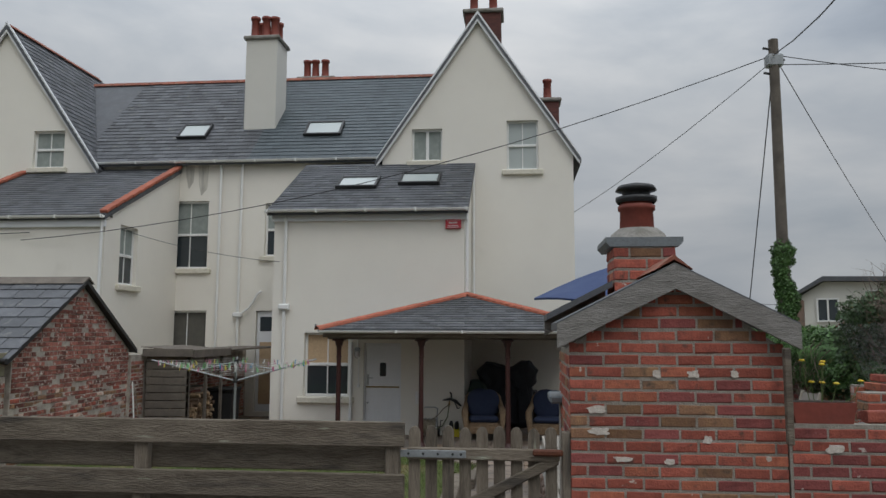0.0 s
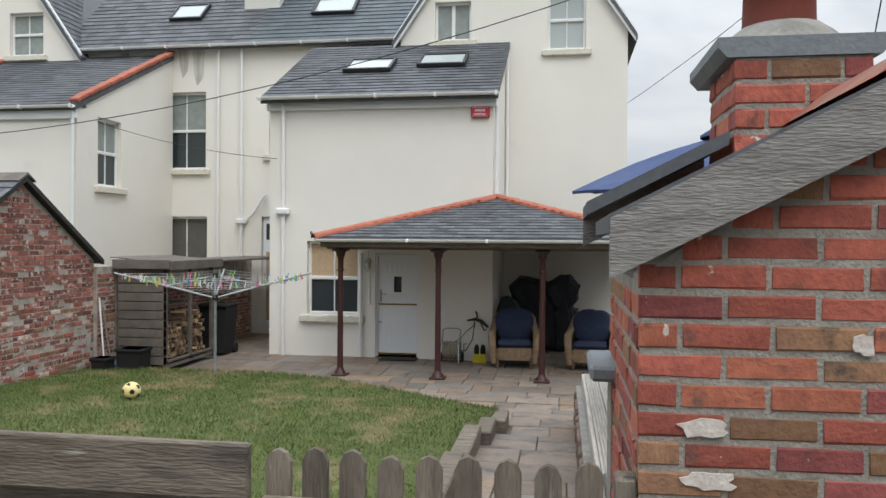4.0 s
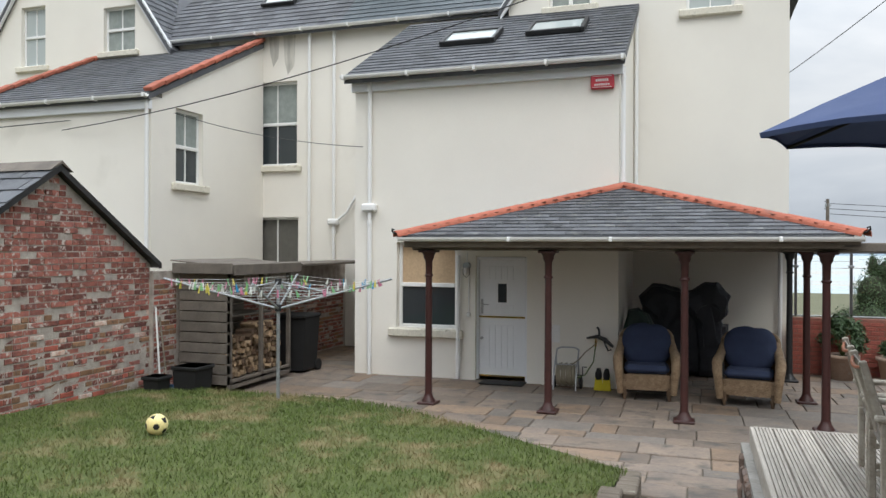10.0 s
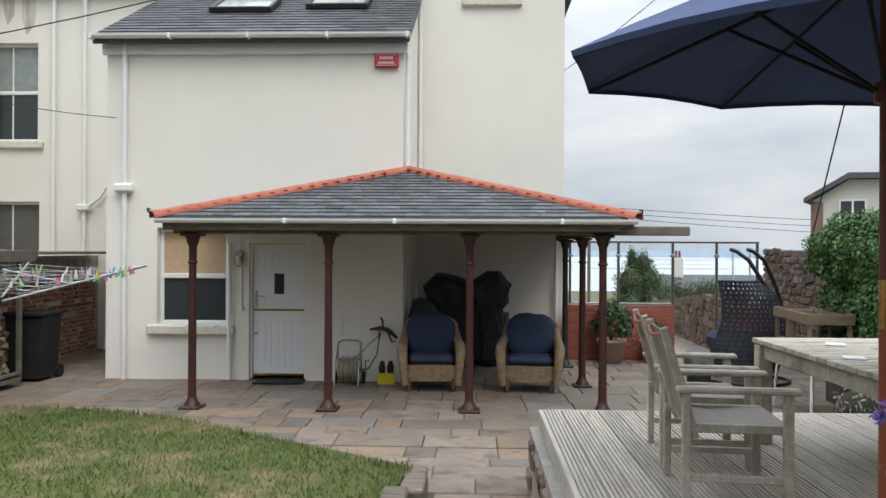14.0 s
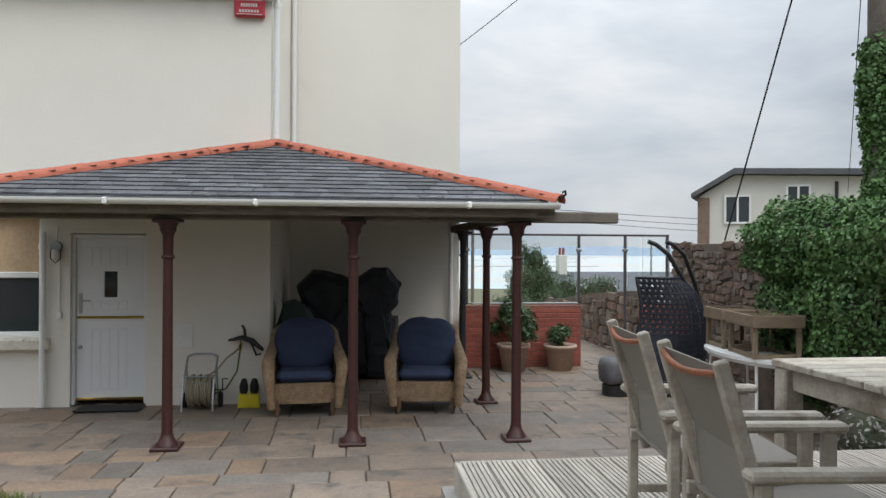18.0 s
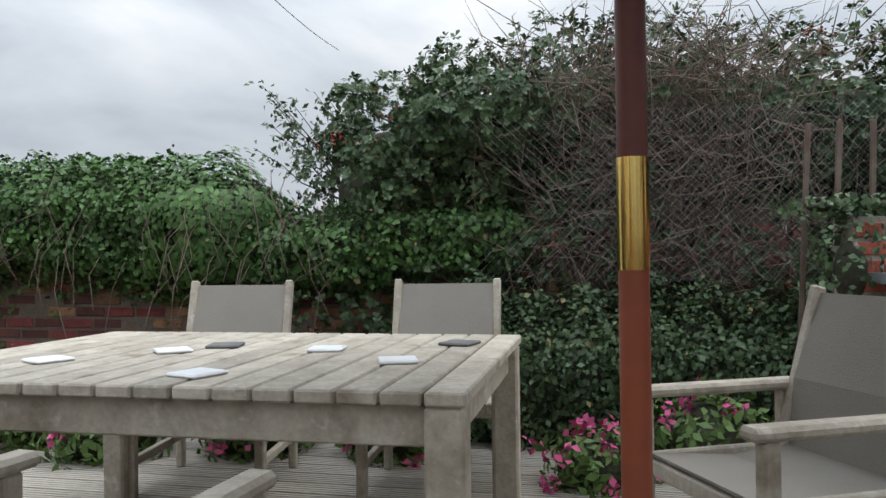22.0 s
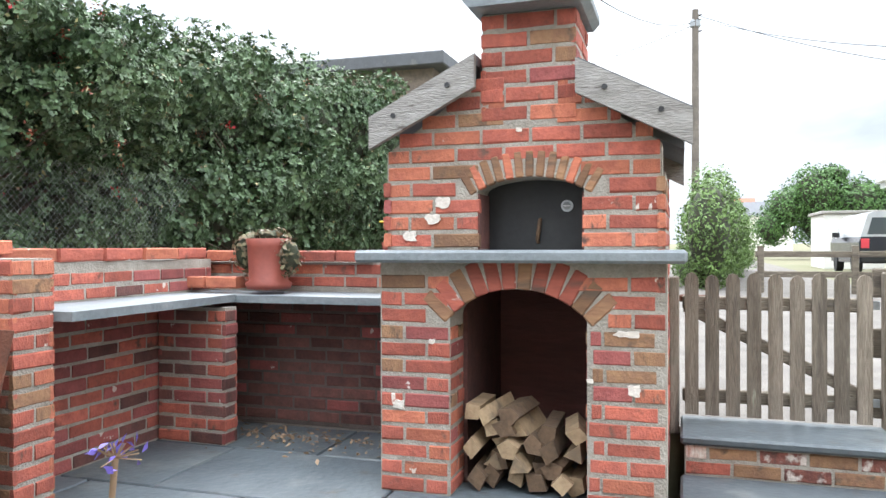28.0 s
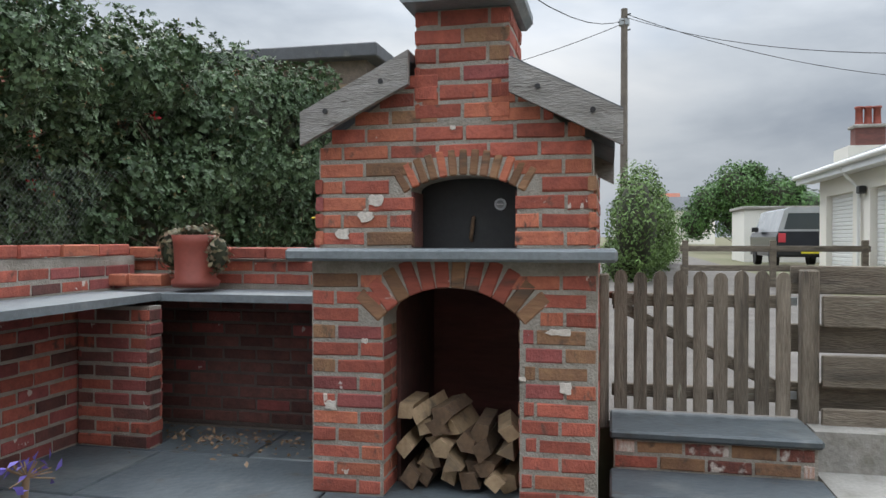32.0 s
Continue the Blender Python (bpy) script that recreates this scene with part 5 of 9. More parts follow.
gp = thing("gate_post", pose(0.755, 4.54, 0.84), "slim weathered gate post against the brickwork", "post")
part("post", MB().cbox(-0.03, 0.022, -0.03, 0.05, 0, 0.85, 0.006), FENCE_UP, gp)
# steps
st = setting("steps", MB().box(-0.24, 0.72, 4.62, 5.7, 0.2, 0.3), CONCRETE, "three grey slate-topped garden steps on brick risers", "steps")
for k, (y0, y1, z) in enumerate(((4.5, 4.98, 0.93), (4.95, 5.36, 0.735), (5.33, 5.75, 0.54))):
    part("tread", MB().cbox(-0.27, 0.72, y0, y1, z - 0.045, z, 0.012), SLATE_FLOOR, st, "grey slate tread")
    rr = part("riser", MB().box(-0.25, 0.70, y0 + 0.05, y1 - 0.04, 0.2, z - 0.048), MORTAR, st)
    bricks(rr, face_n(0.70, y1 - 0.04, z - 0.2), 0.94, 0.17, OLD, depth=0.02)
mb = MB().box(-1.6, -0.28, 4.58, 4.75, 0.3, 0.92).box(-0.6, -0.28, 4.75, 5.2, 0.3, 0.72)
mb.box(-7.0, -1.6, 4.58, 4.7, 0.3, 0.86)
setting("wall_low", mb, CONCRETE, "rough rendered low wall under the fence", "wall")

# ---- oven ----
OX0, OX1, OY0, OY1 = 0.77, 2.03, 4.5, 5.64
OC = 1.40
FL = 0.74
oven = thing("pizza_oven", pose(OC, 5.0, FL), "red brick garden pizza oven with a gabled top and chimney", "oven")


def op(name, mb_, material, label="", parent=None):
    mb_.v = [(x - OC, y - 5.0, z - FL) for x, y, z in mb_.v]
    return part(name, mb_, material, parent or oven, label)


OT = Matrix.Translation((-OC, -5.0, -FL))


gtop = lambda x: 2.19 + (1 - abs(x - OC) / 0.63) * 0.44
gtopf = lambda x: gtop(x) + 0.08


def arched(x0, x1, z0, top, xc, half, spring, rise):
    """The outline of a wall face with an arched opening at its foot."""
    arch = [(xc - half * math.cos(math.pi * k / 14), spring + rise * math.sin(math.pi * k / 14)) for k in range(15)]
    return [(x0, z0), (xc - half, z0), *arch, (xc + half, z0), (x1, z0), *top]


op("lower_front", MB().prism(arched(OX0, OX1, FL, [(OX1, 1.785), (OX0, 1.785)], 1.395, 0.302, 1.54, 0.13), OY1 - 0.22, OY1 - 0.01), MORTAR)
op("upper_front", MB().prism(arched(OX0 + 0.02, OX1 - 0.02, 1.841, [(OX1 - 0.02, gtopf(OX1 - 0.02)), (OC, gtopf(OC)), (OX0 + 0.02, gtopf(OX0 + 0.02))], 1.345, 0.235, 2.10, 0.06), OY1 - 0.24, OY1 - 0.05), MORTAR)
# added dark linings: the shade inside the wood store, put into the colour
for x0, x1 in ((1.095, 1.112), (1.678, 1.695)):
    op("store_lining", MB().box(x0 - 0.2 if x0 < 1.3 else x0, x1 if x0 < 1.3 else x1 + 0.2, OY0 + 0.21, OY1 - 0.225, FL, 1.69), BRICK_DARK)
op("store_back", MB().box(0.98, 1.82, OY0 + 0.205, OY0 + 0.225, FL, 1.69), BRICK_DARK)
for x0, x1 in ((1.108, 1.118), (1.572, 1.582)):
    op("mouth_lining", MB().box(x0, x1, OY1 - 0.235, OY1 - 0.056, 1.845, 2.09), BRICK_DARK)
mb = MB()
wall(mb, "y", OX0 + 0.01, OX1 - 0.01, 0.7, gtop, OY0 + 0.01, OY0 + 0.2, (), (OC,))
op("back_wall", mb, MORTAR)
for xa, xb in ((OX0 + 0.01, OX0 + 0.2), (OX1 - 0.2, OX1 - 0.01)):
    op("side_wall", wall(MB(), "x", OY0 + 0.2, OY1 - 0.24, 0.6, const(2.18), xa, xb), MORTAR)
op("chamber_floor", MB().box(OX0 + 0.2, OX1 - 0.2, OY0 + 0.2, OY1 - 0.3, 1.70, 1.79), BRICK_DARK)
random.seed(31)
lower_in = lambda x, z, w: not (abs((OX1 - x) - 1.395) < 0.302 + 0.09 and z + FL < 1.80 and ((z + FL < 1.52 and abs((OX1 - x) - 1.395) + 0.0 < 0.302 + w / 2 - 0.015) or (z + FL >= 1.5 and ((OX1 - x) - 1.395) ** 2 / 0.43 ** 2 + (z + FL - 1.5) ** 2 / 0.28 ** 2 < 1)))
bricks(oven, OT @ face_n(OX1, OY1 - 0.01, FL), OX1 - OX0, 1.06, RED, lower_in, depth=0.03)
upper_in = lambda x, z, w: z + 1.845 - 0.035 < min(gtopf(OX1 - x - w / 2), gtopf(OX1 - x + w / 2)) and not (abs((OX1 - 0.02 - x) - 1.345) < 0.235 + w / 2 - 0.035 and z + 1.845 < 2.12) and not (((OX1 - x) - 1.345) ** 2 / 0.34 ** 2 + (z + 1.845 - 2.06) ** 2 / 0.2 ** 2 < 1 and z > 0.2) and not (abs(OX1 - x - 1.35) < 0.12 and z > 0.55)
bricks(oven, OT @ face_n(OX1 - 0.02, OY1 - 0.05, 1.845), OX1 - OX0 - 0.04, 0.80, ((BRICK_ORANGE, 45), (BRICK, 50), (BRICK_BROWN, 8), (BRICK_WHITE, 1)), upper_in, depth=0.03)
splashes(oven, OT @ face_n(OX1 - 0.02, OY1 - 0.05, 1.865), [(0.27, 0.19, 0.075, 0.06), (0.225, 0.115, 0.085, 0.05), (0.115, 0.04, 0.07, 0.05), (0.62, 0.5, 0.03, 0.025)], 6)
splashes(oven, OT @ face_n(OX1, OY1 - 0.01, FL), [(0.09, 0.4, 0.07, 0.05), (0.25, 0.69, 0.035, 0.025), (1.13, 0.52, 0.06, 0.06), (1.1, 0.75, 0.12, 0.03), (0.95, 0.55, 0.03, 0.02)], 7)
# reveal bricks of the wood store
bricks(oven, OT @ face_e(1.093 - 0.0, OY1 - 0.22, FL), 0.21, 0.8, RED, depth=0.02)
bricks(oven, OT @ face_w(1.697, OY1 - 0.01, FL), 0.21, 0.8, RED, depth=0.02)
# voussoirs
for xc, half, spring, rise, n_, y, ln_ in ((1.395, 0.302, 1.54, 0.13, 12, OY1 - 0.01, 0.15), (1.345, 0.235, 2.10, 0.06, 13, OY1 - 0.05, 0.115)):
    R_ = (half ** 2 + rise ** 2) / (2 * rise)
    amax = math.asin(half / R_) + 0.08
    for i in range(n_):
        a = -amax + 2 * amax * (i + 0.5) / n_
        wv = 2 * amax * (R_ + ln_ / 2) / n_ - 0.012
        mm = OT @ pose(xc, y, spring + rise - R_, 0, math.degrees(a), 0)
        vm = MB().cbox(-wv / 2, wv / 2, -0.03, 0.006, R_, R_ + ln_, 0.006, mm)
        part("arch_brick", vm, random.choice((BRICK, BRICK, BRICK_ORANGE, BRICK_BROWN)) if xc > 1.38 else random.choice((BRICK_BROWN, BRICK_ORANGE, BRICK_BROWN)), oven)
back_in = lambda x, z, w: z + 0.78 - 0.01 < min(gtop(OX0 + x - w / 2), gtop(OX0 + x + w / 2))
bricks(oven, OT @ face_s(OX0, OY0 + 0.01, 0.78), OX1 - OX0, 1.95, REAR, back_in, depth=0.03, ch=0.0725, bl=0.213)
splashes(oven, OT @ face_s(OX0, OY0 + 0.01, 0.78), [(0.16, 1.05, 0.13, 0.05), (0.17, 0.92, 0.14, 0.045), (0.31, 0.76, 0.12, 0.03), (0.52, 1.26, 0.05, 0.05), (0.73, 1.26, 0.07, 0.05), (0.97, 1.26, 0.05, 0.05),
         (0.24, 0.30, 0.13, 0.055), (0.14, 0.02, 0.13, 0.05), (0.8, 0.88, 0.06, 0.05), (0.58, 0.75, 0.07, 0.04), (0.83, 0.45, 0.08, 0.055), (1.02, 0.12, 0.07, 0.05), (1.16, 0.03, 0.08, 0.05), (0.49, 0.27, 0.03, 0.02)], 3)
bricks(oven, OT @ face_w(OX0 + 0.01, OY1 - 0.03, 0.70), OY1 - OY0 - 0.06, 1.5, RED, depth=0.03)
bricks(oven, OT @ face_e(OX1 - 0.01, OY0 + 0.03, 0.70), OY1 - OY0 - 0.06, 1.5, RED, depth=0.03)
op("shelf_slab", MB().cbox(0.69, 2.12, 5.30, 5.73, 1.785, 1.84, 0.012), SLATE_SHELF, "grey slate shelf over the wood store")
op("oven_door", MB().cbox(1.09, 1.60, OY1 - 0.285, OY1 - 0.255, 1.80, 2.19, 0.01), DARK_IRON, "black steel oven door")
op("door_grip", MB().tube([(1.345, OY1 - 0.255, 1.875), (1.345, OY1 - 0.235, 1.885), (1.335, OY1 - 0.235, 1.97), (1.335, OY1 - 0.255, 1.98)], 0.009, 8), LOG_BARK, "dark wooden grip")
op("thermometer", MB().cyl((1.21, OY1 - 0.257, 2.04), (1.21, OY1 - 0.24, 2.04), 0.027, n=20), STEEL, "round dial thermometer")
op("thermometer_face", MB().cyl((1.21, OY1 - 0.24, 2.04), (1.21, OY1 - 0.237, 2.04), 0.018, n=16), SLATE_SHELF)
op("thermometer_needle", MB().box(1.195, 1.225, OY1 - 0.2368, OY1 - 0.235, 2.038, 2.042), WHITE_LETTER)
# roof, barge boards, chimney
for s in (-1, 1):
    xe = OC + s * 0.70
    xm = 1.35 + s * 0.222
    xf = OC + (0.66 if s > 0 else -0.73)
    zm = 2.785 - abs(xm - OC) / 0.70 * 0.355
    sl_ = MB()
    for ya, yb, xo, zo, xi, zi in ((4.43, 5.195, xe, 2.345, OC, 2.70), (5.195, 5.67, xf, 2.785 - abs(xf - OC) / 0.70 * 0.355, xm, zm)):
        slab_pts = [(xo, ya, zo), (xo, yb, zo), (xi, yb, zi), (xi, ya, zi)]
        slab(sl_, slab_pts if s > 0 else slab_pts[::-1], 0.045)
    op("roof_slope", sl_, SLATE, "dark felted roof slope")
    op("rear_barge_board", MB().prism([(xe, 2.335), (xe, 2.19), (OC, 2.545), (OC, 2.69)], 4.42, 4.45), BARGE_WOOD, "grey weathered barge board")
    xi = 1.35 + s * 0.217
    zi = 2.775 - (abs(xi - OC) / 0.70) * 0.355
    ze = 2.775 - (abs(xf - OC) / 0.70) * 0.355
    op("front_barge_board", MB().prism([(xf, ze), (xf, ze - 0.145), (xi, zi - 0.145), (xi, zi)], 5.66, 5.695), BARGE_WOOD, "grey weathered barge board")
    op("bolt", MB().cyl((xi + s * 0.12, 5.695, zi - 0.13), (xi + s * 0.12, 5.702, zi - 0.13), 0.012, n=8), DARK_IRON)
    op("bolt", MB().cyl((xf - s * 0.12, 5.695, ze), (xf - s * 0.12, 5.702, ze), 0.012, n=8), DARK_IRON)
op("ridge_tile", MB().prism([(OC - 0.11, 2.66), (OC, 2.75), (OC + 0.11, 2.66), (OC, 2.72)], 4.45, 5.19), RIDGE_OLD)
op("downpipe_stub", MB().cbox(1.99, 2.03, 4.40, 4.44, 1.65, 2.2, 0.006), FENCE_WOOD)
CX, CYc = 1.35, 5.387
op("chimney_core", MB().box(CX - 0.205, CX + 0.205, CYc - 0.205, CYc + 0.205, 2.40, 2.88), MORTAR)
for mm, L_ in ((face_n(CX + 0.215, CYc + 0.205, 2.4005), 0.43), (face_s(CX - 0.215, CYc - 0.205, 2.4005), 0.43), (face_w(CX - 0.205, CYc + 0.215, 2.4005), 0.43), (face_e(CX + 0.205, CYc - 0.215, 2.4005), 0.43)):
    bricks(oven, OT @ mm, L_, 0.49, RED, depth=0.02, ch=0.0805)
op("chimney_cap", MB().prism([(CX - 0.265, 2.948), (CX + 0.265, 2.948), (CX + 0.265, 2.915), (CX + 0.235, 2.882), (CX - 0.235, 2.882), (CX - 0.265, 2.915)], CYc - 0.215, CYc + 0.335), SLATE_SHELF, "grey stone chimney cap")
op("flaunching", MB().lathe([(0.22, 2.948), (0.19, 3.000), (0.14, 3.040)], 16, CX, CYc + 0.06), CONCRETE)
op("chimney_pot", MB().lathe([(0.125, 3.010), (0.12, 3.170), (0.135, 3.180), (0.135, 3.210), (0.12, 3.220), (0.115, 3.250)], 20, CX - 0.005, CYc + 0.065), RED_POT, "round clay chimney pot")
op("cowl", MB().lathe([(0.135, 3.230), (0.15, 3.250), (0.15, 3.275), (0.10, 3.280), (0.10, 3.320), (0.15, 3.325), (0.13, 3.360), (0.0, 3.390)], 20, CX - 0.005, CYc + 0.065), DARK_IRON, "black steel cowl")
# logs in the oven's store
random.seed(44)


def split_log(length, r):
    mb_ = MB()
    k = random.choice((3, 4, 5))
    ring = [(r * random.uniform(0.75, 1.1) * math.cos(2 * math.pi * i / k), r * random.uniform(0.75, 1.1) * math.sin(2 * math.pi * i / k)) for i in range(k)]
    vs = [(a, y, b_) for y in (0, length) for a, b_ in ring]
    mb_.add(vs, [tuple(range(k))[::-1], tuple(range(k, 2 * k)), *[(i, (i + 1) % k, k + (i + 1) % k, k + i) for i in range(k)]])
    return mb_


log_mats = (LOG_CUT, LOG_CUT, LOG_BARK)
log_meshes = [split_log(0.3, 0.054).mesh("log", log_mats[i % 3]) for i in range(9)]


def stack_logs(name, m, wid_, top_, label, n_rows, pitch=0.105):
    e_ = thing(name, m, label, "firewood")
    for r in range(n_rows):
        off = (r % 2) * pitch / 2
        k = int(wid_ / pitch)
        for i in range(k):
            x = -wid_ / 2 + pitch * (i + 0.5) + off
            if x > wid_ / 2 - 0.03 or r * pitch * 0.82 > top_(x) - 0.05:
                continue
            shared("log", random.choice(log_meshes), pose(x + random.uniform(-0.015, 0.015), random.uniform(-0.04, 0.04), 0.06 + r * pitch * 0.82 + random.uniform(-0.01, 0.01), random.uniform(-4, 4), random.uniform(0, 360), random.uniform(-8, 8)), e_)
    return e_


stack_logs("oven_firewood", pose(1.395, OY1 - 0.42, FL), 0.57, lambda x: 0.36 + 0.05 * math.sin(x * 9), "split firewood stacked inside the oven's arch", 7, 0.092)

# ---- terrace and barbecue walls ----
mb = MB().box(0.87, 4.6, 4.65, 7.75, 0.2, FL - 0.02)
terrace = setting("terrace", mb, JOINT, "raised slate-paved terrace", "terrace")
random.seed(51)
y = 4.66
while y < 7.7:
    d = random.choice((0.55, 0.7, 0.85))
    x = 0.88
    while x < 4.55:
        w = min(random.choice((0.6, 0.85, 1.1)), 4.58 - x)
        y1 = min(y + d, 7.74)
        shared("flagstone", MB().cbox(0, w - 0.012, 0, y1 - y - 0.012, -0.03, 0.0 + random.uniform(0, 0.003), 0.006).mesh("flagstone", SLATE_FLOOR), pose(x, y, FL), terrace)
        x += w
    y += d
mb = MB().box(2.03, 4.75, 4.5, 4.6, 0.2, 1.76)
lw = setting("wall_lane", mb, MORTAR, "red brick wall between the lane and the terrace", "wall")
random.seed(61)
bricks(lw, face_s(2.04, 4.5, 0.80), 2.7, 0.97, LANE, depth=0.03, limit=170, ch=0.0725, bl=0.213)
splashes(lw, face_s(2.04, 4.5, 0.80), [(0.24, 0.82, 0.11, 0.05), (0.74, 0.82, 0.09, 0.06), (0.48, 0.50, 0.09, 0.055), (0.38, 0.42, 0.05, 0.045), (0.0, 0.52, 0.05, 0.05), (0.78, 0.32, 0.12, 0.08), (0.62, 0.11, 0.07, 0.05), (-0.06, 0.11, 0.07, 0.05)], 5)
# shade below the worktop, painted as a dark face and mostly dark bricks
part("sooty_face", MB().box(2.05, 4.6, 4.602, 4.61, 0.74, 1.56), MORTAR_SHADE, lw)
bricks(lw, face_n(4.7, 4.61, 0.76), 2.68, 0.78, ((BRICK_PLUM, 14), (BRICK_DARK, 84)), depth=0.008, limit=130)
bricks(lw, face_n(4.7, 4.6, 1.6), 2.68, 0.16, ((BRICK, 60), (BRICK_ORANGE, 30)), depth=0.008, limit=40)
for x in np.arange(2.5, 4.7, 0.23):
    shared("coping_brick", brick_mesh(BRICK if random.random() < 0.7 else BRICK_ORANGE, 0.06), pose(x, 4.57, 1.762 + random.uniform(0, 0.004), 0, 0, random.uniform(-1, 1)) @ Matrix.Diagonal((0.218, 1.6, 1.1, 1)), lw)
tr = thing("flower_trough", pose(2.24, 4.585, 1.762), "maroon plant trough with a few yellow flowers", "planter")
part("trough", MB().prism([(-0.16, 0), (0.16, 0), (0.185, 0.12), (-0.185, 0.12)], -0.07, 0.07), RED_POT, tr)
part("soil", MB().box(-0.165, 0.165, -0.06, 0.06, 0.1, 0.123), SOIL, tr)
for k in range(7):
    x, y, h_ = random.uniform(-0.1, 0.24), random.uniform(-0.05, 0.05), random.uniform(0.22, 0.36)
    part("stem", MB().tube([(x * 0.6, y, 0.12), (x * 0.8, y, h_ * 0.6), (x, y * 1.5, h_)], 0.0025, 4), STEM, tr)
    part("flower", MB().lathe([(0, h_), (0.022, h_ + 0.004), (0.012, h_ + 0.014), (0, h_ + 0.012)], 8, x, y * 1.5), FLOWER_YELLOW, tr)


def pier(name, x0, x1, y0, y1, z0, z1, label, pal=RED):
    e_ = thing(name, pose((x0 + x1) / 2, (y0 + y1) / 2, z0), label, "brick pier")
    w, d, h = x1 - x0, y1 - y0, z1 - z0
    part("core", MB().box(-w / 2 + 0.01, w / 2 - 0.01, -d / 2 + 0.01, d / 2 - 0.01, 0, h - 0.01), MORTAR, e_)
    for mm, L_ in ((pose(-w / 2, -d / 2 + 0.01, 0), w), (pose(w / 2, d / 2 - 0.01, 0, 0, 0, 180), w), (pose(-w / 2 + 0.01, d / 2, 0, 0, 0, -90), d), (pose(w / 2 - 0.01, -d / 2, 0, 0, 0, 90), d)):
        bricks(e_, mm, L_, h, pal, depth=0.02)
    return e_


ORANGE = ((BRICK_ORANGE, 50), (BRICK, 40), (BRICK_BROWN, 14), (BRICK_WHITE, 3))
pier("brick_pier", 3.25, 3.6, 6.28, 6.5, FL, FL + 1.08, "orange brick pier of the barbecue wall", ORANGE)
pier("brick_pier", 3.5, 4.0, 7.09, 7.21, FL, FL + 1.09, "thin orange brick wall end beside the hose recess", ORANGE)
pier("brick_pier", 3.6, 4.0, 7.52, 7.64, FL, FL + 0.81, "short brick pier under the slate shelf", ORANGE)
# a quarter of its bricks are dark, to imitate shade below the shelves
pier("brick_pier", 3.14, 3.6, 5.07, 5.2, FL, FL + 0.785, "brick pier under two slate shelves, some bricks coloured for shade", ((BRICK, 45), (BRICK_PLUM, 30), (BRICK_DARK, 25)))
mb = MB().box(3.61, 3.9, 4.66, 7.08, 0.4, FL + 1.04)
mb.box(4.01, 4.3, 7.08, 7.85, 0.4, FL + 1.09)
ew = setting("wall_barbecue", mb, MORTAR, "stepped red brick wall of an unfinished barbecue", "wall")
bricks(ew, face_w(3.61, 7.09, FL), 0.6, 1.04, ((BRICK, 60), (BRICK_ORANGE, 24), (BRICK_WHITE, 4)), depth=0.03, limit=80)
bricks(ew, face_w(3.61, 6.28, FL), 1.62, 1.04, ((BRICK, 46), (BRICK_PLUM, 40), (BRICK_DARK, 10)), depth=0.03, limit=140)
bricks(ew, face_w(4.01, 7.85, FL), 0.76, 1.09, RED, depth=0.03, limit=80)
for k in range(8):
    y_ = 7.1 - k * 0.3
    shared("loose_brick", brick_mesh(BRICK if k % 3 else BRICK_ORANGE, 0.1), pose(3.6 + random.uniform(-0.01, 0.01), y_, FL + 1.045, 0, 0, -90 + random.uniform(-3, 3)) @ Matrix.Diagonal((0.29, 1, 1.05, 1)), ew)
for k in range(4):
    shared("loose_brick", brick_mesh(BRICK, 0.1), pose(3.63 + random.uniform(-0.01, 0.01), 7.08 - k * 0.185, FL + 1.125, 0, 0, -90 + random.uniform(-4, 4)) @ Matrix.Diagonal((0.178, 1, 0.95, 1)), ew)
shared("loose_brick", brick_mesh(BRICK_ORANGE, 0.1), pose(3.52, 6.45, FL + 1.085, 0, 0, -86) @ Matrix.Diagonal((0.21, 1.2, 1, 1)), ew)


def slate_shelf(pts, z, label):
    mb_ = MB().prism(pts, z, z + 0.042, "z")
    return tagged(mb_.ob("slate_shelf", SLATE_SHELF), label, "shelf")


slate_shelf([(3.47, 7.215), (4.0, 7.215), (4.0, 7.8), (3.5, 7.74)], FL + 0.815, "grey slate shelf holding stacked plates")
slate_shelf([(3.17, 5.055), (3.605, 5.055), (3.605, 6.275), (3.17, 6.275)], FL + 0.80, "grey slate worktop on brick piers")
slate_shelf([(2.04, 4.62), (3.605, 4.62), (3.605, 5.05), (2.04, 5.05)], FL + 0.795, "grey slate worktop along the back wall")

# ---- deck ----
DX0, DX1, DY0, DY1, DZ = 0.87, 4.45, 7.75, 11.72, 0.71
mb = MB().box(DX0 + 0.02, DX1, DY0, DY1 - 0.03, 0.0, DZ - 0.03)
deck = setting("deck", mb, SHIPLAP, "raised deck of weathered grooved boards", "deck")
bx = DX0
k = 0
while bx < DX1:
    mbd = MB()
    mbd.cbox(0, 0.134, 0, DY1 - DY0 + 0.02, -0.034, -0.013, 0.004)
    for gqq in range(5):
        xg = 0.003 + gqq * 0.0262
        mbd.box(xg, xg + 0.017, 0.002, DY1 - DY0 + 0.018, -0.014, 0.0)
    shared("deck_board", mbd.mesh("deck_board", DECK), pose(bx, DY0, DZ), deck)
    bx += 0.14
part("edge_board", MB().cbox(DX0 - 0.03, DX1, DY1 + 0.0, DY1 + 0.035, DZ - 0.16, DZ - 0.005, 0.006), DECK, deck)
part("edge_board", MB().cbox(DX0 - 0.035, DX0 - 0.002, 5.8, DY1 + 0.035, DZ - 0.16, DZ - 0.005, 0.006), DECK, deck)
mb = MB().box(DX0 - 0.1, DX0 + 0.02, 5.75, DY1 + 0.1, -0.1, DZ - 0.16)
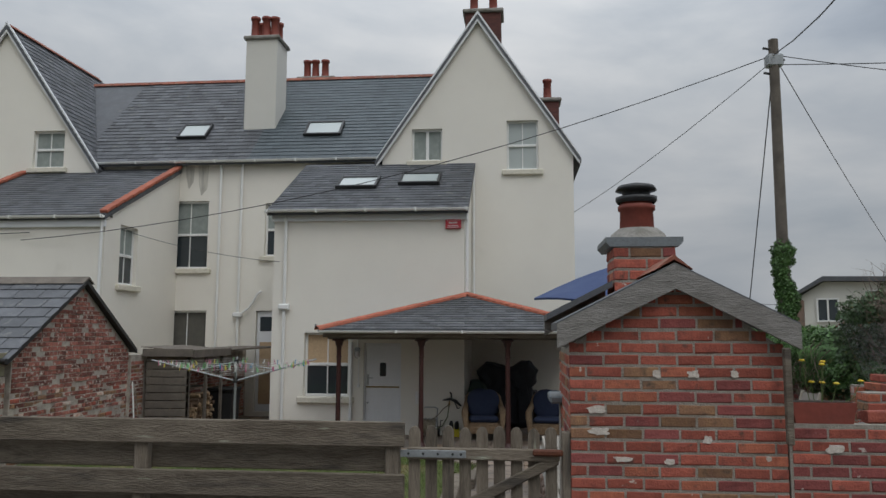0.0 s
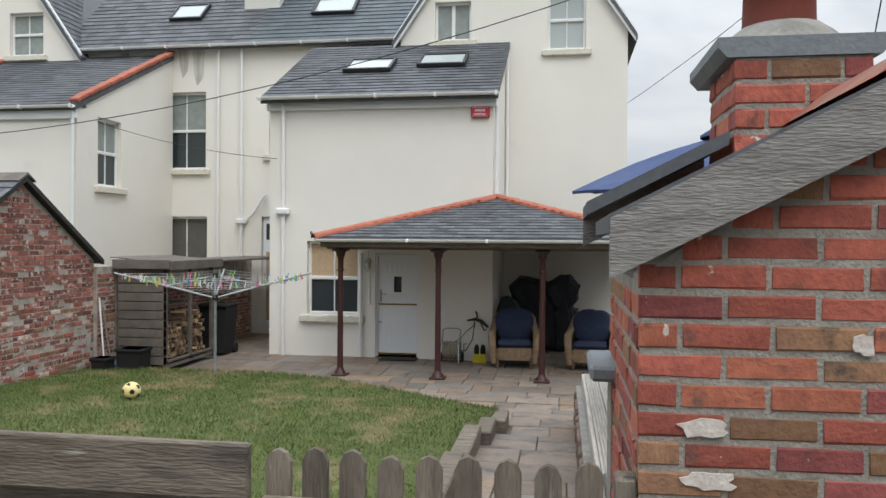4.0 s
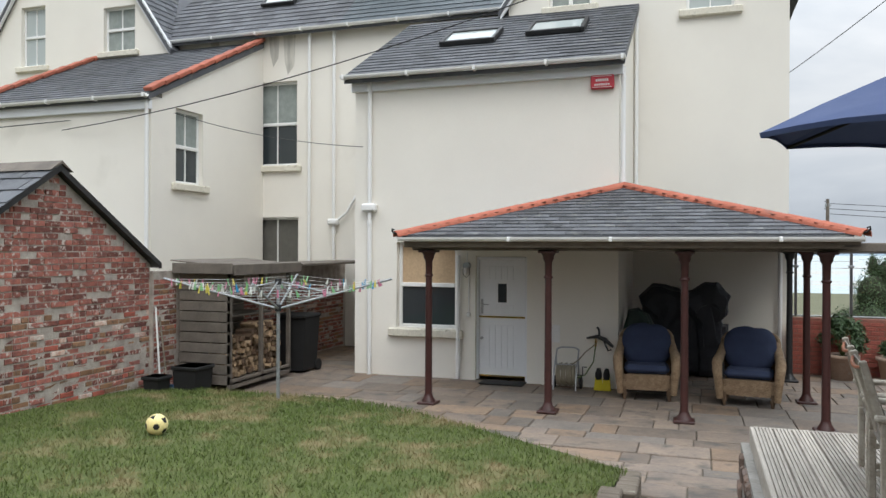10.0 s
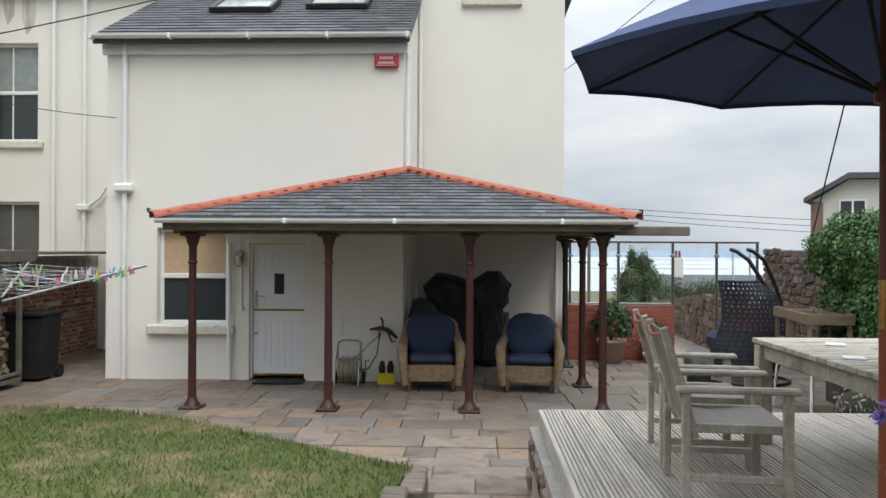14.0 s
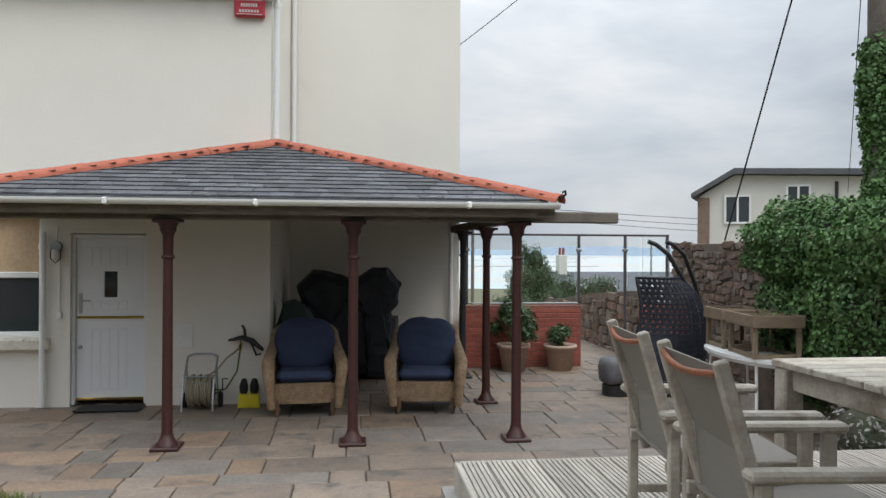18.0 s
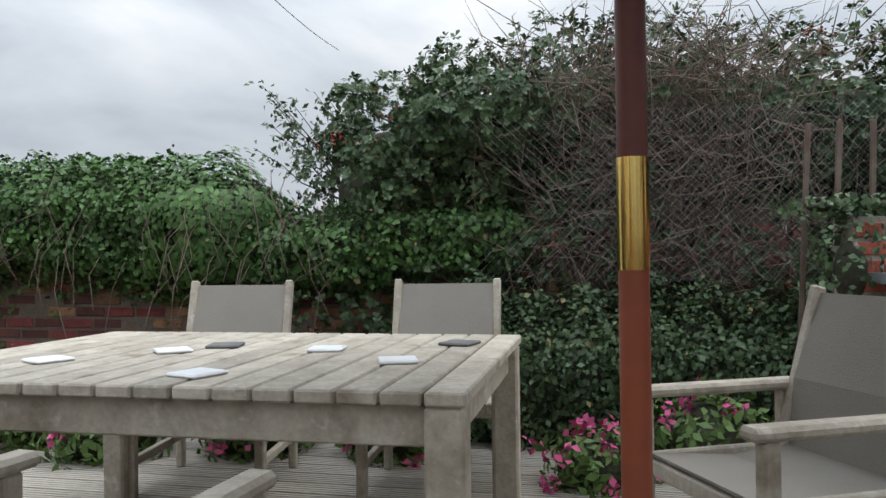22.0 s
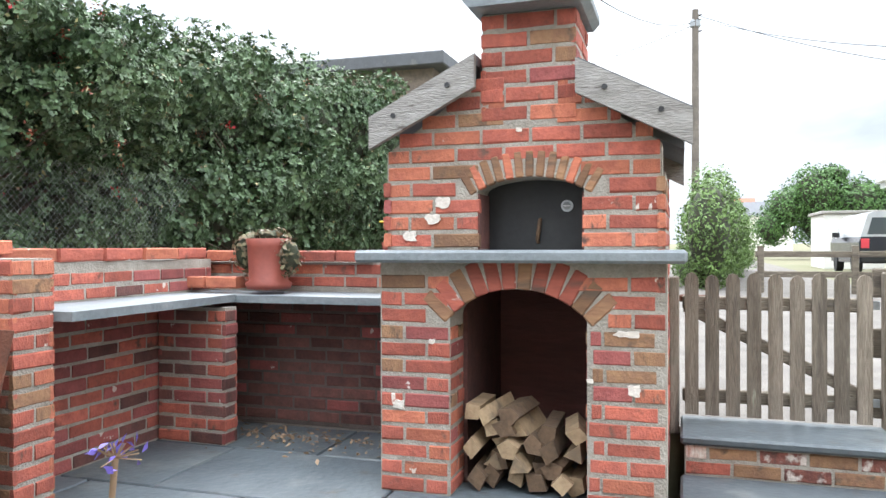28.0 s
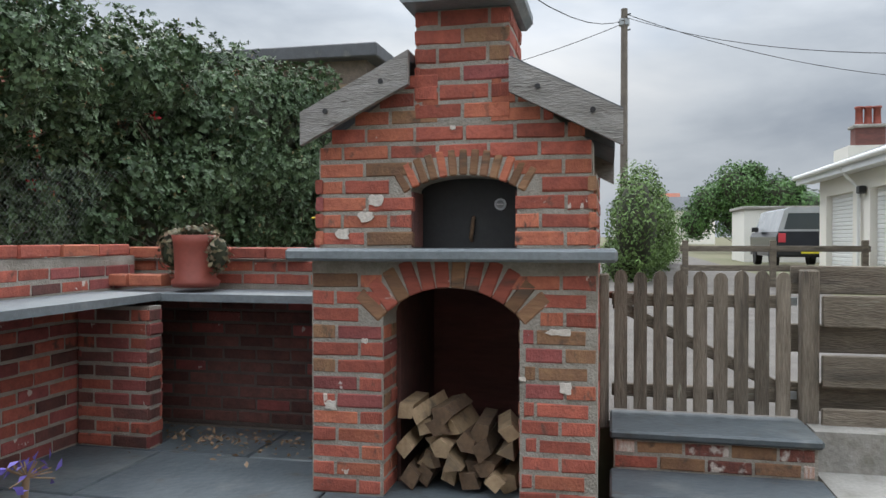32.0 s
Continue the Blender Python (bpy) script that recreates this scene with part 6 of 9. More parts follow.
mb.box(DX0 + 0.02, DX1, DY1 - 0.03, DY1 + 0.08, -0.1, DZ - 0.16)
rw = setting("wall_retaining", mb, CONCRETE, "rough stone retaining wall under the deck", "wall")
random.seed(71)
for i in range(90):
    y = random.uniform(5.8, DY1 + 0.05)
    z = random.uniform(path_z(y) + 0.03, DZ - 0.22)
    s_ = random.uniform(0.06, 0.13)
    shared("stone", MB().cbox(-0.03, 0.02, -s_, s_, -s_ * 0.55, s_ * 0.55, 0.02).mesh("stone", STONE_WALL), pose(DX0 - 0.1, y, z, random.uniform(-12, 12), 0, 0), rw)

# paving flags
random.seed(81)
y = 11.05
count = 0
while y < 19.85:
    d = random.choice((0.3, 0.45, 0.45, 0.6))
    x = -7.0 + random.uniform(-0.5, 0)
    while x < 6.5:
        w = random.choice((0.3, 0.45, 0.6, 0.75, 0.9))
        cx, cy = x + w / 2, y + d / 2
        ok = cy > (edge_y(cx) - 0.15 if cx < -0.1 else 11.0) and not (cx > DX0 + 0.2 and cy < DY1 - 0.2) and not (-5.2 < cx < -0.9 and cy > 17.2) and cx > -7.1
        if ok and cy < 19.9 and (cx < 6.4):
            shared("flag", MB().cbox(0, w - 0.010, 0, d - 0.010, -0.04, random.uniform(-0.004, 0.004), 0.008).mesh("flag", random.choice((PAVING, PAVING, PAVING_WARM, PAVING_GREY))), pose(x, y, path_z(cy), math.degrees(math.atan2(path_z(y + d) - path_z(y), d)), 0, 0), pavement)
            count += 1
        x += w
    y += d
y = 5.8
while y < 11.04:
    d = min(random.choice((0.45, 0.6, 0.3)), 11.05 - y)
    x = -0.4
    while x < 0.85:
        w = min(random.choice((0.45, 0.6, 0.75)), 0.87 - x)
        if w > 0.1 and d > 0.08:
            shared("flag", MB().cbox(0, w - 0.010, 0, d - 0.010, -0.04, random.uniform(-0.003, 0.004), 0.008).mesh("flag", random.choice((PAVING, PAVING, PAVING_WARM, PAVING_GREY))), pose(x, y, path_z(y), math.degrees(math.atan2(path_z(y + d) - path_z(y), d)), 0, 0), pavement)
        x += w
    y += d


# ---- foliage ----
def leaf_mesh(name, P, N, size, material, droop=0.3, seed=0, aspect=0.5):
    """Loose diamond leaves at the points P, roughly facing N."""
    g_ = np.random.default_rng(seed)
    n_ = len(P)
    N = N + g_.normal(0, 0.55, (n_, 3))
    N /= np.linalg.norm(N, axis=1, keepdims=True) + 1e-9
    T = g_.normal(0, 1, (n_, 3)) - np.array([0, 0, droop])
    T -= N * np.sum(T * N, 1, keepdims=True)
    T /= np.linalg.norm(T, axis=1, keepdims=True) + 1e-9
    B = np.cross(N, T)
    s_ = size * g_.uniform(0.65, 1.3, (n_, 1))
    V_ = np.empty((n_, 4, 3))
    V_[:, 0] = P
    V_[:, 1] = P + T * s_ * 0.5 + B * s_ * aspect * 0.5 + N * s_ * 0.06
    V_[:, 2] = P + T * s_ - N * s_ * 0.12
    V_[:, 3] = P + T * s_ * 0.5 - B * s_ * aspect * 0.5 + N * s_ * 0.06
    return tri_mesh(name, V_, 4, material)


def rosettes(P, N, k, tilt, seed):
    """k leaves round each point, spreading from its outward direction: points, leaf normals and leaf directions."""
    g_ = np.random.default_rng(seed)
    N = N + g_.normal(0, 0.35, N.shape)
    N /= np.linalg.norm(N, axis=1, keepdims=True) + 1e-9
    A = np.cross(N, g_.normal(0, 1, N.shape))
    A /= np.linalg.norm(A, axis=1, keepdims=True) + 1e-9
    B = np.cross(N, A)
    PP, NN, TT = [], [], []
    for i in range(k):
        a = 2 * math.pi * i / k + g_.uniform(-0.4, 0.4, (len(P), 1))
        R = A * np.cos(a) + B * np.sin(a)
        t_ = tilt * g_.uniform(0.3, 1.5, (len(P), 1))
        PP.append(P + N * g_.uniform(-0.012, 0.012, (len(P), 1)))
        NN.append(N - R * t_)
        TT.append(R + N * t_)
    return np.concatenate(PP), np.concatenate(NN), np.concatenate(TT)


def aimed_leaves(name, P, N, T, size, material, aspect, seed):
    """Loose blunt leaves at the points P along the directions T."""
    g_ = np.random.default_rng(seed)
    T = T / (np.linalg.norm(T, axis=1, keepdims=True) + 1e-9)
    N = N - T * np.sum(T * N, 1, keepdims=True)
    N /= np.linalg.norm(N, axis=1, keepdims=True) + 1e-9
    B = np.cross(N, T)
    s_ = size * g_.uniform(0.65, 1.25, (len(P), 1))
    V_ = np.empty((len(P), 4, 3))
    V_[:, 0] = P
    V_[:, 1] = P + T * s_ * 0.66 + B * s_ * aspect * 0.5 + N * s_ * 0.07
    V_[:, 2] = P + T * s_ - N * s_ * 0.06
    V_[:, 3] = P + T * s_ * 0.66 - B * s_ * aspect * 0.5 + N * s_ * 0.07
    return tri_mesh(name, V_, 4, material)


def blob_points(blobs, per, seed, shell=0.28):
    """Points and outward directions on lumpy ellipsoids (cx, cy, cz, rx, ry, rz)."""
    g_ = np.random.default_rng(seed)
    PP, NN = [], []
    for cx, cy, cz, rx, ry, rz in blobs:
        k = max(10, int(per * (rx * ry + ry * rz + rx * rz) * 4.19))
        d = g_.normal(0, 1, (k, 3))
        d /= np.linalg.norm(d, axis=1, keepdims=True)
        lump = 1 + 0.13 * np.sin(d[:, 0] * 7 + cx * 3) * np.sin(d[:, 1] * 6 + cy * 2) + 0.1 * np.sin(d[:, 2] * 9 + cx)
        r = lump[:, None] * (1 - shell * g_.uniform(0, 1, (k, 1)) ** 1.5)
        PP.append(np.array([cx, cy, cz]) + d * r * np.array([rx, ry, rz]))
        NN.append(d)
    return np.concatenate(PP), np.concatenate(NN)


# solid lumps that fill a bush behind its leaves
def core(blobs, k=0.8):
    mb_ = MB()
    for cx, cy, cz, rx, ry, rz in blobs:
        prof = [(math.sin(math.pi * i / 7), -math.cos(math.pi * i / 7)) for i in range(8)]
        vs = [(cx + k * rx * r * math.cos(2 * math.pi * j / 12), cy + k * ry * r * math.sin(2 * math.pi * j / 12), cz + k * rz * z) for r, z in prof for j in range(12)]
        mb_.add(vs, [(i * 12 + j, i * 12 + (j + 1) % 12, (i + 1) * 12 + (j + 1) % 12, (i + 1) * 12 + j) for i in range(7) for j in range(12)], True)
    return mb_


def branches(base, tips, r0, r1=0.004, n_=5, wob=0.12):
    mb_ = MB()
    b_ = Vector(base)
    for t in tips:
        t = Vector(t)
        pts_ = [b_.lerp(t, i / n_) + Vector((random.uniform(-wob, wob), random.uniform(-wob, wob), random.uniform(-wob, wob) * 0.5)) * (1 if 0 < i < n_ else 0) for i in range(n_ + 1)]
        mb_.tube(pts_, [r0 + (r1 - r0) * i / n_ for i in range(n_ + 1)], 5)
    return mb_


def bush(name, loc, blobs, per, size, material, label, category="bush", seed=1, tips=None, flowers=None, fl_n=0, trunk=True, aspect=0.5, fl_size=0.06, rosette=0, hang=0.0, berries=0, core_k=0.76):
    """A bush: stems, leaves over lumpy masses, some pale tips and flowers. Blobs are in world metres."""
    e_ = thing(name, pose(*loc), label, category)
    L_ = np.array(loc)
    P, N = blob_points(blobs, per, seed)
    keep_ = P[:, 2] > loc[2] + 0.02
    P, N = P[keep_], N[keep_]
    if rosette:
        k = np.random.default_rng(seed + 1).choice(len(P), len(P) // rosette, False)
        lm_ = aimed_leaves("leaves", *rosettes(P[k] - L_, N[k], rosette, 0.55, seed), size, material, aspect, seed)
    else:
        lm_ = leaf_mesh("leaves", P - L_, N, size, material, droop=0.3 + hang, seed=seed, aspect=aspect)
    lf = new("leaves", lm_)
    lf.parent = e_
    tagged(lf, kind="stuff")
    # added dark fillers that stand in for the shade deep in the bush
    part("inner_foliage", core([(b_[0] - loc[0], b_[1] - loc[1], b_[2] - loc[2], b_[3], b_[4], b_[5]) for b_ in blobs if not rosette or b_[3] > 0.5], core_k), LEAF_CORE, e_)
    if trunk:
        part("stem", branches((0, 0, 0), [(b_[0] - loc[0], b_[1] - loc[1], b_[2] - loc[2]) for b_ in blobs], 0.035), BARK, e_)
    g_ = np.random.default_rng(seed + 9)
    if tips:
        k = g_.choice(len(P), min(tips, len(P)), False)
        o_ = new("young_leaves", leaf_mesh("young_leaves", P[k] - L_ + N[k] * 0.03, N[k], size * 0.9, LEAF_TIP, seed=seed + 2, aspect=aspect))
        o_.parent = e_
        tagged(o_, kind="stuff")
    for word, count, material_, grains, spread in (("flowers", fl_n, flowers, 14, 0.022), ("berries", berries, BERRY, 16, 0.03)):
        if count:
            near = np.nonzero((N[:, 0] < 0.1) & (N[:, 2] > -0.3))[0]
            k = np.repeat(g_.choice(near, min(count, len(near)), False), grains)
            q = P[k] - L_ + N[k] * 0.05 + g_.normal(0, spread, (len(k), 3))
            o_ = new(word, leaf_mesh(word, q, g_.normal(0, 1, q.shape), fl_size if word == "flowers" else 0.022, material_, seed=seed + 5, aspect=0.75))
            o_.parent = e_
            tagged(o_, kind="stuff")
    return e_


random.seed(101)
# east boundary wall
mb = MB().box(4.97, 5.2, 7.7, 15.9, -0.2, 1.95)
ewall = setting("wall_garden_east", mb, STONE_REST, "old brown brick garden wall under ivy", "wall")
bricks(ewall, face_w(4.97, 13.2, 0.7), 5.4, 1.2, ((BRICK_BROWN, 34), (BRICK_PLUM, 34), (BRICK_DARK, 30)), depth=0.03, limit=300, rough=0.008, skew=0.003)
def rubble(parent, m, length, top, seed, course=0.125):
    """Roughly coursed stones on a wall face; x runs along m's x axis, top(x) gives the height."""
    g_ = random.Random(seed)
    z = 0.0
    while z < 2.4:
        h = course * g_.uniform(0.7, 1.3)
        x = -g_.uniform(0, 0.15)
        while x < length:
            w = g_.choice((g_.uniform(0.08, 0.2), g_.uniform(0.15, 0.4)))
            if z + h < top(x + w / 2) + 0.03:
                a, b_ = max(0.04, w / 2 - 0.008), max(0.03, h / 2 - 0.007)
                c_ = min(a, b_)
                ring = [(-a, -b_ + c_ * g_.uniform(0, 0.6)), (-a + c_ * g_.uniform(0, 0.7), -b_), (a - c_ * g_.uniform(0, 0.7), -b_), (a, -b_ + c_ * g_.uniform(0, 0.6)), (a, b_ - c_ * g_.uniform(0, 0.6)), (a - c_ * g_.uniform(0, 0.7), b_), (-a + c_ * g_.uniform(0, 0.7), b_), (-a, b_ - c_ * g_.uniform(0, 0.6))]
                k = 0.8
                vs = [(p, 0.02, q) for p, q in ring] + [(p, -0.012, q) for p, q in ring] + [(p * k, -0.03 - g_.uniform(0, 0.012), q * k) for p, q in ring]
                fs = [(i + 8 * l, (i + 1) % 8 + 8 * l, (i + 1) % 8 + 8 * l + 8, i + 8 * l + 8) for l in (0, 1) for i in range(8)] + [tuple(range(16, 24))]
                mb_ = MB()
                mb_.add(vs, fs)
                shared("stone", mb_.mesh("stone", g_.choice((STONE_WALL, STONE_WALL, STONE_PALE))), m @ pose(x + w / 2, g_.uniform(-0.012, 0.016), z + h / 2 + g_.uniform(-0.025, 0.025), 0, g_.uniform(-13, 13), 0), parent)
            x += w
        z += h


mb = MB().box(5.75, 6.05, 15.5, 20.0, -0.4, 1.98)
mb.box(5.2, 5.75, 15.5, 15.7, -0.2, 1.95)
swall = setting("wall_stone", mb, STONE_REST, "brown rubble stone wall", "wall")
rubble(swall, pose(5.75, 20.0, 0.0, 0, 0, -90), 3.9, lambda x: 2.0 + 0.04 * math.sin(x * 3), 31)
# ivy on the wall
g = np.random.default_rng(7)
iv_blobs = [(5.02, y, 1.9 + 0.06 * math.sin(y * 2.1), 0.45 + 0.08 * math.sin(y * 3), 0.5, 0.45 + 0.05 * math.cos(y * 1.7)) for y in np.arange(11.3, 15.7, 0.4)]
iv_blobs += [(4.95, y, 1.15 + 0.1 * math.sin(y * 5), 0.38, 0.45, 0.75) for y in np.arange(13.9, 15.5, 0.4)]
iv_blobs += [(5.0, y, 1.75 + 0.05 * math.sin(y * 4), 0.33, 0.4, 0.28) for y in np.arange(9.6, 11.4, 0.4)]
iv_blobs += [(5.35, y, 1.3, 0.4, 0.45, 0.8) for y in np.arange(12.4, 15.3, 0.5)]
bush("ivy_hedge", (5.05, 14.0, 0.0), iv_blobs, 2900, 0.042, LEAF_IVY, "dense green ivy hanging over the garden wall", "ivy", 3, tips=900, trunk=False, aspect=0.75, hang=0.5)
tw = thing("bare_ivy_stems", pose(4.6, 12.6, 1.5), "tangle of bare brown stems hanging from the ivy", "stems")
mb = MB()
for i in range(70):
    y = random.uniform(-2.3, 0.6)
    z = random.uniform(0.1, 0.75)
    L_ = random.uniform(0.25, 0.6)
    d = random.uniform(-0.3, 0.3)
    mb.tube([(random.uniform(-0.05, 0.1), y, z), (-0.12 + random.uniform(-0.05, 0.05), y + d * 0.5, z - L_ * 0.4), (-0.1, y + d, z - L_)], 0.0028, 3)
tagged(part("stem", mb, TWIG, tw), kind="stuff")
# large berry bushes along the east side
bb = []
random.seed(12)
for y in np.arange(3.6, 10.7, 0.55):
    top = lin(y, [(3.6, 3.8), (5.3, 3.6), (6.3, 3.2), (6.8, 2.95), (7.9, 3.0), (8.5, 3.15), (9.4, 3.1), (10.0, 2.85), (10.7, 2.6)])
    bb.append((5.5 + random.uniform(-0.1, 0.15), y, top - 0.75, 0.75, 0.62, 0.78))
    bb.append((5.45, y + 0.2, top - 1.55, 0.7, 0.6, 0.75))
for i in range(70):
    y = random.choice((random.uniform(3.6, 7.4), random.uniform(3.6, 7.4), random.uniform(9.4, 10.5)))
    top = lin(y, [(3.6, 3.8), (5.3, 3.6), (6.3, 3.2), (6.8, 2.95), (7.9, 3.0), (8.5, 3.15), (9.4, 3.1), (10.0, 2.85), (10.8, 2.5)])
    r_ = random.uniform(0.16, 0.3)
    bb.append((random.uniform(4.7, 5.3), y, random.uniform(1.7, top - 0.1), r_, r_, r_ * 0.85))
for i in range(34):
    y = random.uniform(4.4, 7.3)
    top = lin(y, [(3.6, 3.8), (5.3, 3.6), (6.3, 3.2), (6.8, 2.95), (7.9, 3.0)])
    r_ = random.uniform(0.2, 0.34)
    bb.append((random.uniform(4.3, 4.75), y, random.uniform(2.45, top - 0.2), r_, r_, r_ * 0.8))
bush("berry_bush", (5.5, 7.2, 0.6), bb, 1900, 0.042, LEAF_DARK, "large dark evergreen bush with red flower clusters", "bush", 5, tips=6000, flowers=FLOWER_RED, fl_n=30, fl_size=0.03, rosette=8, aspect=0.55, berries=170, core_k=0.66)
bb = []
for y in np.arange(-6.5, 3.6, 0.75):
    top = lin(y, [(-6.5, 4.35), (-2, 4.5), (1, 4.3), (3.6, 3.85)])
    bb.append((5.9 + random.uniform(-0.15, 0.15), y, top - 0.95, 1.0, 0.85, 0.98))
    bb.append((5.85, y + 0.3, top - 2.0, 1.0, 0.85, 1.0))
for i in range(60):
    y = random.uniform(-4.0, 4.6)
    top = lin(y, [(-6.5, 4.35), (-2, 4.5), (1, 4.3), (3.6, 3.85), (4.6, 3.75)])
    r_ = random.uniform(0.25, 0.45)
    bb.append((random.uniform(4.9, 5.5), y, random.uniform(2.0, top - 0.15), r_, r_, r_ * 0.85))
bush("lane_hedge", (5.9, -1.5, 0.84), bb, 900, 0.055, LEAF_DARK, "tall glossy evergreen hedge beside the lane", "hedge", 6, tips=4000, flowers=FLOWER_RED, fl_n=16, fl_size=0.04, rosette=8, aspect=0.55, berries=40, core_k=0.7)
spray = thing("straggling_branches", pose(5.35, 10.5, 2.0), "thin leafy branches sticking out of the bush", "branches")
tips_ = [(random.uniform(-0.2, 0.2), random.uniform(0.0, 0.75), random.uniform(0.4, 0.95)) for _ in range(16)]
tagged(part("branch", branches((0, -0.3, -0.2), tips_, 0.008, 0.002, 5, 0.05), BARK, spray), kind="stuff")
ga = np.random.default_rng(31)
tp_ = np.array(tips_)[ga.integers(0, 16, 420)] * ga.uniform(0.55, 1.02, (420, 1)) + ga.normal(0, 0.035, (420, 3))
o_ = new("leaves", leaf_mesh("leaves", tp_, ga.normal(0, 1, (420, 3)), 0.05, LEAF_DARK, seed=5))
o_.parent = spray
tagged(o_, kind="stuff")
# low ivy hedge behind the seat
bb = [(4.62, y, 1.0 + 0.05 * math.sin(y * 6), 0.3, 0.3, 0.52) for y in np.arange(7.85, 9.8, 0.28)]
bush("low_hedge", (4.62, 8.8, DZ), bb, 3600, 0.035, LEAF_DARK, "clipped low green hedge beside the deck", "hedge", 8, tips=700, trunk=False, aspect=0.75)
bb = [(4.15, y, 1.88, 0.2, 0.22, 0.05) for y in np.arange(7.3, 8.0, 0.2)] + [(4.05, 7.85, 1.6, 0.16, 0.16, 0.3)]
bush("wall_top_creeper", (4.15, 7.6, 1.5), bb, 800, 0.034, LEAF_DARK, "straggling green creeper on the wall top", "creeper", 9, trunk=False, aspect=0.8, core_k=0.45)
# dead thicket
random.seed(13)
dt = thing("dead_thicket", pose(4.75, 8.6, 0.8), "grey leafless thicket of thin twigs", "dead shrub")
mb = MB()
for i in range(1500):
    u_ = random.random()
    a = Vector((random.uniform(-0.1, 0.3), random.gauss(-0.05, 0.42), 0.6 + 1.4 * u_))
    d = Vector((random.uniform(-0.3, 0.15), random.uniform(-0.4, 0.4), random.uniform(-0.12, 0.42)))
    mid = a + d * 0.5 + Vector((random.uniform(-0.06, 0.06), random.uniform(-0.1, 0.1), random.uniform(-0.05, 0.12)))
    mb.tube([a, mid, a + d], [0.004, 0.003, 0.001], 3)
tagged(part("twig", mb, TWIG, dt), kind="stuff")
for y in (-0.5, 0.1, 0.5):
    part("stem", branches((0.2, y, -0.1), [(0.2 + random.uniform(-0.2, 0.2), y + random.uniform(-0.4, 0.4), 1.8) for _ in range(4)], 0.02), BARK, dt)
# wire netting and stakes
net = thing("wire_netting", pose(4.42, 6.6, 1.55), "sagging chicken wire netting on stakes", "netting")
mb = MB()
for s_ in (-1, 1):
    for i in range(-20, 150):
        y0 = -2.9 + i * 0.045
        a = (y0, 0.0) if s_ > 0 else (y0 + 0.85, 0.0)
        lo, hi = (0.0, 0.85)
        ya, yb = a[0], a[0] + s_ * 0.85
        if min(ya, yb) < -2.9 or max(ya, yb) > 3.0:
            continue
        mb.tube([(0, ya, lo), (0.01, (ya + yb) / 2, (lo + hi) / 2), (0, yb, hi)], 0.0007, 3)
tagged(part("wire", mb, GALV, net), kind="stuff")
for y, h_, w_ in ((0.93, 0.93, 0.022), (0.89, 0.68, 0.012), (1.07, 0.71, 0.012), (1.22, 0.70, 0.012), (1.36, 0.67, 0.012)):
    part("stake", MB().cbox(-0.04 - w_, -0.04 + w_, y - w_, y + w_, -0.7, h_, 0.004, pose(0, 0, 0, random.uniform(-3, 3))), BARGE_WOOD if w_ > 0.02 else TWIG, net)

# ---- deck furniture ----
table = thing("garden_table", pose(2.77, 10.0, DZ, 0, 0, 1.0), "silvered slatted hardwood garden table", "table")
TW, TL, TH = 1.22, 1.70, 0.68
for i in range(17):
    y = -TL / 2 + i * TL / 17
    part("slat", MB().cbox(-TW / 2, TW / 2, y + 0.004, y + TL / 17 - 0.004, TH - 0.032, TH, 0.005), TEAK, table)
for sx_ in (-1, 1):
    for sy_ in (-1, 1):
        x, y = sx_ * (TW / 2 - 0.055), sy_ * (TL / 2 - 0.055)
        part("leg", MB().cbox(x - 0.045, x + 0.045, y - 0.045, y + 0.045, 0, TH - 0.034, 0.008), TEAK, table)
    part("apron", MB().cbox(sx_ * (TW / 2 - 0.055) - 0.014, sx_ * (TW / 2 - 0.055) + 0.014, -TL / 2 + 0.1, TL / 2 - 0.1, TH - 0.13, TH - 0.034, 0.005), TEAK, table)
for sy_ in (-1, 1):
    part("apron", MB().cbox(-TW / 2 + 0.1, TW / 2 - 0.1, sy_ * (TL / 2 - 0.055) - 0.014, sy_ * (TL / 2 - 0.055) + 0.014, TH - 0.13, TH - 0.034, 0.005), TEAK, table)
for x, y, r_, mt in ((2.62, 9.42, 20, WHITE_PAINT), (2.32, 9.86, 70, WHITE_PAINT), (2.85, 9.72, 10, WHITE_PAINT), (3.05, 9.33, -15, PEBBLE), (2.75, 10.2, 40, WHITE_PAINT), (2.5, 10.45, 65, WHITE_PAINT), (2.9, 10.1, 15, PEBBLE)):
    c_ = thing("coaster", pose(x, y, DZ + TH, 0, 0, r_), "square pale coaster on the garden table", "coaster", "coasters on the table")
    part("tile", MB().cbox(-0.055, 0.055, -0.055, 0.055, 0.001, 0.011, 0.004), mt, c_)


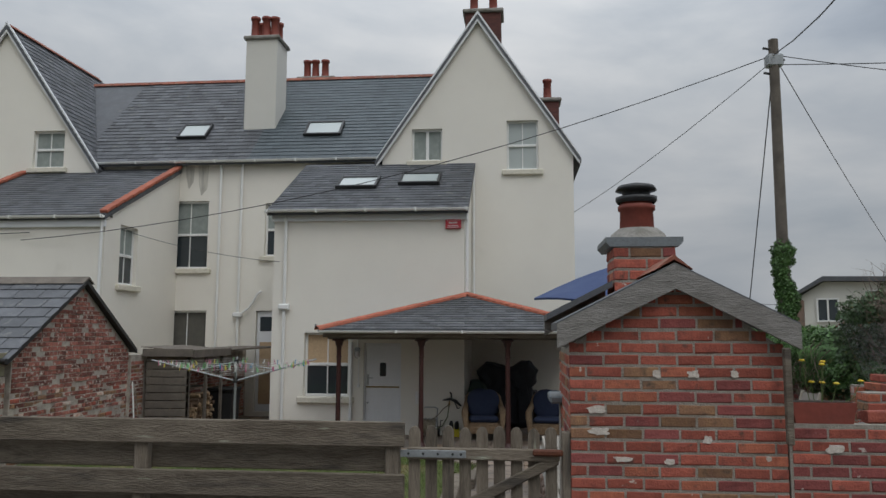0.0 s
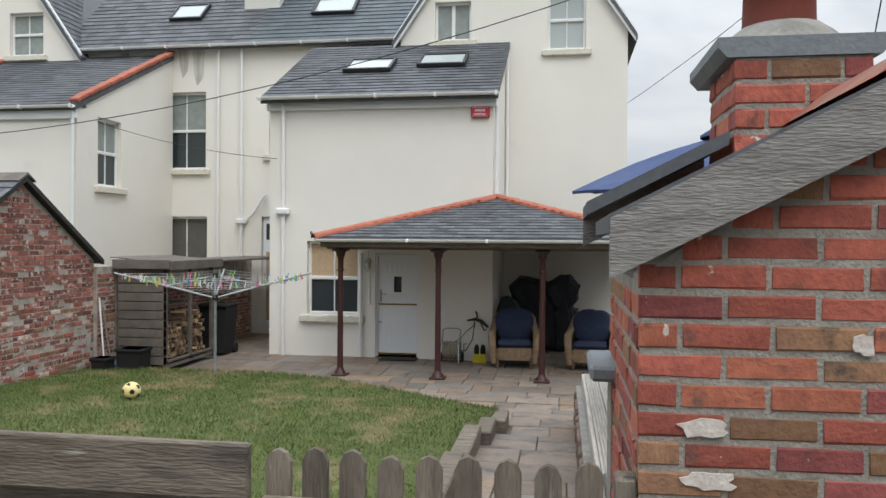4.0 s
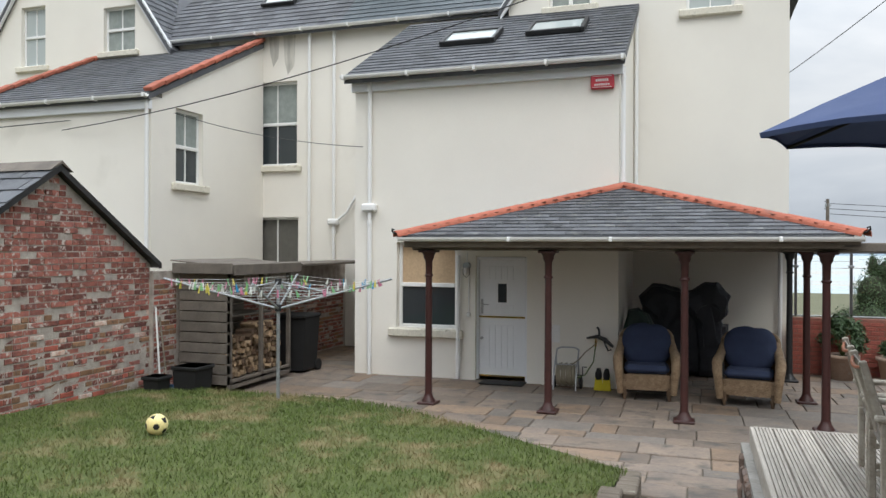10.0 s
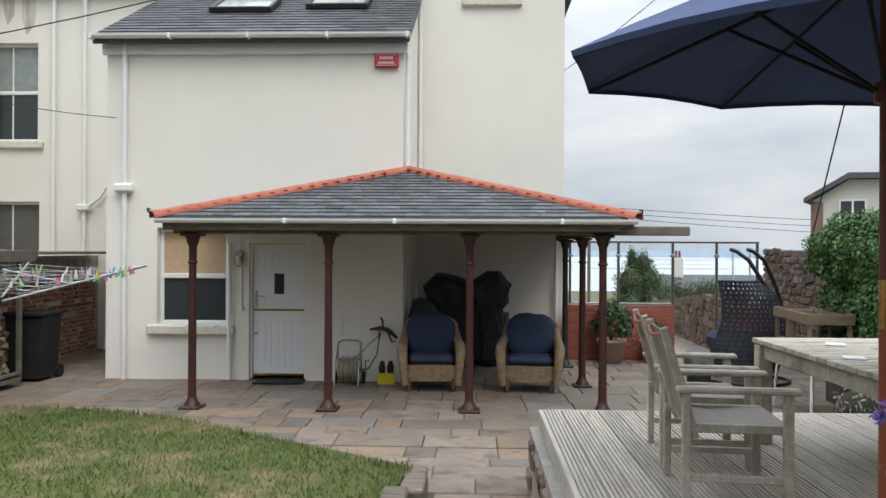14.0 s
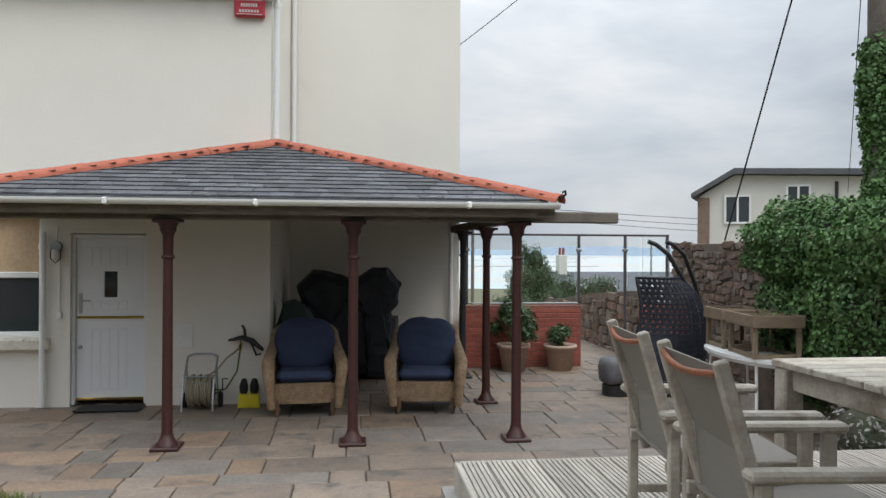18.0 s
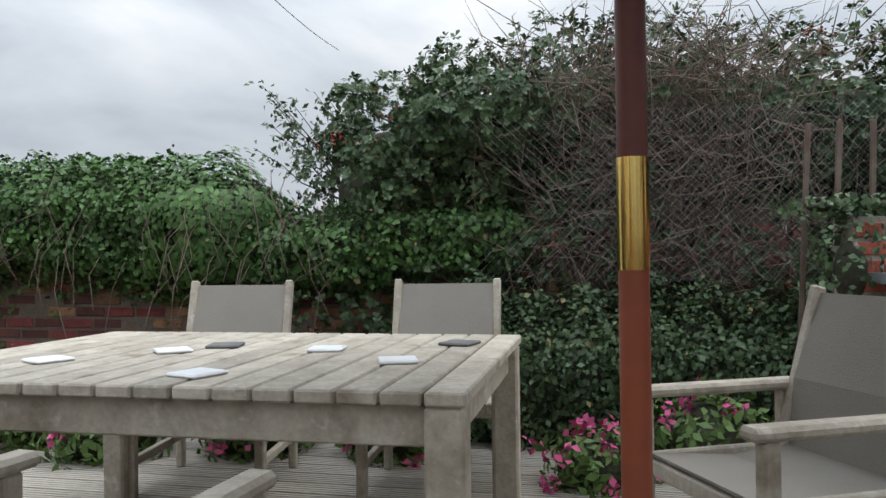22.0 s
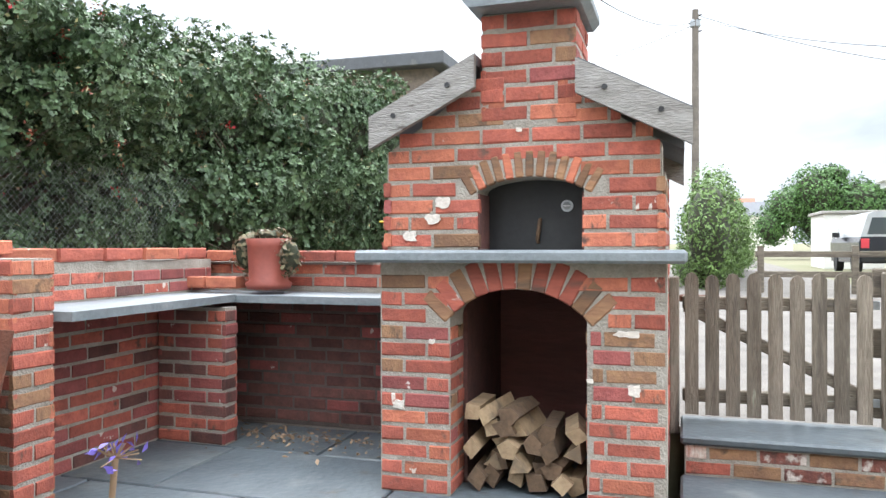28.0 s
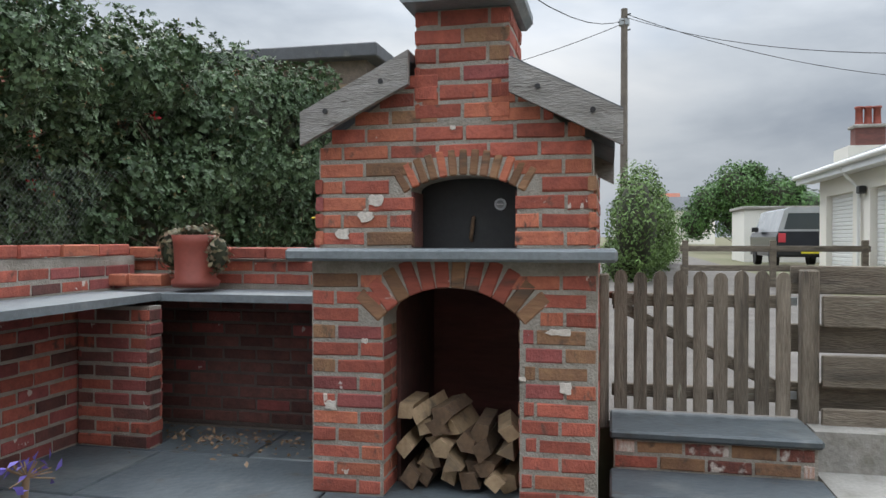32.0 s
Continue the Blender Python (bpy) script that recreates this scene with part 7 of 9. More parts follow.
def garden_chair(m):
    g_ = thing("garden_armchair", m, "silvered teak armchair with a taupe sling seat", "chair", "chairs round the table")
    for sy_ in (-1, 1):
        y = sy_ * 0.27
        part("front_leg", MB().cbox(0.23, 0.275, y - 0.02, y + 0.02, 0, 0.555, 0.006), TEAK, g_)
        part("back_leg", MB().cbox(-0.02, 0.02, -0.018, 0.018, 0, 0.555, 0.006, pose(-0.22, y, 0, 0, 0, 0)), TEAK, g_)
        part("armrest", MB().cbox(-0.27, 0.31, y - 0.032, y + 0.032, 0.557, 0.589, 0.01), TEAK, g_)
        part("side_rail", MB().cbox(-0.22, 0.25, y - 0.014, y + 0.014, 0.13, 0.165, 0.004), TEAK, g_)
        part("seat_rail", MB().cbox(-0.24, 0.27, y - sy_ * 0.03 - 0.014, y - sy_ * 0.03 + 0.014, 0.36, 0.405, 0.005), TEAK, g_)
        part("back_stile", MB().cbox(-0.02, 0.02, -0.018, 0.018, 0, 0.56, 0.006, pose(-0.17, y * 0.86, 0.33, 0, -16, 0)), TEAK, g_)
    part("seat", MB().prism([(-0.22, 0.395), (0.0, 0.375), (0.26, 0.40), (0.26, 0.408), (0.0, 0.383), (-0.22, 0.403)], -0.225, 0.225), SLING, g_)
    tt = pose(-0.17, 0, 0.33, 0, -16, 0)
    part("backrest", MB().prism([(-0.006, 0.05), (0.03, 0.27), (0.0, 0.54), (-0.006, 0.54), (0.022, 0.27), (-0.014, 0.05)], -0.215, 0.215), SLING, g_).matrix_basis = tt
    part("top_rail", MB().tube([(-0.012, -0.22, 0.525), (-0.03, -0.1, 0.515), (-0.034, 0, 0.51), (-0.03, 0.1, 0.515), (-0.012, 0.22, 0.525)], 0.011, 8), TEAK_RAW, g_).matrix_basis = tt
    part("front_rail", MB().cbox(0.235, 0.265, -0.25, 0.25, 0.345, 0.39, 0.005), TEAK, g_)
    return g_


ch = garden_chair(pose(1.59, 9.76, DZ, 0, 0, -5))
copy_thing(ch, pose(1.66, 10.46, DZ, 0, 0, -6))
copy_thing(ch, pose(3.62, 10.53, DZ, 0, 0, 188))
copy_thing(ch, pose(3.72, 9.56, DZ, 0, 0, 184))
copy_thing(ch, pose(2.74, 8.40, DZ, 0, 0, 117))

# umbrella
um = thing("garden_parasol", pose(1.91, 8.8, DZ), "open navy parasol on a two-tone wooden pole with a brass joint", "parasol")
part("lower_pole", MB().cyl((0, 0, 0.06), (0, 0, 0.945), 0.026, n=18), MAHOGANY, um)
part("joint", MB().cyl((0, 0, 0.945), (0, 0, 1.135), 0.0275, n=20), BRASS, um, "polished brass joint sleeve")
part("upper_pole", MB().cyl((0, 0, 1.135), (0, 0, 2.44), 0.026, n=18), MAHOGANY_TOP, um)
part("base", MB().lathe([(0.0, 0.07), (0.06, 0.07), (0.24, 0.05), (0.25, 0.0), (0, 0)], 24), DARK_IRON, um)
NR = 8
rim_r, rim_z, top_z = 1.27, 1.985, 2.44
cz = []
mb = MB()
for i in range(NR):
    a0, a1 = 2 * math.pi * i / NR + 0.18, 2 * math.pi * (i + 1) / NR + 0.18
    rows_ = []
    for k in range(6):
        f_ = k / 5
        sag = -0.045 * math.sin(math.pi * f_)
        zt = top_z - (top_z - rim_z) * f_ + 0.05 * math.sin(math.pi * f_)
        row = []
        for j in range(5):
            u = j / 4
            pa, pb = Vector((math.cos(a0), math.sin(a0), 0)), Vector((math.cos(a1), math.sin(a1), 0))
            p = (pa * (1 - u) + pb * u) * rim_r * f_
            bow = math.sin(math.pi * u) * f_
            row.append((p.x, p.y, zt + 0.07 * p.y - 0.02 * (p.x + 1.3) * f_ + sag * bow + (0.02 * bow if k == 5 else 0)))
        rows_.append(row)
    vs = [p for r in rows_ for p in r]
    mb.add(vs, [(k * 5 + j, (k + 1) * 5 + j, (k + 1) * 5 + j + 1, k * 5 + j + 1) for k in range(5) for j in range(4)], True)
    lo = rows_[-1]
    mb.add([*lo, *[(x * 0.995, y * 0.995, z - 0.022) for x, y, z in lo]], [(j, 5 + j, 6 + j, j + 1) for j in range(4)])
    part("rib", MB().tube([(0, 0, top_z - 0.05), (math.cos(a0) * rim_r * 0.99, math.sin(a0) * rim_r * 0.99, rim_z - 0.015 + 0.07 * math.sin(a0) * rim_r - 0.02 * (math.cos(a0) * rim_r + 1.3))], 0.009, 6), RUBBER, um)
    part("strut", MB().tube([(0.03 * math.cos(a0), 0.03 * math.sin(a0), 1.86), (math.cos(a0) * 0.6, math.sin(a0) * 0.6, top_z - 0.25 + 0.042 * math.sin(a0) - 0.009 * (math.cos(a0) * 0.6 + 1.3))], 0.008, 6), RUBBER, um)
part("canopy", mb, NAVY, um, "navy canvas canopy")
part("vent", MB().lathe([(0.001, top_z + 0.09), (0.12, top_z + 0.06), (0.25, top_z - 0.02), (0.25, top_z - 0.04)], 16), NAVY, um)
part("hub", MB().cyl((0, 0, 1.82), (0, 0, 1.9), 0.045, n=14), MAHOGANY_TOP, um)
part("finial", MB().lathe([(0.03, top_z + 0.08), (0.045, top_z + 0.11), (0.03, top_z + 0.14), (0, top_z + 0.15)], 12), RED_POT, um)

# ---- veranda things ----


def weave(mb_, fn, nu, nv, r=0.011):
    """Rounded canes over a curved sheet fn(u, v): close rows across, and stakes that they pass."""
    for j in range(nv + 1):
        mb_.tube([fn(i / nu, j / nv) + Vector((0, 0, 0.004 * (-1) ** (i + j))) for i in range(nu + 1)], r, 5)
    for i in range(0, nu + 1, 2):
        mb_.tube([fn(i / nu, j / nv) for j in range(nv + 1)], r * 0.8, 4)
    return mb_


def wicker_chair(m):
    g_ = thing("wicker_armchair", m, "woven wicker armchair with a navy cushion", "armchair", "chairs under the veranda")
    part("seat_base", MB().cbox(-0.3, 0.3, -0.33, 0.28, 0.15, 0.37, 0.03), WICKER, g_)
    skirt_ = lambda u, v: Vector((-0.34 + 0.68 * u, -0.345 - 0.03 * math.sin(math.pi * u), 0.16 + 0.2 * v))
    tagged(part("front_panel", weave(MB(), skirt_, 18, 12), WICKER, g_), kind="stuff")
    back_ = lambda u, v: Vector((-(0.33 + 0.05 * v) * math.cos(math.pi * u), 0.27 + 0.10 * math.sin(math.pi * u) + 0.08 * v, 0.2 + v * (0.58 + 0.20 * math.sin(math.pi * u) ** 0.7)))
    tagged(part("back", weave(MB(), back_, 20, 26), WICKER, g_), kind="stuff")
    part("back_lining", MB().add([back_(i / 20, j / 6) for j in range(7) for i in range(21)], [(j * 21 + i, j * 21 + i + 1, (j + 1) * 21 + i + 1, (j + 1) * 21 + i) for j in range(6) for i in range(20)], True), WICKER, g_)
    part("back_rim", MB().tube([back_(i / 20, 1.0) for i in range(21)], 0.03, 8), WICKER, g_)
    for s_ in (-1, 1):
        x = s_ * 0.37
        part("arm", MB().tube([(x * 0.95, 0.3, 0.80), (x * 1.02, 0.12, 0.69), (x * 1.08, -0.12, 0.62), (x * 1.1, -0.32, 0.59), (x * 1.08, -0.41, 0.50), (x * 1.04, -0.40, 0.34), (x * 0.99, -0.37, 0.1)], [0.05, 0.06, 0.068, 0.072, 0.066, 0.056, 0.045], 10), WICKER, g_)
        side_ = lambda u, v: Vector((x * (1.03 + 0.05 * v), -0.36 + 0.64 * u, 0.15 + v * (0.40 + 0.16 * u)))
        tagged(part("side_panel", weave(MB(), side_, 14, 18), WICKER, g_), kind="stuff")
        for y in (-0.33, 0.26):
            part("leg", MB().lathe([(0.018, 0.0), (0.026, 0.05), (0.042, 0.09), (0.026, 0.12), (0.04, 0.15), (0.04, 0.19)], 10, s_ * 0.31, y), LOG_BARK, g_)
    part("seat_cushion", MB().cbox(-0.315, 0.315, -0.37, 0.2, 0.38, 0.5, 0.05), NAVY_CUSHION, g_, "navy seat cushion")
    cb = bmesh.new()
    bmesh.ops.create_uvsphere(cb, u_segments=32, v_segments=22, radius=1)
    for v in cb.verts:
        x, y, z = v.co
        f_ = (abs(x) ** 3 + abs(z) ** 3 + abs(y) ** 3) ** (-1 / 3) if (abs(x) + abs(y) + abs(z)) > 0 else 1
        v.co = (x * f_ * 0.35 + 0.012 * noise.noise((x * 3, y * 3, z * 3)), 0.17 + y * f_ * 0.13 + z * f_ * 0.07 + 0.02 * noise.noise((x * 4, z * 4, 2)), 0.745 + z * f_ * 0.30 + 0.03 * noise.noise((x * 2.5, y, 7)))
    me = bpy.data.meshes.new("back_cushion")
    cb.to_mesh(me)
    cb.free()
    for p in me.polygons:
        p.use_smooth = True
    me.materials.append(NAVY_CUSHION)
    o_ = new("back_cushion", me)
    o_.parent = g_
    return g_


wc = wicker_chair(pose(-0.27, 16.5, 0, 0, 0, 4))
copy_thing(wc, pose(1.14, 16.5, 0, 0, 0, -6))


def bag(name, m, outline, depth, label, material, seed):
    """A slack weather cover: an angular outline (x, z) carried back in crumpled layers."""
    g_ = thing(name, m, label, "cover")
    ring = []
    for i, (x, z) in enumerate(outline):
        x1, z1 = outline[(i + 1) % len(outline)]
        k = max(2, int(math.hypot(x1 - x, z1 - z) / 0.09))
        ring += [(x + (x1 - x) * j / k, z + (z1 - z) * j / k) for j in range(k)]
    n_ = len(ring)
    cx, cz = sum(p[0] for p in ring) / n_, sum(p[1] for p in ring) / n_
    layers = ((-1.0, 0.55), (-0.97, 0.84), (-0.8, 0.97), (-0.4, 1.0), (0.0, 1.02), (0.45, 1.0), (0.85, 0.95), (1.0, 0.8))
    vs = []
    for f_, k in layers:
        for i, (x, z) in enumerate(ring):
            w = 0.032 * noise.noise((x * 5 + seed, z * 5, f_ * 2.3)) + 0.018 * noise.noise((x * 13, z * 11 + seed, f_ * 5))
            vs.append((cx + (x - cx) * k + w, f_ * depth + 0.05 * noise.noise((x * 4, z * 4, seed + f_)), max(0.005, cz + (z - cz) * k + w)))
    L_ = len(layers)
    mb_ = MB()
    mb_.add(vs, [(i * n_ + k, (i + 1) * n_ + k, (i + 1) * n_ + (k + 1) % n_, i * n_ + (k + 1) % n_) for i in range(L_ - 1) for k in range(n_)] + [tuple(range(n_)), tuple(range(L_ * n_ - 1, (L_ - 1) * n_ - 1, -1))])
    part("cloth", mb_, material, g_)
    return g_


bag("covered_barbecue", pose(0.2, 18.8, 0) @ Matrix.Diagonal((1, 1, 0.965, 1)), [(-0.72, 0.0), (0.7, 0.0), (0.71, 0.6), (0.72, 0.9), (0.52, 0.93), (0.3, 0.95), (0.28, 1.46), (-0.1, 1.52), (-0.36, 1.6), (-0.5, 1.6), (-0.72, 1.38), (-0.66, 1.2), (-0.73, 0.8)], 0.36, "barbecue under a black weatherproof cover", BLACK_COVER, 2)
bag("covered_heater", pose(0.66, 18.62, 0) @ Matrix.Diagonal((1, 1, 0.97, 1)), [(-0.18, 0.0), (0.16, 0.0), (0.18, 0.9), (0.17, 1.0), (0.28, 1.12), (0.27, 1.3), (0.31, 1.42), (0.2, 1.55), (0.1, 1.65), (-0.1, 1.64), (-0.28, 1.52), (-0.4, 1.46), (-0.42, 1.15), (-0.25, 0.95)], 0.22, "tall patio heater under a black cover", BLACK_COVER, 5)
bag("covered_garden_kit", pose(-0.44, 17.5, 0) @ Matrix.Diagonal((1.15, 1, 1.04, 1)), [(-0.27, 0.0), (0.24, 0.0), (0.27, 0.55), (0.25, 0.85), (0.1, 1.04), (-0.02, 1.17), (-0.14, 1.14), (-0.2, 0.9), (-0.29, 0.6)], 0.2, "garden kit under a dark green cover", GREEN_COVER, 9)
# hose reel
hr = thing("hose_reel", pose(-1.47, 16.62, 0), "wheeled garden hose reel with coiled hose", "hose reel")
for k in range(11):
    r = 0.15 + 0.012 * (k % 3)
    part("hose_coil", MB().tube([(-0.13 + k * 0.026, r * math.cos(2 * math.pi * i / 20), 0.23 + r * math.sin(2 * math.pi * i / 20)) for i in range(21)], 0.012, 6), HOSE, hr)
for s_ in (-1, 1):
    part("side_frame", MB().tube([(s_ * 0.17, -0.2, 0.02), (s_ * 0.17, -0.14, 0.3), (s_ * 0.17, 0.06, 0.52), (s_ * 0.17, 0.14, 0.6)], 0.012, 8), STEEL, hr)
    part("rear_frame", MB().tube([(s_ * 0.17, 0.2, 0.03), (s_ * 0.17, 0.1, 0.36), (s_ * 0.17, 0.06, 0.52)], 0.011, 8), STEEL, hr)
    part("drum_side", MB().cyl((s_ * 0.15, 0, 0.23), (s_ * 0.156, 0, 0.23), 0.09, n=16), DARK_IRON, hr)
    part("wheel", MB().cyl((s_ * 0.19, 0.14, 0.09), (s_ * 0.22, 0.14, 0.09), 0.09, n=18), RUBBER, hr)
part("handle", MB().tube([(-0.17, 0.14, 0.6), (-0.1, 0.15, 0.63), (0.1, 0.15, 0.63), (0.17, 0.14, 0.6)], 0.013, 8), STEEL, hr)
part("crank", MB().tube([(0.17, 0, 0.23), (0.25, 0, 0.23), (0.25, -0.02, 0.36), (0.31, -0.02, 0.36)], 0.009, 6), DARK_IRON, hr)
part("guide", MB().tube([(-0.17, -0.1, 0.4), (0.17, -0.1, 0.4)], 0.009, 6), STEEL, hr)
part("loose_hose", MB().tube([(0.1, -0.1, 0.4), (0.22, -0.12, 0.5), (0.3, -0.05, 0.6), (0.38, 0.1, 0.66), (0.42, 0.2, 0.7)], 0.011, 6), HOSE, hr)
tp = thing("outside_tap", pose(-1.05, 16.9, 0.72), "wall tap with a hanging black spray gun", "tap")
part("tap", MB().tube([(0, 0.02, 0), (0, -0.08, 0), (0, -0.1, -0.06)], 0.018, 8).cyl((0, -0.06, 0), (0, -0.06, 0.06), 0.012), BRASS, tp)
part("spray_gun", MB().tube([(-0.14, -0.09, 0.06), (0.02, -0.09, 0.09), (0.14, -0.1, 0.05), (0.27, -0.1, -0.06)], [0.014, 0.03, 0.036, 0.02], 8).tube([(0.06, -0.1, 0.07), (0.05, -0.1, 0.2), (0.02, -0.1, 0.24)], 0.017, 6).tube([(0.12, -0.1, 0.04), (0.19, -0.1, -0.12), (0.24, -0.1, -0.1)], 0.014, 6), DARK_IRON, tp)
part("hose_tail", MB().tube([(0, -0.1, -0.06), (-0.03, -0.12, -0.3), (-0.15, -0.16, -0.5), (-0.28, -0.2, -0.55)], 0.011, 6), STEM, tp)
fl = thing("diving_fins", pose(-0.93, 16.68, 0), "black and yellow swim fins propped by the wall", "fins")
for s_ in (-1, 1):
    part("fin", MB().prism([(s_ * 0.06 - 0.07, 0.0), (s_ * 0.06 + 0.07, 0.0), (s_ * 0.06 + 0.05, 0.2), (s_ * 0.06 - 0.05, 0.2)], 0.0, 0.02), YELLOW, fl)
    part("foot_pocket", MB().tube([(s_ * 0.06, 0.02, 0.18), (s_ * 0.06, 0.0, 0.26), (s_ * 0.06, 0.04, 0.33)], [0.05, 0.05, 0.03], 8), RUBBER, fl)
vt = thing("vent_cover", pose(-1.72, EXT_Y - 0.006, 0.82), "cream louvred vent on the wall", "vent")
part("frame", MB().cbox(-0.1, 0.1, -0.02, 0.0, -0.14, 0.14, 0.006), WHITE_PVC, vt)
for i in range(5):
    part("louvre", MB().cbox(-0.08, 0.08, -0.028, -0.02, 0.0 + i * 0.024, 0.012 + i * 0.024, 0.003), WHITE_PVC, vt)
wl_ = thing("wall_lamp", pose(-3.16, EXT_Y - 0.02, 1.82), "caged bulkhead wall lamp with conduit", "lamp")
part("backplate", MB().cyl((0, 0.02, 0.06), (0, -0.05, 0.06), 0.06, n=14), GALV, wl_)
part("glass", MB().lathe([(0.04, 0.03), (0.045, -0.06), (0.0, -0.1)], 12, 0, -0.05), WHITE_LETTER, wl_)
part("cage", MB().tube([(-0.055, -0.05, 0.03), (-0.055, -0.05, -0.08), (0, -0.05, -0.13), (0.055, -0.05, -0.08), (0.055, -0.05, 0.03)], 0.006, 6), DARK_IRON, wl_)
part("conduit", MB().tube([(0.0, 0.0, 0.1), (0, 0, 0.3)], 0.01, 6).tube([(0.03, 0.0, -0.1), (0.03, 0.0, -0.72)], 0.01, 6), WHITE_PVC, wl_)
part("switch_box", MB().cbox(0.0, 0.06, -0.03, 0.02, -0.78, -0.71, 0.01), WHITE_PVC, wl_)
# alarm box
al = thing("alarm_box", pose(-0.97, EXT_Y - 0.01, 4.76), "red burglar alarm box with pale lettering", "alarm")
part("case", MB().cbox(-0.18, 0.18, -0.07, 0.01, -0.11, 0.11, 0.02), RED_BOX, al)
for x0, x1, z0, z1 in ((-0.1, 0.1, 0.005, 0.045), (-0.12, 0.12, -0.06, -0.03)):
    for k in range(7):
        xa = x0 + (x1 - x0) * k / 7
        part("letter_bar", MB().box(xa, xa + (x1 - x0) / 10, -0.0745, -0.0705, z0, z1), WHITE_LETTER, al)
pr_ = MB()
for a, b_ in (((-0.15, 0.08), (0.15, 0.088)), ((-0.15, -0.088), (0.15, -0.08))):
    pr_.box(a[0], b_[0], -0.0745, -0.0705, a[1], b_[1])
part("border", pr_, WHITE_LETTER, al)


# ---- far side of the patio ----
random.seed(201)
mb = MB().box(2.0, 3.93, 19.4, 19.62, -0.2, 0.98)
rwall = setting("wall_red", mb, MORTAR_RED, "low red brick wall under the glass windbreak", "wall")
bricks(rwall, face_s(2.0, 19.4, 0.02), 1.93, 0.96, ((BRICK_WASHED, 92), (BRICK_PLUM, 8)), depth=0.03, limit=200)
mb = MB().box(4.98, 5.75, 19.4, 19.62, -0.2, 0.98)
rw2 = setting("wall_red_east", mb, MORTAR_RED, "low red brick wall beside the opening", "wall")
bricks(rw2, face_s(4.98, 19.4, 0.02), 0.77, 0.96, ((BRICK_WASHED, 92), (BRICK_PLUM, 8)), depth=0.03, limit=80)
gs = thing("glass_windbreak", pose(3.7, 19.5, 1.0), "frameless glass windbreak with steel posts and a top rail", "glass screen")
for x in (-1.62, -0.75, 0.22, 1.0, 1.72):
    h0 = 0 if x < 0.5 or x > 1.5 else -1.0
    part("post", MB().cbox(x - 0.022, x + 0.022, -0.02, 0.02, h0, 1.12, 0.006), POST_GREY, gs)
    part("clamp", MB().cbox(x - 0.045, x + 0.045, -0.028, 0.028, 0.85, 0.9, 0.008), STEEL, gs)
part("top_rail", MB().cbox(-1.68, 1.75, -0.02, 0.02, 1.1, 1.135, 0.006), POST_GREY, gs)
part("bottom_rail", MB().cbox(-1.68, 0.22, -0.02, 0.02, 0.0, 0.025, 0.006), STEEL, gs)
for a, b_, z0 in ((-1.58, -0.78, 0.06), (-0.7, 0.18, 0.06), (1.04, 1.24, 0.0), (1.3, 1.68, 0.06)):
    p_ = part("glass_panel", MB().box(a, b_, -0.005, 0.005, z0, 1.09), CLEAR, gs)
    p_.visible_shadow = False


def plant_pot(m, r, h, label, spread, n_leaf, seed):
    g_ = thing("potted_plant", m, label, "potted plant")
    part("pot", MB().lathe([(0, 0), (r * 0.72, 0), (r * 0.95, h * 0.86), (r * 1.08, h * 0.87), (r * 1.08, h), (r * 0.95, h), (r * 0.9, h * 0.9), (0, h * 0.9)], 22), TERRACOTTA, g_)
    part("soil", MB().cyl((0, 0, h * 0.88), (0, 0, h * 0.92), r * 0.92, n=16), SOIL, g_)
    g2 = np.random.default_rng(seed)
    c_ = g2.normal(0, 1, (14, 3))
    c_ /= np.linalg.norm(c_, axis=1, keepdims=True)
    c_[:, 2] = np.abs(c_[:, 2]) * 1.1 - 0.15
    blobs_ = [(p[0] * spread * 0.7, p[1] * spread * 0.7, h + spread * (0.55 + 0.75 * p[2]), spread * 0.3, spread * 0.3, spread * 0.32) for p in c_]
    P, N = blob_points(blobs_, n_leaf, seed, 0.9)
    o_ = new("leaves", leaf_mesh("leaves", P, N, 0.085, LEAF_DARK, droop=0.1, seed=seed, aspect=0.3))
    o_.parent = g_
    tagged(o_, kind="stuff")
    part("stem", branches((0, 0, h * 0.9), [(random.uniform(-spread, spread) * 0.7, random.uniform(-spread, spread) * 0.7, h + spread * random.uniform(0.8, 1.5)) for _ in range(7)], 0.012, 0.004), STEM, g_)
    return g_


plant_pot(pose(2.75, 19.05, 0), 0.24, 0.42, "narrow-leaved green shrub in a terracotta pot", 0.42, 900, 4)
plant_pot(pose(3.5, 19.08, 0), 0.24, 0.4, "small green plant in a terracotta pot", 0.2, 1500, 5)
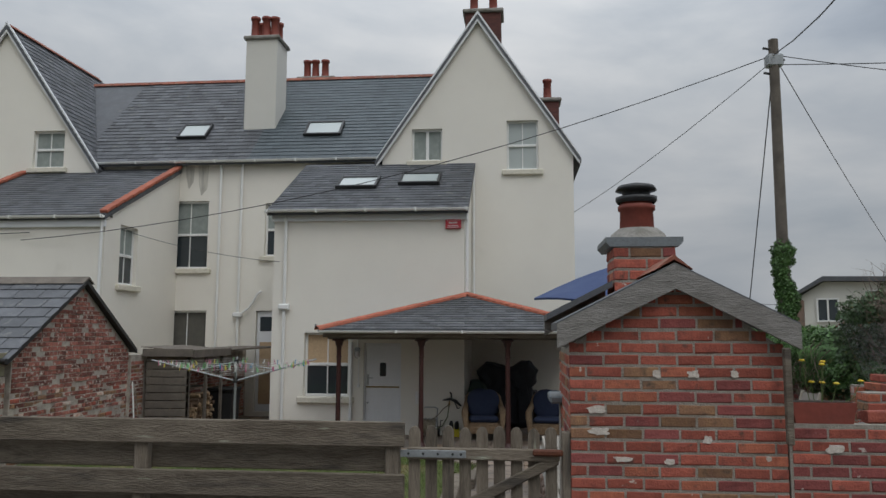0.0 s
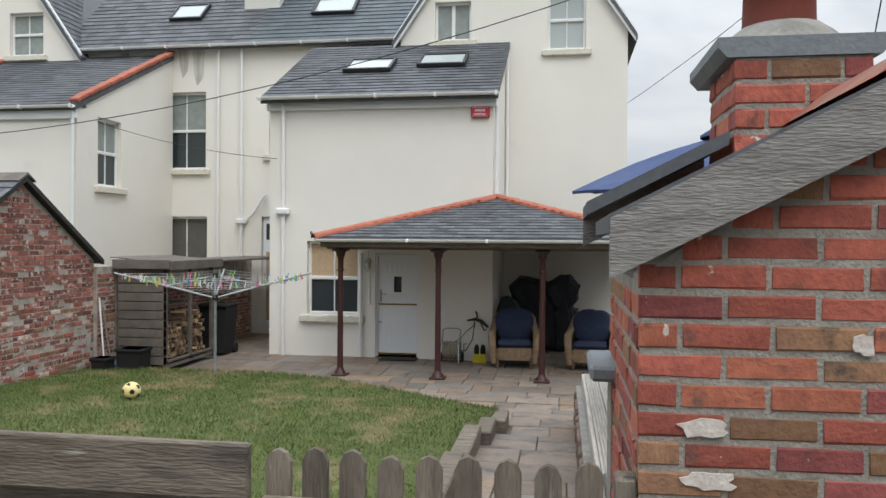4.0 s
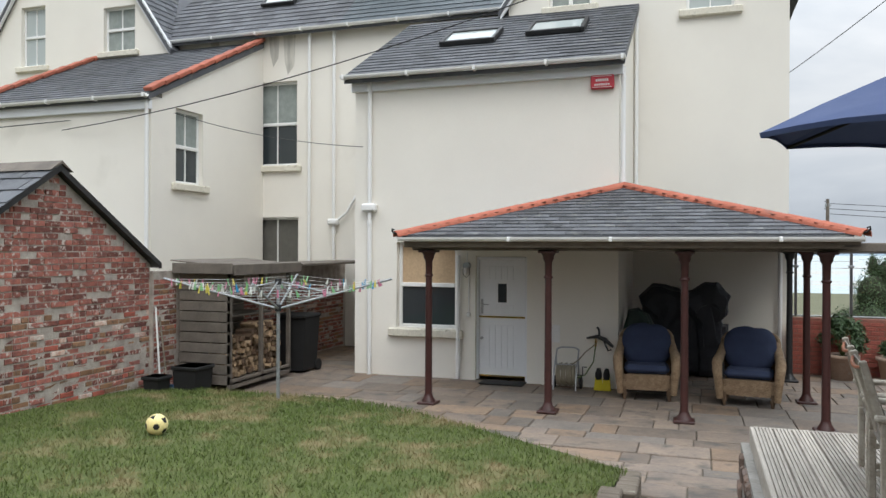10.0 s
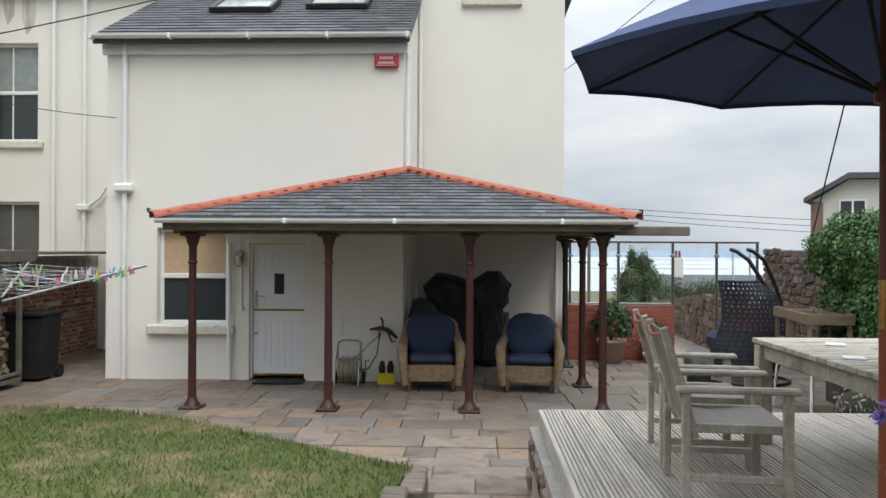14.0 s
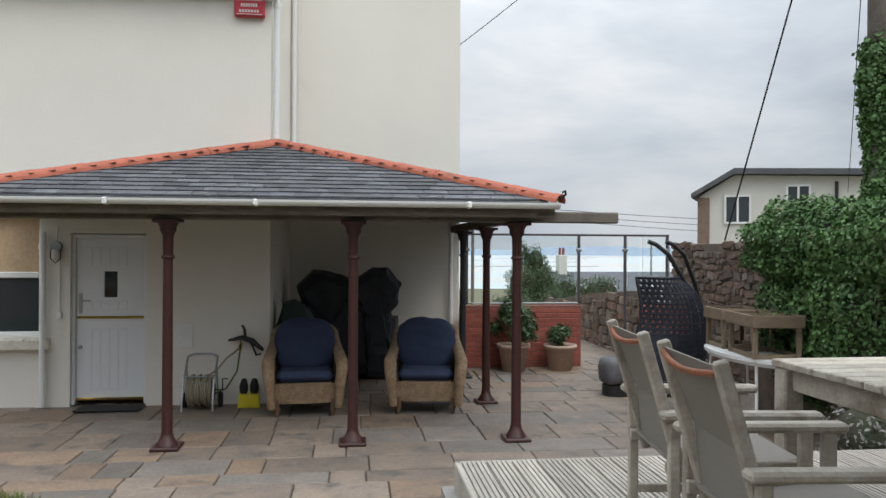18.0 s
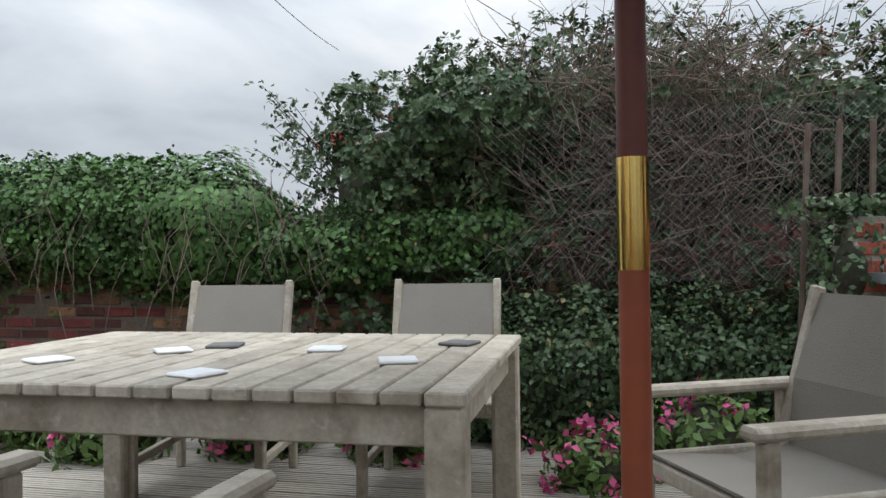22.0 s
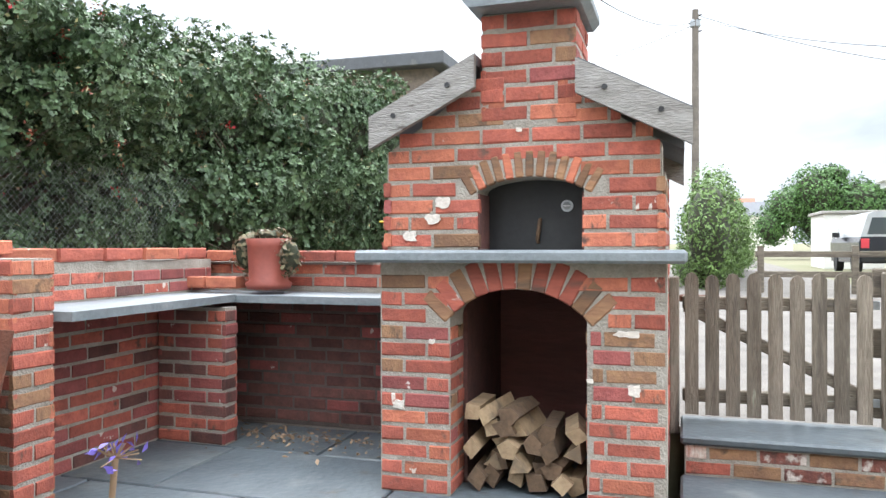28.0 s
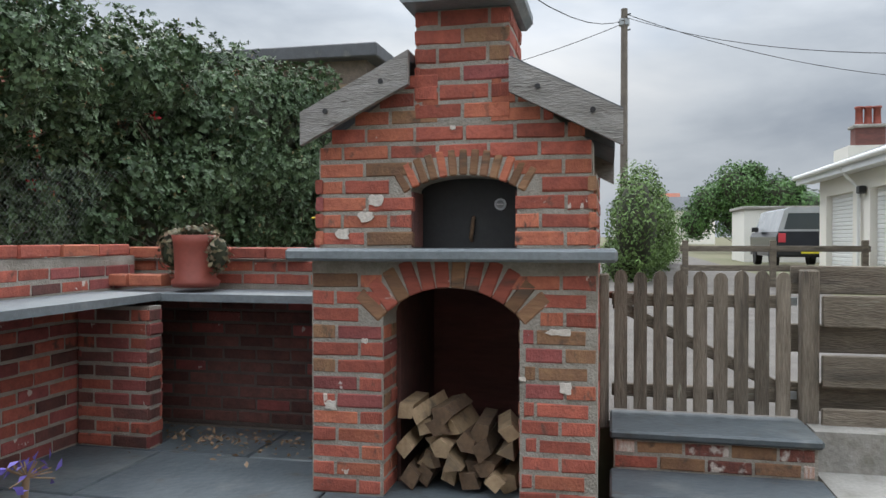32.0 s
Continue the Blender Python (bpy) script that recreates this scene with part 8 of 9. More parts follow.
# hanging chair
eg = thing("hanging_chair", pose(4.4, 17.2, 0), "blue-black woven hanging seat on two curved steel arms", "hanging chair")
part("base_ring", MB().tube([(0.05 + 0.62 * math.cos(2 * math.pi * i / 24), 0.15 + 0.55 * math.sin(2 * math.pi * i / 24), 0.03) for i in range(25)], 0.025, 8), DARK_IRON, eg)
for s_ in (0.0, 0.28):
    part("stand_arm", MB().tube([(0.45 + s_ * 0.5, 0.4 + s_, 0.04), (0.6 + s_ * 0.8, 0.3 + s_, 0.5), (0.54 + s_ * 0.8, 0.2 + s_, 0.95), (0.34 + s_ * 0.9, 0.1 + s_, 1.4), (0.04 + s_, s_ * 0.5, 1.82), (-0.14 + s_, s_ * 0.3, 1.955), (-0.24 + s_, s_ * 0.3, 1.99)], 0.03, 12), DARK_IRON, eg)
    for k in range(9):
        part("chain_link", MB().tube([(-0.2 + s_ + 0.012 * math.cos(2 * math.pi * i / 8) * (k % 2), s_ * 0.3 + 0.012 * math.cos(2 * math.pi * i / 8) * ((k + 1) % 2), 1.93 - k * 0.045 + 0.03 * math.sin(2 * math.pi * i / 8)) for i in range(9)], 0.005, 5), STEEL, eg)
NU, NV = 12, 20


def seat_back(u, v):
    z = 0.18 + 1.33 * v
    x0 = lin(z, [(0.18, -0.54), (0.35, -0.56), (0.55, -0.52), (0.75, -0.42), (0.95, -0.35), (1.2, -0.34), (1.51, -0.38)])
    x1 = lin(z, [(0.18, 0.42), (0.5, 0.55), (0.88, 0.57), (1.1, 0.53), (1.3, 0.45), (1.51, 0.26)])
    return Vector((x0 + (x1 - x0) * u, 0.12 - 0.34 * math.sin(math.pi * (0.12 + 0.8 * u)) + 0.35 * max(0, v - 0.55) ** 2 - 0.12 * (1 - v) ** 2, z))


# flat straps with gaps between them in the upper half
mb = MB()
for j in range(NV):
    for i in range(NU):
        off = 0.5 * (j % 2)
        cell = lambda a, b_: seat_back(min(1, max(0, (i + a + off * 0.5) / (NU + 0.25))), (j + b_) / NV)
        o_ = len(mb.v)
        if j > 8:
            outer = [cell(0, 0), cell(1, 0), cell(1, 1), cell(0, 1)]
            inner = [cell(0.34, 0.3), cell(0.66, 0.3), cell(0.66, 0.7), cell(0.34, 0.7)]
            mb.add(outer + inner, [(k, (k + 1) % 4, 4 + (k + 1) % 4, 4 + k) for k in range(4)])
        else:
            mb.add([cell(0, 0), cell(1, 0), cell(1, 1), cell(0, 1)], [(0, 1, 2, 3)])
tagged(part("woven_shell", mb, RATTAN, eg), kind="stuff")
mb = MB()
for j in range(NV + 1):
    mb.tube([seat_back(i / NU, j / NV) + Vector((0, -0.006 * (-1) ** i, 0)) for i in range(NU + 1)], 0.009, 4)
for i in range(NU + 1):
    mb.tube([seat_back(i / NU, j / NV) + Vector((0, -0.006 * (-1) ** j, 0)) for j in range(NV + 1)], 0.009, 4)
tagged(part("strap_weave", mb, RATTAN, eg), kind="stuff")
part("rim", MB().tube([seat_back(0, j / NV) for j in range(NV + 1)] + [seat_back(i / NU, 1) for i in range(1, NU + 1)] + [seat_back(1, 1 - j / NV) for j in range(1, NV + 1)] + [seat_back(1 - i / NU, 0) for i in range(1, NU + 1)], 0.02, 8), RATTAN, eg)
part("seat_cushion", MB().cbox(-0.42, 0.48, 0.06, 0.6, 0.42, 0.72, 0.08), NAVY_CUSHION, eg)
cs = thing("grey_cushion", pose(3.66, 17.05, 0.0, 0, 0, 6), "grey cushion slumped on a low stool beside the hanging chair", "cushion")
vs = []
for i in range(13):
    for j in range(24):
        p = Vector((math.sin(math.pi * i / 12) * math.cos(math.pi * j / 12), math.sin(math.pi * i / 12) * math.sin(math.pi * j / 12), -math.cos(math.pi * i / 12)))
        p /= (abs(p.x) ** 4 + abs(p.y) ** 4 + abs(p.z) ** 4) ** 0.25
        p += Vector((0.1, 0.1, 0.12)) * noise.noise((p.x * 2, p.y * 2, p.z * 2))
        vs.append((p.x * 0.19, p.y * 0.2, 0.315 + p.z * 0.175))
part("cushion", MB().add(vs, [(i * 24 + j, i * 24 + (j + 1) % 24, (i + 1) * 24 + (j + 1) % 24, (i + 1) * 24 + j) for i in range(12) for j in range(24)], True), CUSHION_GREY, cs)
part("stool", MB().cyl((0, 0, 0), (0, 0, 0.14), 0.17, n=16), DARK_IRON, cs)
# raised planters on a white table
ot = thing("oval_table", pose(4.4, 15.02, 0), "white oval folding garden table", "table")
part("top", MB().prism([(0.36 * math.cos(2 * math.pi * i / 32), 0.78 * math.sin(2 * math.pi * i / 32)) for i in range(32)], 0.79, 0.825, "z"), WHITE_PVC, ot)
part("apron", MB().prism([(0.33 * math.cos(2 * math.pi * i / 32), 0.74 * math.sin(2 * math.pi * i / 32)) for i in range(32)], 0.755, 0.789, "z"), WHITE_PVC, ot)
for a in range(4):
    x, y = 0.3 * math.cos(a * 1.571 + 0.78), 0.66 * math.sin(a * 1.571 + 0.78)
    part("leg", MB().tube([(x, y, 0.76), (x * 1.15, y * 1.15, 0)], 0.016, 8), WHITE_PVC, ot)


def planter(m, w, d, label):
    g_ = thing("planter_box", m, label, "planter", "raised planters")
    for s_ in (-1, 1):
        part("side_board", MB().cbox(-w / 2, w / 2, s_ * (d / 2 - 0.011) - 0.011, s_ * (d / 2 - 0.011) + 0.011, 0.305, 0.425, 0.004), PLANTER_WOOD, g_)
        part("end_board", MB().cbox(s_ * (w / 2 - 0.011) - 0.011, s_ * (w / 2 - 0.011) + 0.011, -d / 2 + 0.023, d / 2 - 0.023, 0.305, 0.425, 0.004), PLANTER_WOOD, g_)
        part("foot_rail", MB().cbox(s_ * (w / 2 - 0.045) - 0.01, s_ * (w / 2 - 0.045) + 0.01, -d / 2 + 0.07, d / 2 - 0.07, 0.0, 0.045, 0.004), PLANTER_WOOD, g_)
        part("foot_rail", MB().cbox(-w / 2 + 0.07, w / 2 - 0.07, s_ * (d / 2 - 0.045) - 0.01, s_ * (d / 2 - 0.045) + 0.01, 0.0, 0.045, 0.004), PLANTER_WOOD, g_)
        for q in (-1, 1):
            part("leg", MB().cbox(s_ * (w / 2 - 0.045) - 0.022, s_ * (w / 2 - 0.045) + 0.022, q * (d / 2 - 0.045) - 0.022, q * (d / 2 - 0.045) + 0.022, 0, 0.304, 0.004), PLANTER_WOOD, g_)
    part("divider", MB().cbox(-w / 2 + 0.024, w / 2 - 0.024, -0.01, 0.01, 0.34, 0.418, 0.003), PLANTER_WOOD, g_)
    part("soil", MB().box(-w / 2 + 0.024, w / 2 - 0.024, -d / 2 + 0.024, d / 2 - 0.024, 0.306, 0.355), SOIL, g_)
    return g_


planter(pose(4.38, 14.76, 0.826, 0, 0, -6), 0.52, 0.66, "wooden planter box on legs with sparse dry twigs")
planter(pose(4.42, 15.46, 0.826, 0, 0, -5), 0.46, 0.5, "wooden planter box on legs with dark soil")
dry = thing("dry_twigs", pose(4.38, 14.76, 1.18), "dry brown twigs and a few green leaves in the planter", "plant")
mb = MB()
random.seed(44)
for i in range(16):
    x, y = random.uniform(-0.2, 0.2), random.uniform(-0.25, 0.25)
    mb.tube([(x, y, 0), (x + random.uniform(-0.06, 0.06), y + random.uniform(-0.06, 0.06), random.uniform(0.06, 0.16))], 0.004, 4)
part("twigs", mb, TWIG, dry)
o_ = new("leaves", leaf_mesh("leaves", np.random.default_rng(5).uniform((-0.12, -0.2, 0.02), (0.05, 0.0, 0.1), (40, 3)), np.random.default_rng(6).normal(0, 1, (40, 3)), 0.035, LEAF_MID, seed=6))
o_.parent = dry
tagged(o_, kind="stuff")
# flowers beside the deck
random.seed(33)
for x, y, s_, seed in ((4.15, 10.6, 0.28, 1), (4.2, 9.9, 0.26, 2), (3.95, 11.3, 0.3, 3), (4.2, 8.4, 0.3, 4), (3.9, 8.9, 0.22, 6), (4.2, 11.9, 0.3, 5)):
    bush("valerian_clump", (x, y, 0.62), [(x, y, 0.62 + s_ * 0.7, s_, s_, s_ * 0.8)], 1300, 0.06, LEAF_MID, "clump of pink valerian flowers beside the deck", "flowers", 40 + seed, flowers=FLOWER_PINK, fl_n=9, trunk=False, fl_size=0.04)
mb = MB().box(4.0, 4.97, 7.75, 13.0, 0.0, 0.6)
setting("flower_bed", mb, SOIL, "dark soil of the border under the wall", "flower bed")
bush("silver_shrub", (3.6, 12.2, 0.3), [(3.6, 12.2, 0.62, 0.28, 0.28, 0.3)], 700, 0.04, BARGE_WOOD, "small silvery grey shrub beside the deck", "shrub", 61)
bush("golden_shrub", (4.5, 12.6, 0.4), [(4.5, 12.6, 0.95, 0.2, 0.2, 0.25)], 500, 0.06, FLOWER_YELLOW, "small golden-leaved shrub under the wall", "shrub", 62)
# agapanthus


def agapanthus(m, heads, label):
    g_ = thing("agapanthus", m, label, "flowers")
    for hx, hy, hz, open_ in heads:
        part("stem", MB().tube([(hx * 0.2, hy * 0.2, 0.0), (hx * 0.6, hy * 0.6, hz * 0.55), (hx, hy, hz)], 0.006, 6), STEM if open_ else DEAD, g_)
        n_ = 28 if open_ else 22
        ga = np.random.default_rng(int(abs(hx * 1000) + abs(hy * 700)) + 3)
        d = ga.normal(0, 1, (n_, 3))
        d /= np.linalg.norm(d, axis=1, keepdims=True)
        d[:, 2] = np.abs(d[:, 2]) * 0.8 - 0.15
        st_ = MB()
        for q in d[:26]:
            st_.tube([(hx, hy, hz), (hx + q[0] * (0.068 if open_ else 0.045), hy + q[1] * (0.068 if open_ else 0.045), hz + q[2] * (0.064 if open_ else 0.043))], 0.0016, 3)
        tagged(part("flower_stalk", st_, STEM if open_ else DEAD, g_), kind="stuff")
        P = np.array([hx, hy, hz]) + d * (0.076 if open_ else 0.05) * ga.uniform(0.75, 1.12, (n_, 1))
        if open_:
            PP, NN, TT = rosettes(P, d, 6, 1.25, 7)
            fm_ = aimed_leaves("floret", PP - np.repeat(d[None], 6, 0).reshape(-1, 3) * 0.012, NN, TT, 0.027, FLOWER_PURPLE, 0.36, 7)
        else:
            fm_ = leaf_mesh("floret", P, d, 0.024, FLOWER_PURPLE if hz > 0.6 else DEAD, seed=8, aspect=0.5)
        o_ = new("floret", fm_)
        o_.parent = g_
        tagged(o_, kind="stuff")
    ga = np.random.default_rng(5)
    mb_ = MB()
    for k in range(26):
        a = ga.uniform(0, 6.28)
        r = ga.uniform(0.15, 0.4)
        mb_.add([(-0.01 * math.sin(a), 0.01 * math.cos(a), 0), (0.01 * math.sin(a), -0.01 * math.cos(a), 0), (r * 0.6 * math.cos(a), r * 0.6 * math.sin(a), 0.26), (r * math.cos(a), r * math.sin(a), 0.12)], [(0, 1, 2), (2, 1, 3)])
    tagged(part("strap_leaves", mb_, LEAF_MID, g_), kind="stuff")
    part("pot", MB().lathe([(0, -0.0), (0.14, 0), (0.18, 0.2), (0.16, 0.2), (0.15, 0.17), (0, 0.17)], 18), TERRACOTTA, g_)
    return g_


agapanthus(pose(1.76, 8.2, DZ), [(-0.13, 0.0, 0.72, 1), (0.1, 0.03, 0.72, 1), (0.0, 0.07, 0.61, 1), (-0.18, -0.09, 0.6, 0)], "violet agapanthus flowers on tall stems")
agapanthus(pose(1.75, 7.75, FL), [(-0.05, -0.05, 0.73, 0), (-0.1, 0.08, 0.6, 0), (0.02, 0.1, 0.56, 0), (0.12, -0.02, 0.52, 0)], "half-faded agapanthus heads on thin stems")
# barbecue things
rp = thing("rusty_steel_plate", pose(3.405, 6.755, FL, 15, 0, 0), "rusty brown steel sheet leaning on the brickwork", "steel sheet")
part("sheet", MB().cbox(-0.21, 0.21, -0.004, 0.004, 0.002, 0.82, 0.002), RUST, rp)
for i in range(6):
    c_ = thing("plate", pose(3.83, 7.4, FL + 0.858 + i * 0.0165, 0, 0, i * 5), "white rectangular plate in a stack", "plate", "stacked plates")
    part("dish", MB().cbox(-0.11, 0.11, -0.13, 0.13, 0, 0.0158, 0.003), WHITE_PVC if i < 5 else SLATE_SHELF, c_)
hc = thing("hose_coil", pose(3.82, 7.365, FL, 0, 0, 0), "black hose coiled in the brick recess", "hose")
rh_ = random.Random(8)
for k in range(17):
    r, lean, turn_, up_ = rh_.uniform(0.17, 0.25), rh_.uniform(0.15, 0.5), rh_.uniform(-0.5, 0.5), rh_.uniform(-0.02, 0.05)
    pts_ = []
    for i in range(21):
        a_ = 2 * math.pi * i / 20
        c_, q_ = r * 0.62 * math.cos(a_), r * math.sin(a_)
        pts_.append((-0.16 + 0.018 * k - q_ * lean * 0.4 + c_ * turn_ * 0.5, c_, max(0.013, r + 0.012 + up_ + q_)))
    part("loop", MB().tube(pts_, 0.0115, 6), CABLE, hc)
bk = thing("blue_bucket", pose(3.06, 7.79, DZ), "blue tub with a white rim", "tub")
part("tub", MB().lathe([(0, 0), (0.12, 0), (0.15, 0.27), (0.142, 0.27), (0.115, 0.02), (0, 0.02)], 24), BUCKET, bk)
part("rim", MB().tube([(0.15 * math.cos(2 * math.pi * i / 24), 0.15 * math.sin(2 * math.pi * i / 24), 0.27) for i in range(25)], 0.008, 6), WHITE_PVC, bk)
pp = thing("chimney_pot_planter", pose(3.08, 4.84, FL + 0.866), "red clay pot with straggling succulents", "pot")
part("pot", MB().lathe([(0, 0), (0.13, 0), (0.14, 0.03), (0.115, 0.05), (0.125, 0.25), (0.135, 0.3), (0.11, 0.3), (0.1, 0.26), (0, 0.25)], 22), RED_POT, pp)
bush("succulent", (3.08, 4.84, FL + 0.86), [(3.23, 4.82, 1.82, 0.11, 0.08, 0.14), (2.93, 4.86, 1.8, 0.08, 0.07, 0.12), (3.08, 4.84, 1.92, 0.12, 0.1, 0.05)], 1500, 0.04, SUCCULENT, "green and red succulents hanging from the pot", "succulent", 91, trunk=False)
lp = thing("loose_brick_row", pose(3.24, 4.86, FL + 0.866), "loose bricks lying on the slate worktop", "bricks")
for i in range(2):
    shared("brick", brick_mesh(BRICK_ORANGE, 0.1), pose(0.02 + i * 0.23, -0.05, 0, 0, 0, random.uniform(-3, 3)) @ Matrix.Diagonal((0.215, 1, 1.1, 1)), lp)
ml = thing("leaf_litter", pose(2.7, 4.95, FL), "scatter of brown dead leaves on the slate floor", "leaves")
ga = np.random.default_rng(17)
P = np.stack([ga.uniform(-0.5, 0.7, 220), ga.normal(0, 0.14, 220), ga.uniform(0.004, 0.02, 220)], 1)
o_ = new("dead_leaves", leaf_mesh("dead_leaves", P, np.tile((0, 0, 1.0), (220, 1)), 0.04, DEAD, seed=3))
o_.parent = ml
tagged(o_, kind="stuff")
pb = thing("pebble", pose(1.75, 9.15, DZ), "smooth grey pebble lying on the deck", "pebble")
part("stone", MB().lathe([(0, 0), (0.07, 0.005), (0.1, 0.035), (0.08, 0.065), (0, 0.075)], 16), PEBBLE, pb)

# ---- lawn things ----
rd = thing("rotary_dryer", pose(-4.82, 13.76, 0.2), "rotary clothes dryer with coloured pegs on its lines", "clothes dryer")
part("pole", MB().cyl((0, 0, -0.05), (0, 0, 1.52), 0.024, n=12), GALV, rd)
part("lower_hub", MB().cyl((0, 0, 1.13), (0, 0, 1.22), 0.045, n=12), DARK_IRON, rd)
part("upper_hub", MB().cyl((0, 0, 1.48), (0, 0, 1.56), 0.045, n=12), DARK_IRON, rd)
tips = []
for k in range(4):
    a = 0.35 + k * math.pi / 2
    c_, s_ = math.cos(a), math.sin(a)
    tips.append((c_ * 1.5, s_ * 1.5, 1.56))
    part("arm", MB().tube([(0.03 * c_, 0.03 * s_, 1.17), tips[-1]], 0.015, 8), GALV, rd)
    part("stay", MB().tube([(0.03 * c_, 0.03 * s_, 1.52), (c_ * 0.72, s_ * 0.72, 1.36)], 0.01, 8), GALV, rd)
for r in range(7):
    f_ = 0.34 + r * 0.105
    for k in range(4):
        a, b_ = tips[k], tips[(k + 1) % 4]
        pa = (a[0] * f_, a[1] * f_, 1.17 + 0.39 * f_)
        q = (b_[0] * f_, b_[1] * f_, 1.17 + 0.39 * f_)
        md = ((pa[0] + q[0]) / 2, (pa[1] + q[1]) / 2, pa[2] - 0.035)
        part("line", MB().tube([pa, md, q], 0.0025, 4), WHITE_PVC, rd)
pegc = [mat("peg_" + n_, c_, None, 4, 0.5, 0, fine=0.05) for n_, c_ in (("blue", (0.03, 0.3, 0.55)), ("green", (0.25, 0.55, 0.25)), ("pink", (0.6, 0.2, 0.3)), ("white", (0.75, 0.75, 0.7)), ("yellow", (0.65, 0.55, 0.1)))]
peg_me = [MB().cbox(-0.007, 0.007, -0.006, 0.006, -0.08, 0.015, 0.002, pose(0, 0, 0, 0, 9)).cbox(-0.007, 0.007, -0.006, 0.006, -0.08, 0.015, 0.002, pose(0, 0, 0, 0, -9)).mesh("peg", m_) for m_ in pegc]
for i in range(90):
    k = random.randrange(4)
    f_ = random.choice((0.97, 0.97, 0.865, 0.76))
    u = random.random()
    a, b_ = tips[k], tips[(k + 1) % 4]
    x, y = (a[0] * (1 - u) + b_[0] * u) * f_, (a[1] * (1 - u) + b_[1] * u) * f_
    shared("peg", random.choice(peg_me), pose(x, y, 1.17 + 0.39 * f_ - 0.07 * 4 * u * (1 - u) * 0.5, random.uniform(-15, 15), random.uniform(-20, 20), random.uniform(0, 180)), rd)
# ball
ball = thing("football", pose(-4.76, 11.33, lawn_z(11.33) + 0.11), "yellow and black football on the grass", "ball")
bmq = bmesh.new()
bmesh.ops.create_icosphere(bmq, subdivisions=3, radius=0.11)
me = bpy.data.meshes.new("ball")
bmq.to_mesh(me)
bmq.free()
me.materials.append(BALL_SKIN)
me.materials.append(RUBBER)
ico = [Vector(v).normalized() for v in ((0, 1, 1.618), (0, -1, 1.618), (0, 1, -1.618), (0, -1, -1.618), (1, 1.618, 0), (-1, 1.618, 0), (1, -1.618, 0), (-1, -1.618, 0), (1.618, 0, 1), (-1.618, 0, 1), (1.618, 0, -1), (-1.618, 0, -1))]
for p in me.polygons:
    p.use_smooth = True
    if max(p.center.normalized().dot(q) for q in ico) > 0.968:
        p.material_index = 1
o_ = new("ball_skin", me)
o_.parent = ball
# log store
ls = thing("log_store", pose(-6.5, 15.35, 0.08), "grey timber log store with a sloping board roof", "log store")
for i in range(11):
    part("side_board", MB().cbox(-0.45, 0.45, -0.87, -0.845, 0.06 + i * 0.155, 0.2 + i * 0.155, 0.006), SHIPLAP, ls)
    part("back_board", MB().cbox(-0.47, -0.45, -0.84, 0.85, 0.06 + i * 0.155, 0.2 + i * 0.155, 0.006), SHIPLAP, ls)
for y in (-0.84, 0.0, 0.84):
    part("post", MB().cbox(0.39, 0.45, y - 0.03, y + 0.03, 0, 1.72, 0.006), SHIPLAP, ls)
part("floor_board", MB().cbox(-0.45, 0.45, -0.84, 0.84, 0.06, 0.1, 0.006), SHIPLAP, ls)
part("kick_board", MB().cbox(0.42, 0.45, -0.84, 0.84, 0.0, 0.14, 0.006), SHIPLAP, ls)
part("middle_shelf", MB().cbox(-0.45, 0.1, -0.84, 0.84, 1.0, 1.03, 0.006), SHIPLAP, ls)
for i in range(8):
    x0 = -0.55 + i * 0.14
    part("roof_board", MB().cbox(0, 0.145, -0.95, 1.0, 0, 0.022, 0.005, pose(x0, 0, 1.8 - (i - 7) * 0.012, 0, 4, 0)), SHIPLAP, ls)
part("roof_edge", MB().cbox(0.55, 0.58, -0.95, 1.0, 1.68, 1.84, 0.006), SHIPLAP, ls)
part("roof_edge", MB().cbox(-0.5, 0.55, -0.97, -0.945, 1.7, 1.86, 0.006), SHIPLAP, ls)
part("rear_roof", MB().cbox(-0.55, 0.6, 1.0, 4.6, 1.78, 1.82, 0.006), SHIPLAP, ls)
stack_logs("store_firewood", pose(-6.2, 15.35, 0.18, 0, 0, 90), 1.6, lambda x: 0.72 + 0.12 * math.sin(x * 5), "split firewood piled in the log store", 9)
wb = thing("wheelie_bin", pose(-6.2, 16.75, 0.0), "black wheeled bin beside the log store", "bin")
part("body", MB().prism([(-0.22, 0.05), (0.22, 0.05), (0.28, 0.95), (-0.28, 0.95)], -0.25, 0.25), RUBBER, wb)
part("lid", MB().cbox(-0.3, 0.3, -0.3, 0.28, 0.95, 1.02, 0.02), RUBBER, wb)
for s_ in (-1, 1):
    part("wheel", MB().cyl((s_ * 0.2, 0.27, 0.1), (s_ * 0.26, 0.27, 0.1), 0.1, n=14), RUBBER, wb)
for x, y, w, h_, lab in ((-6.45, 14.15, 0.2, 0.34, "black plastic crate on the lawn edge"), (-6.75, 13.75, 0.13, 0.2, "dark flower pot by the shed")):
    c_ = thing("plastic_tub", pose(x, y, lawn_z(y)), lab, "tub")
    part("tub", MB().prism([(-w * 0.85, 0), (w * 0.85, 0), (w, h_), (-w, h_)], -w, w), RUBBER, c_)
    part("rim", MB().cbox(-w - 0.02, w + 0.02, -w - 0.02, w + 0.02, h_ - 0.05, h_, 0.01), RUBBER, c_)
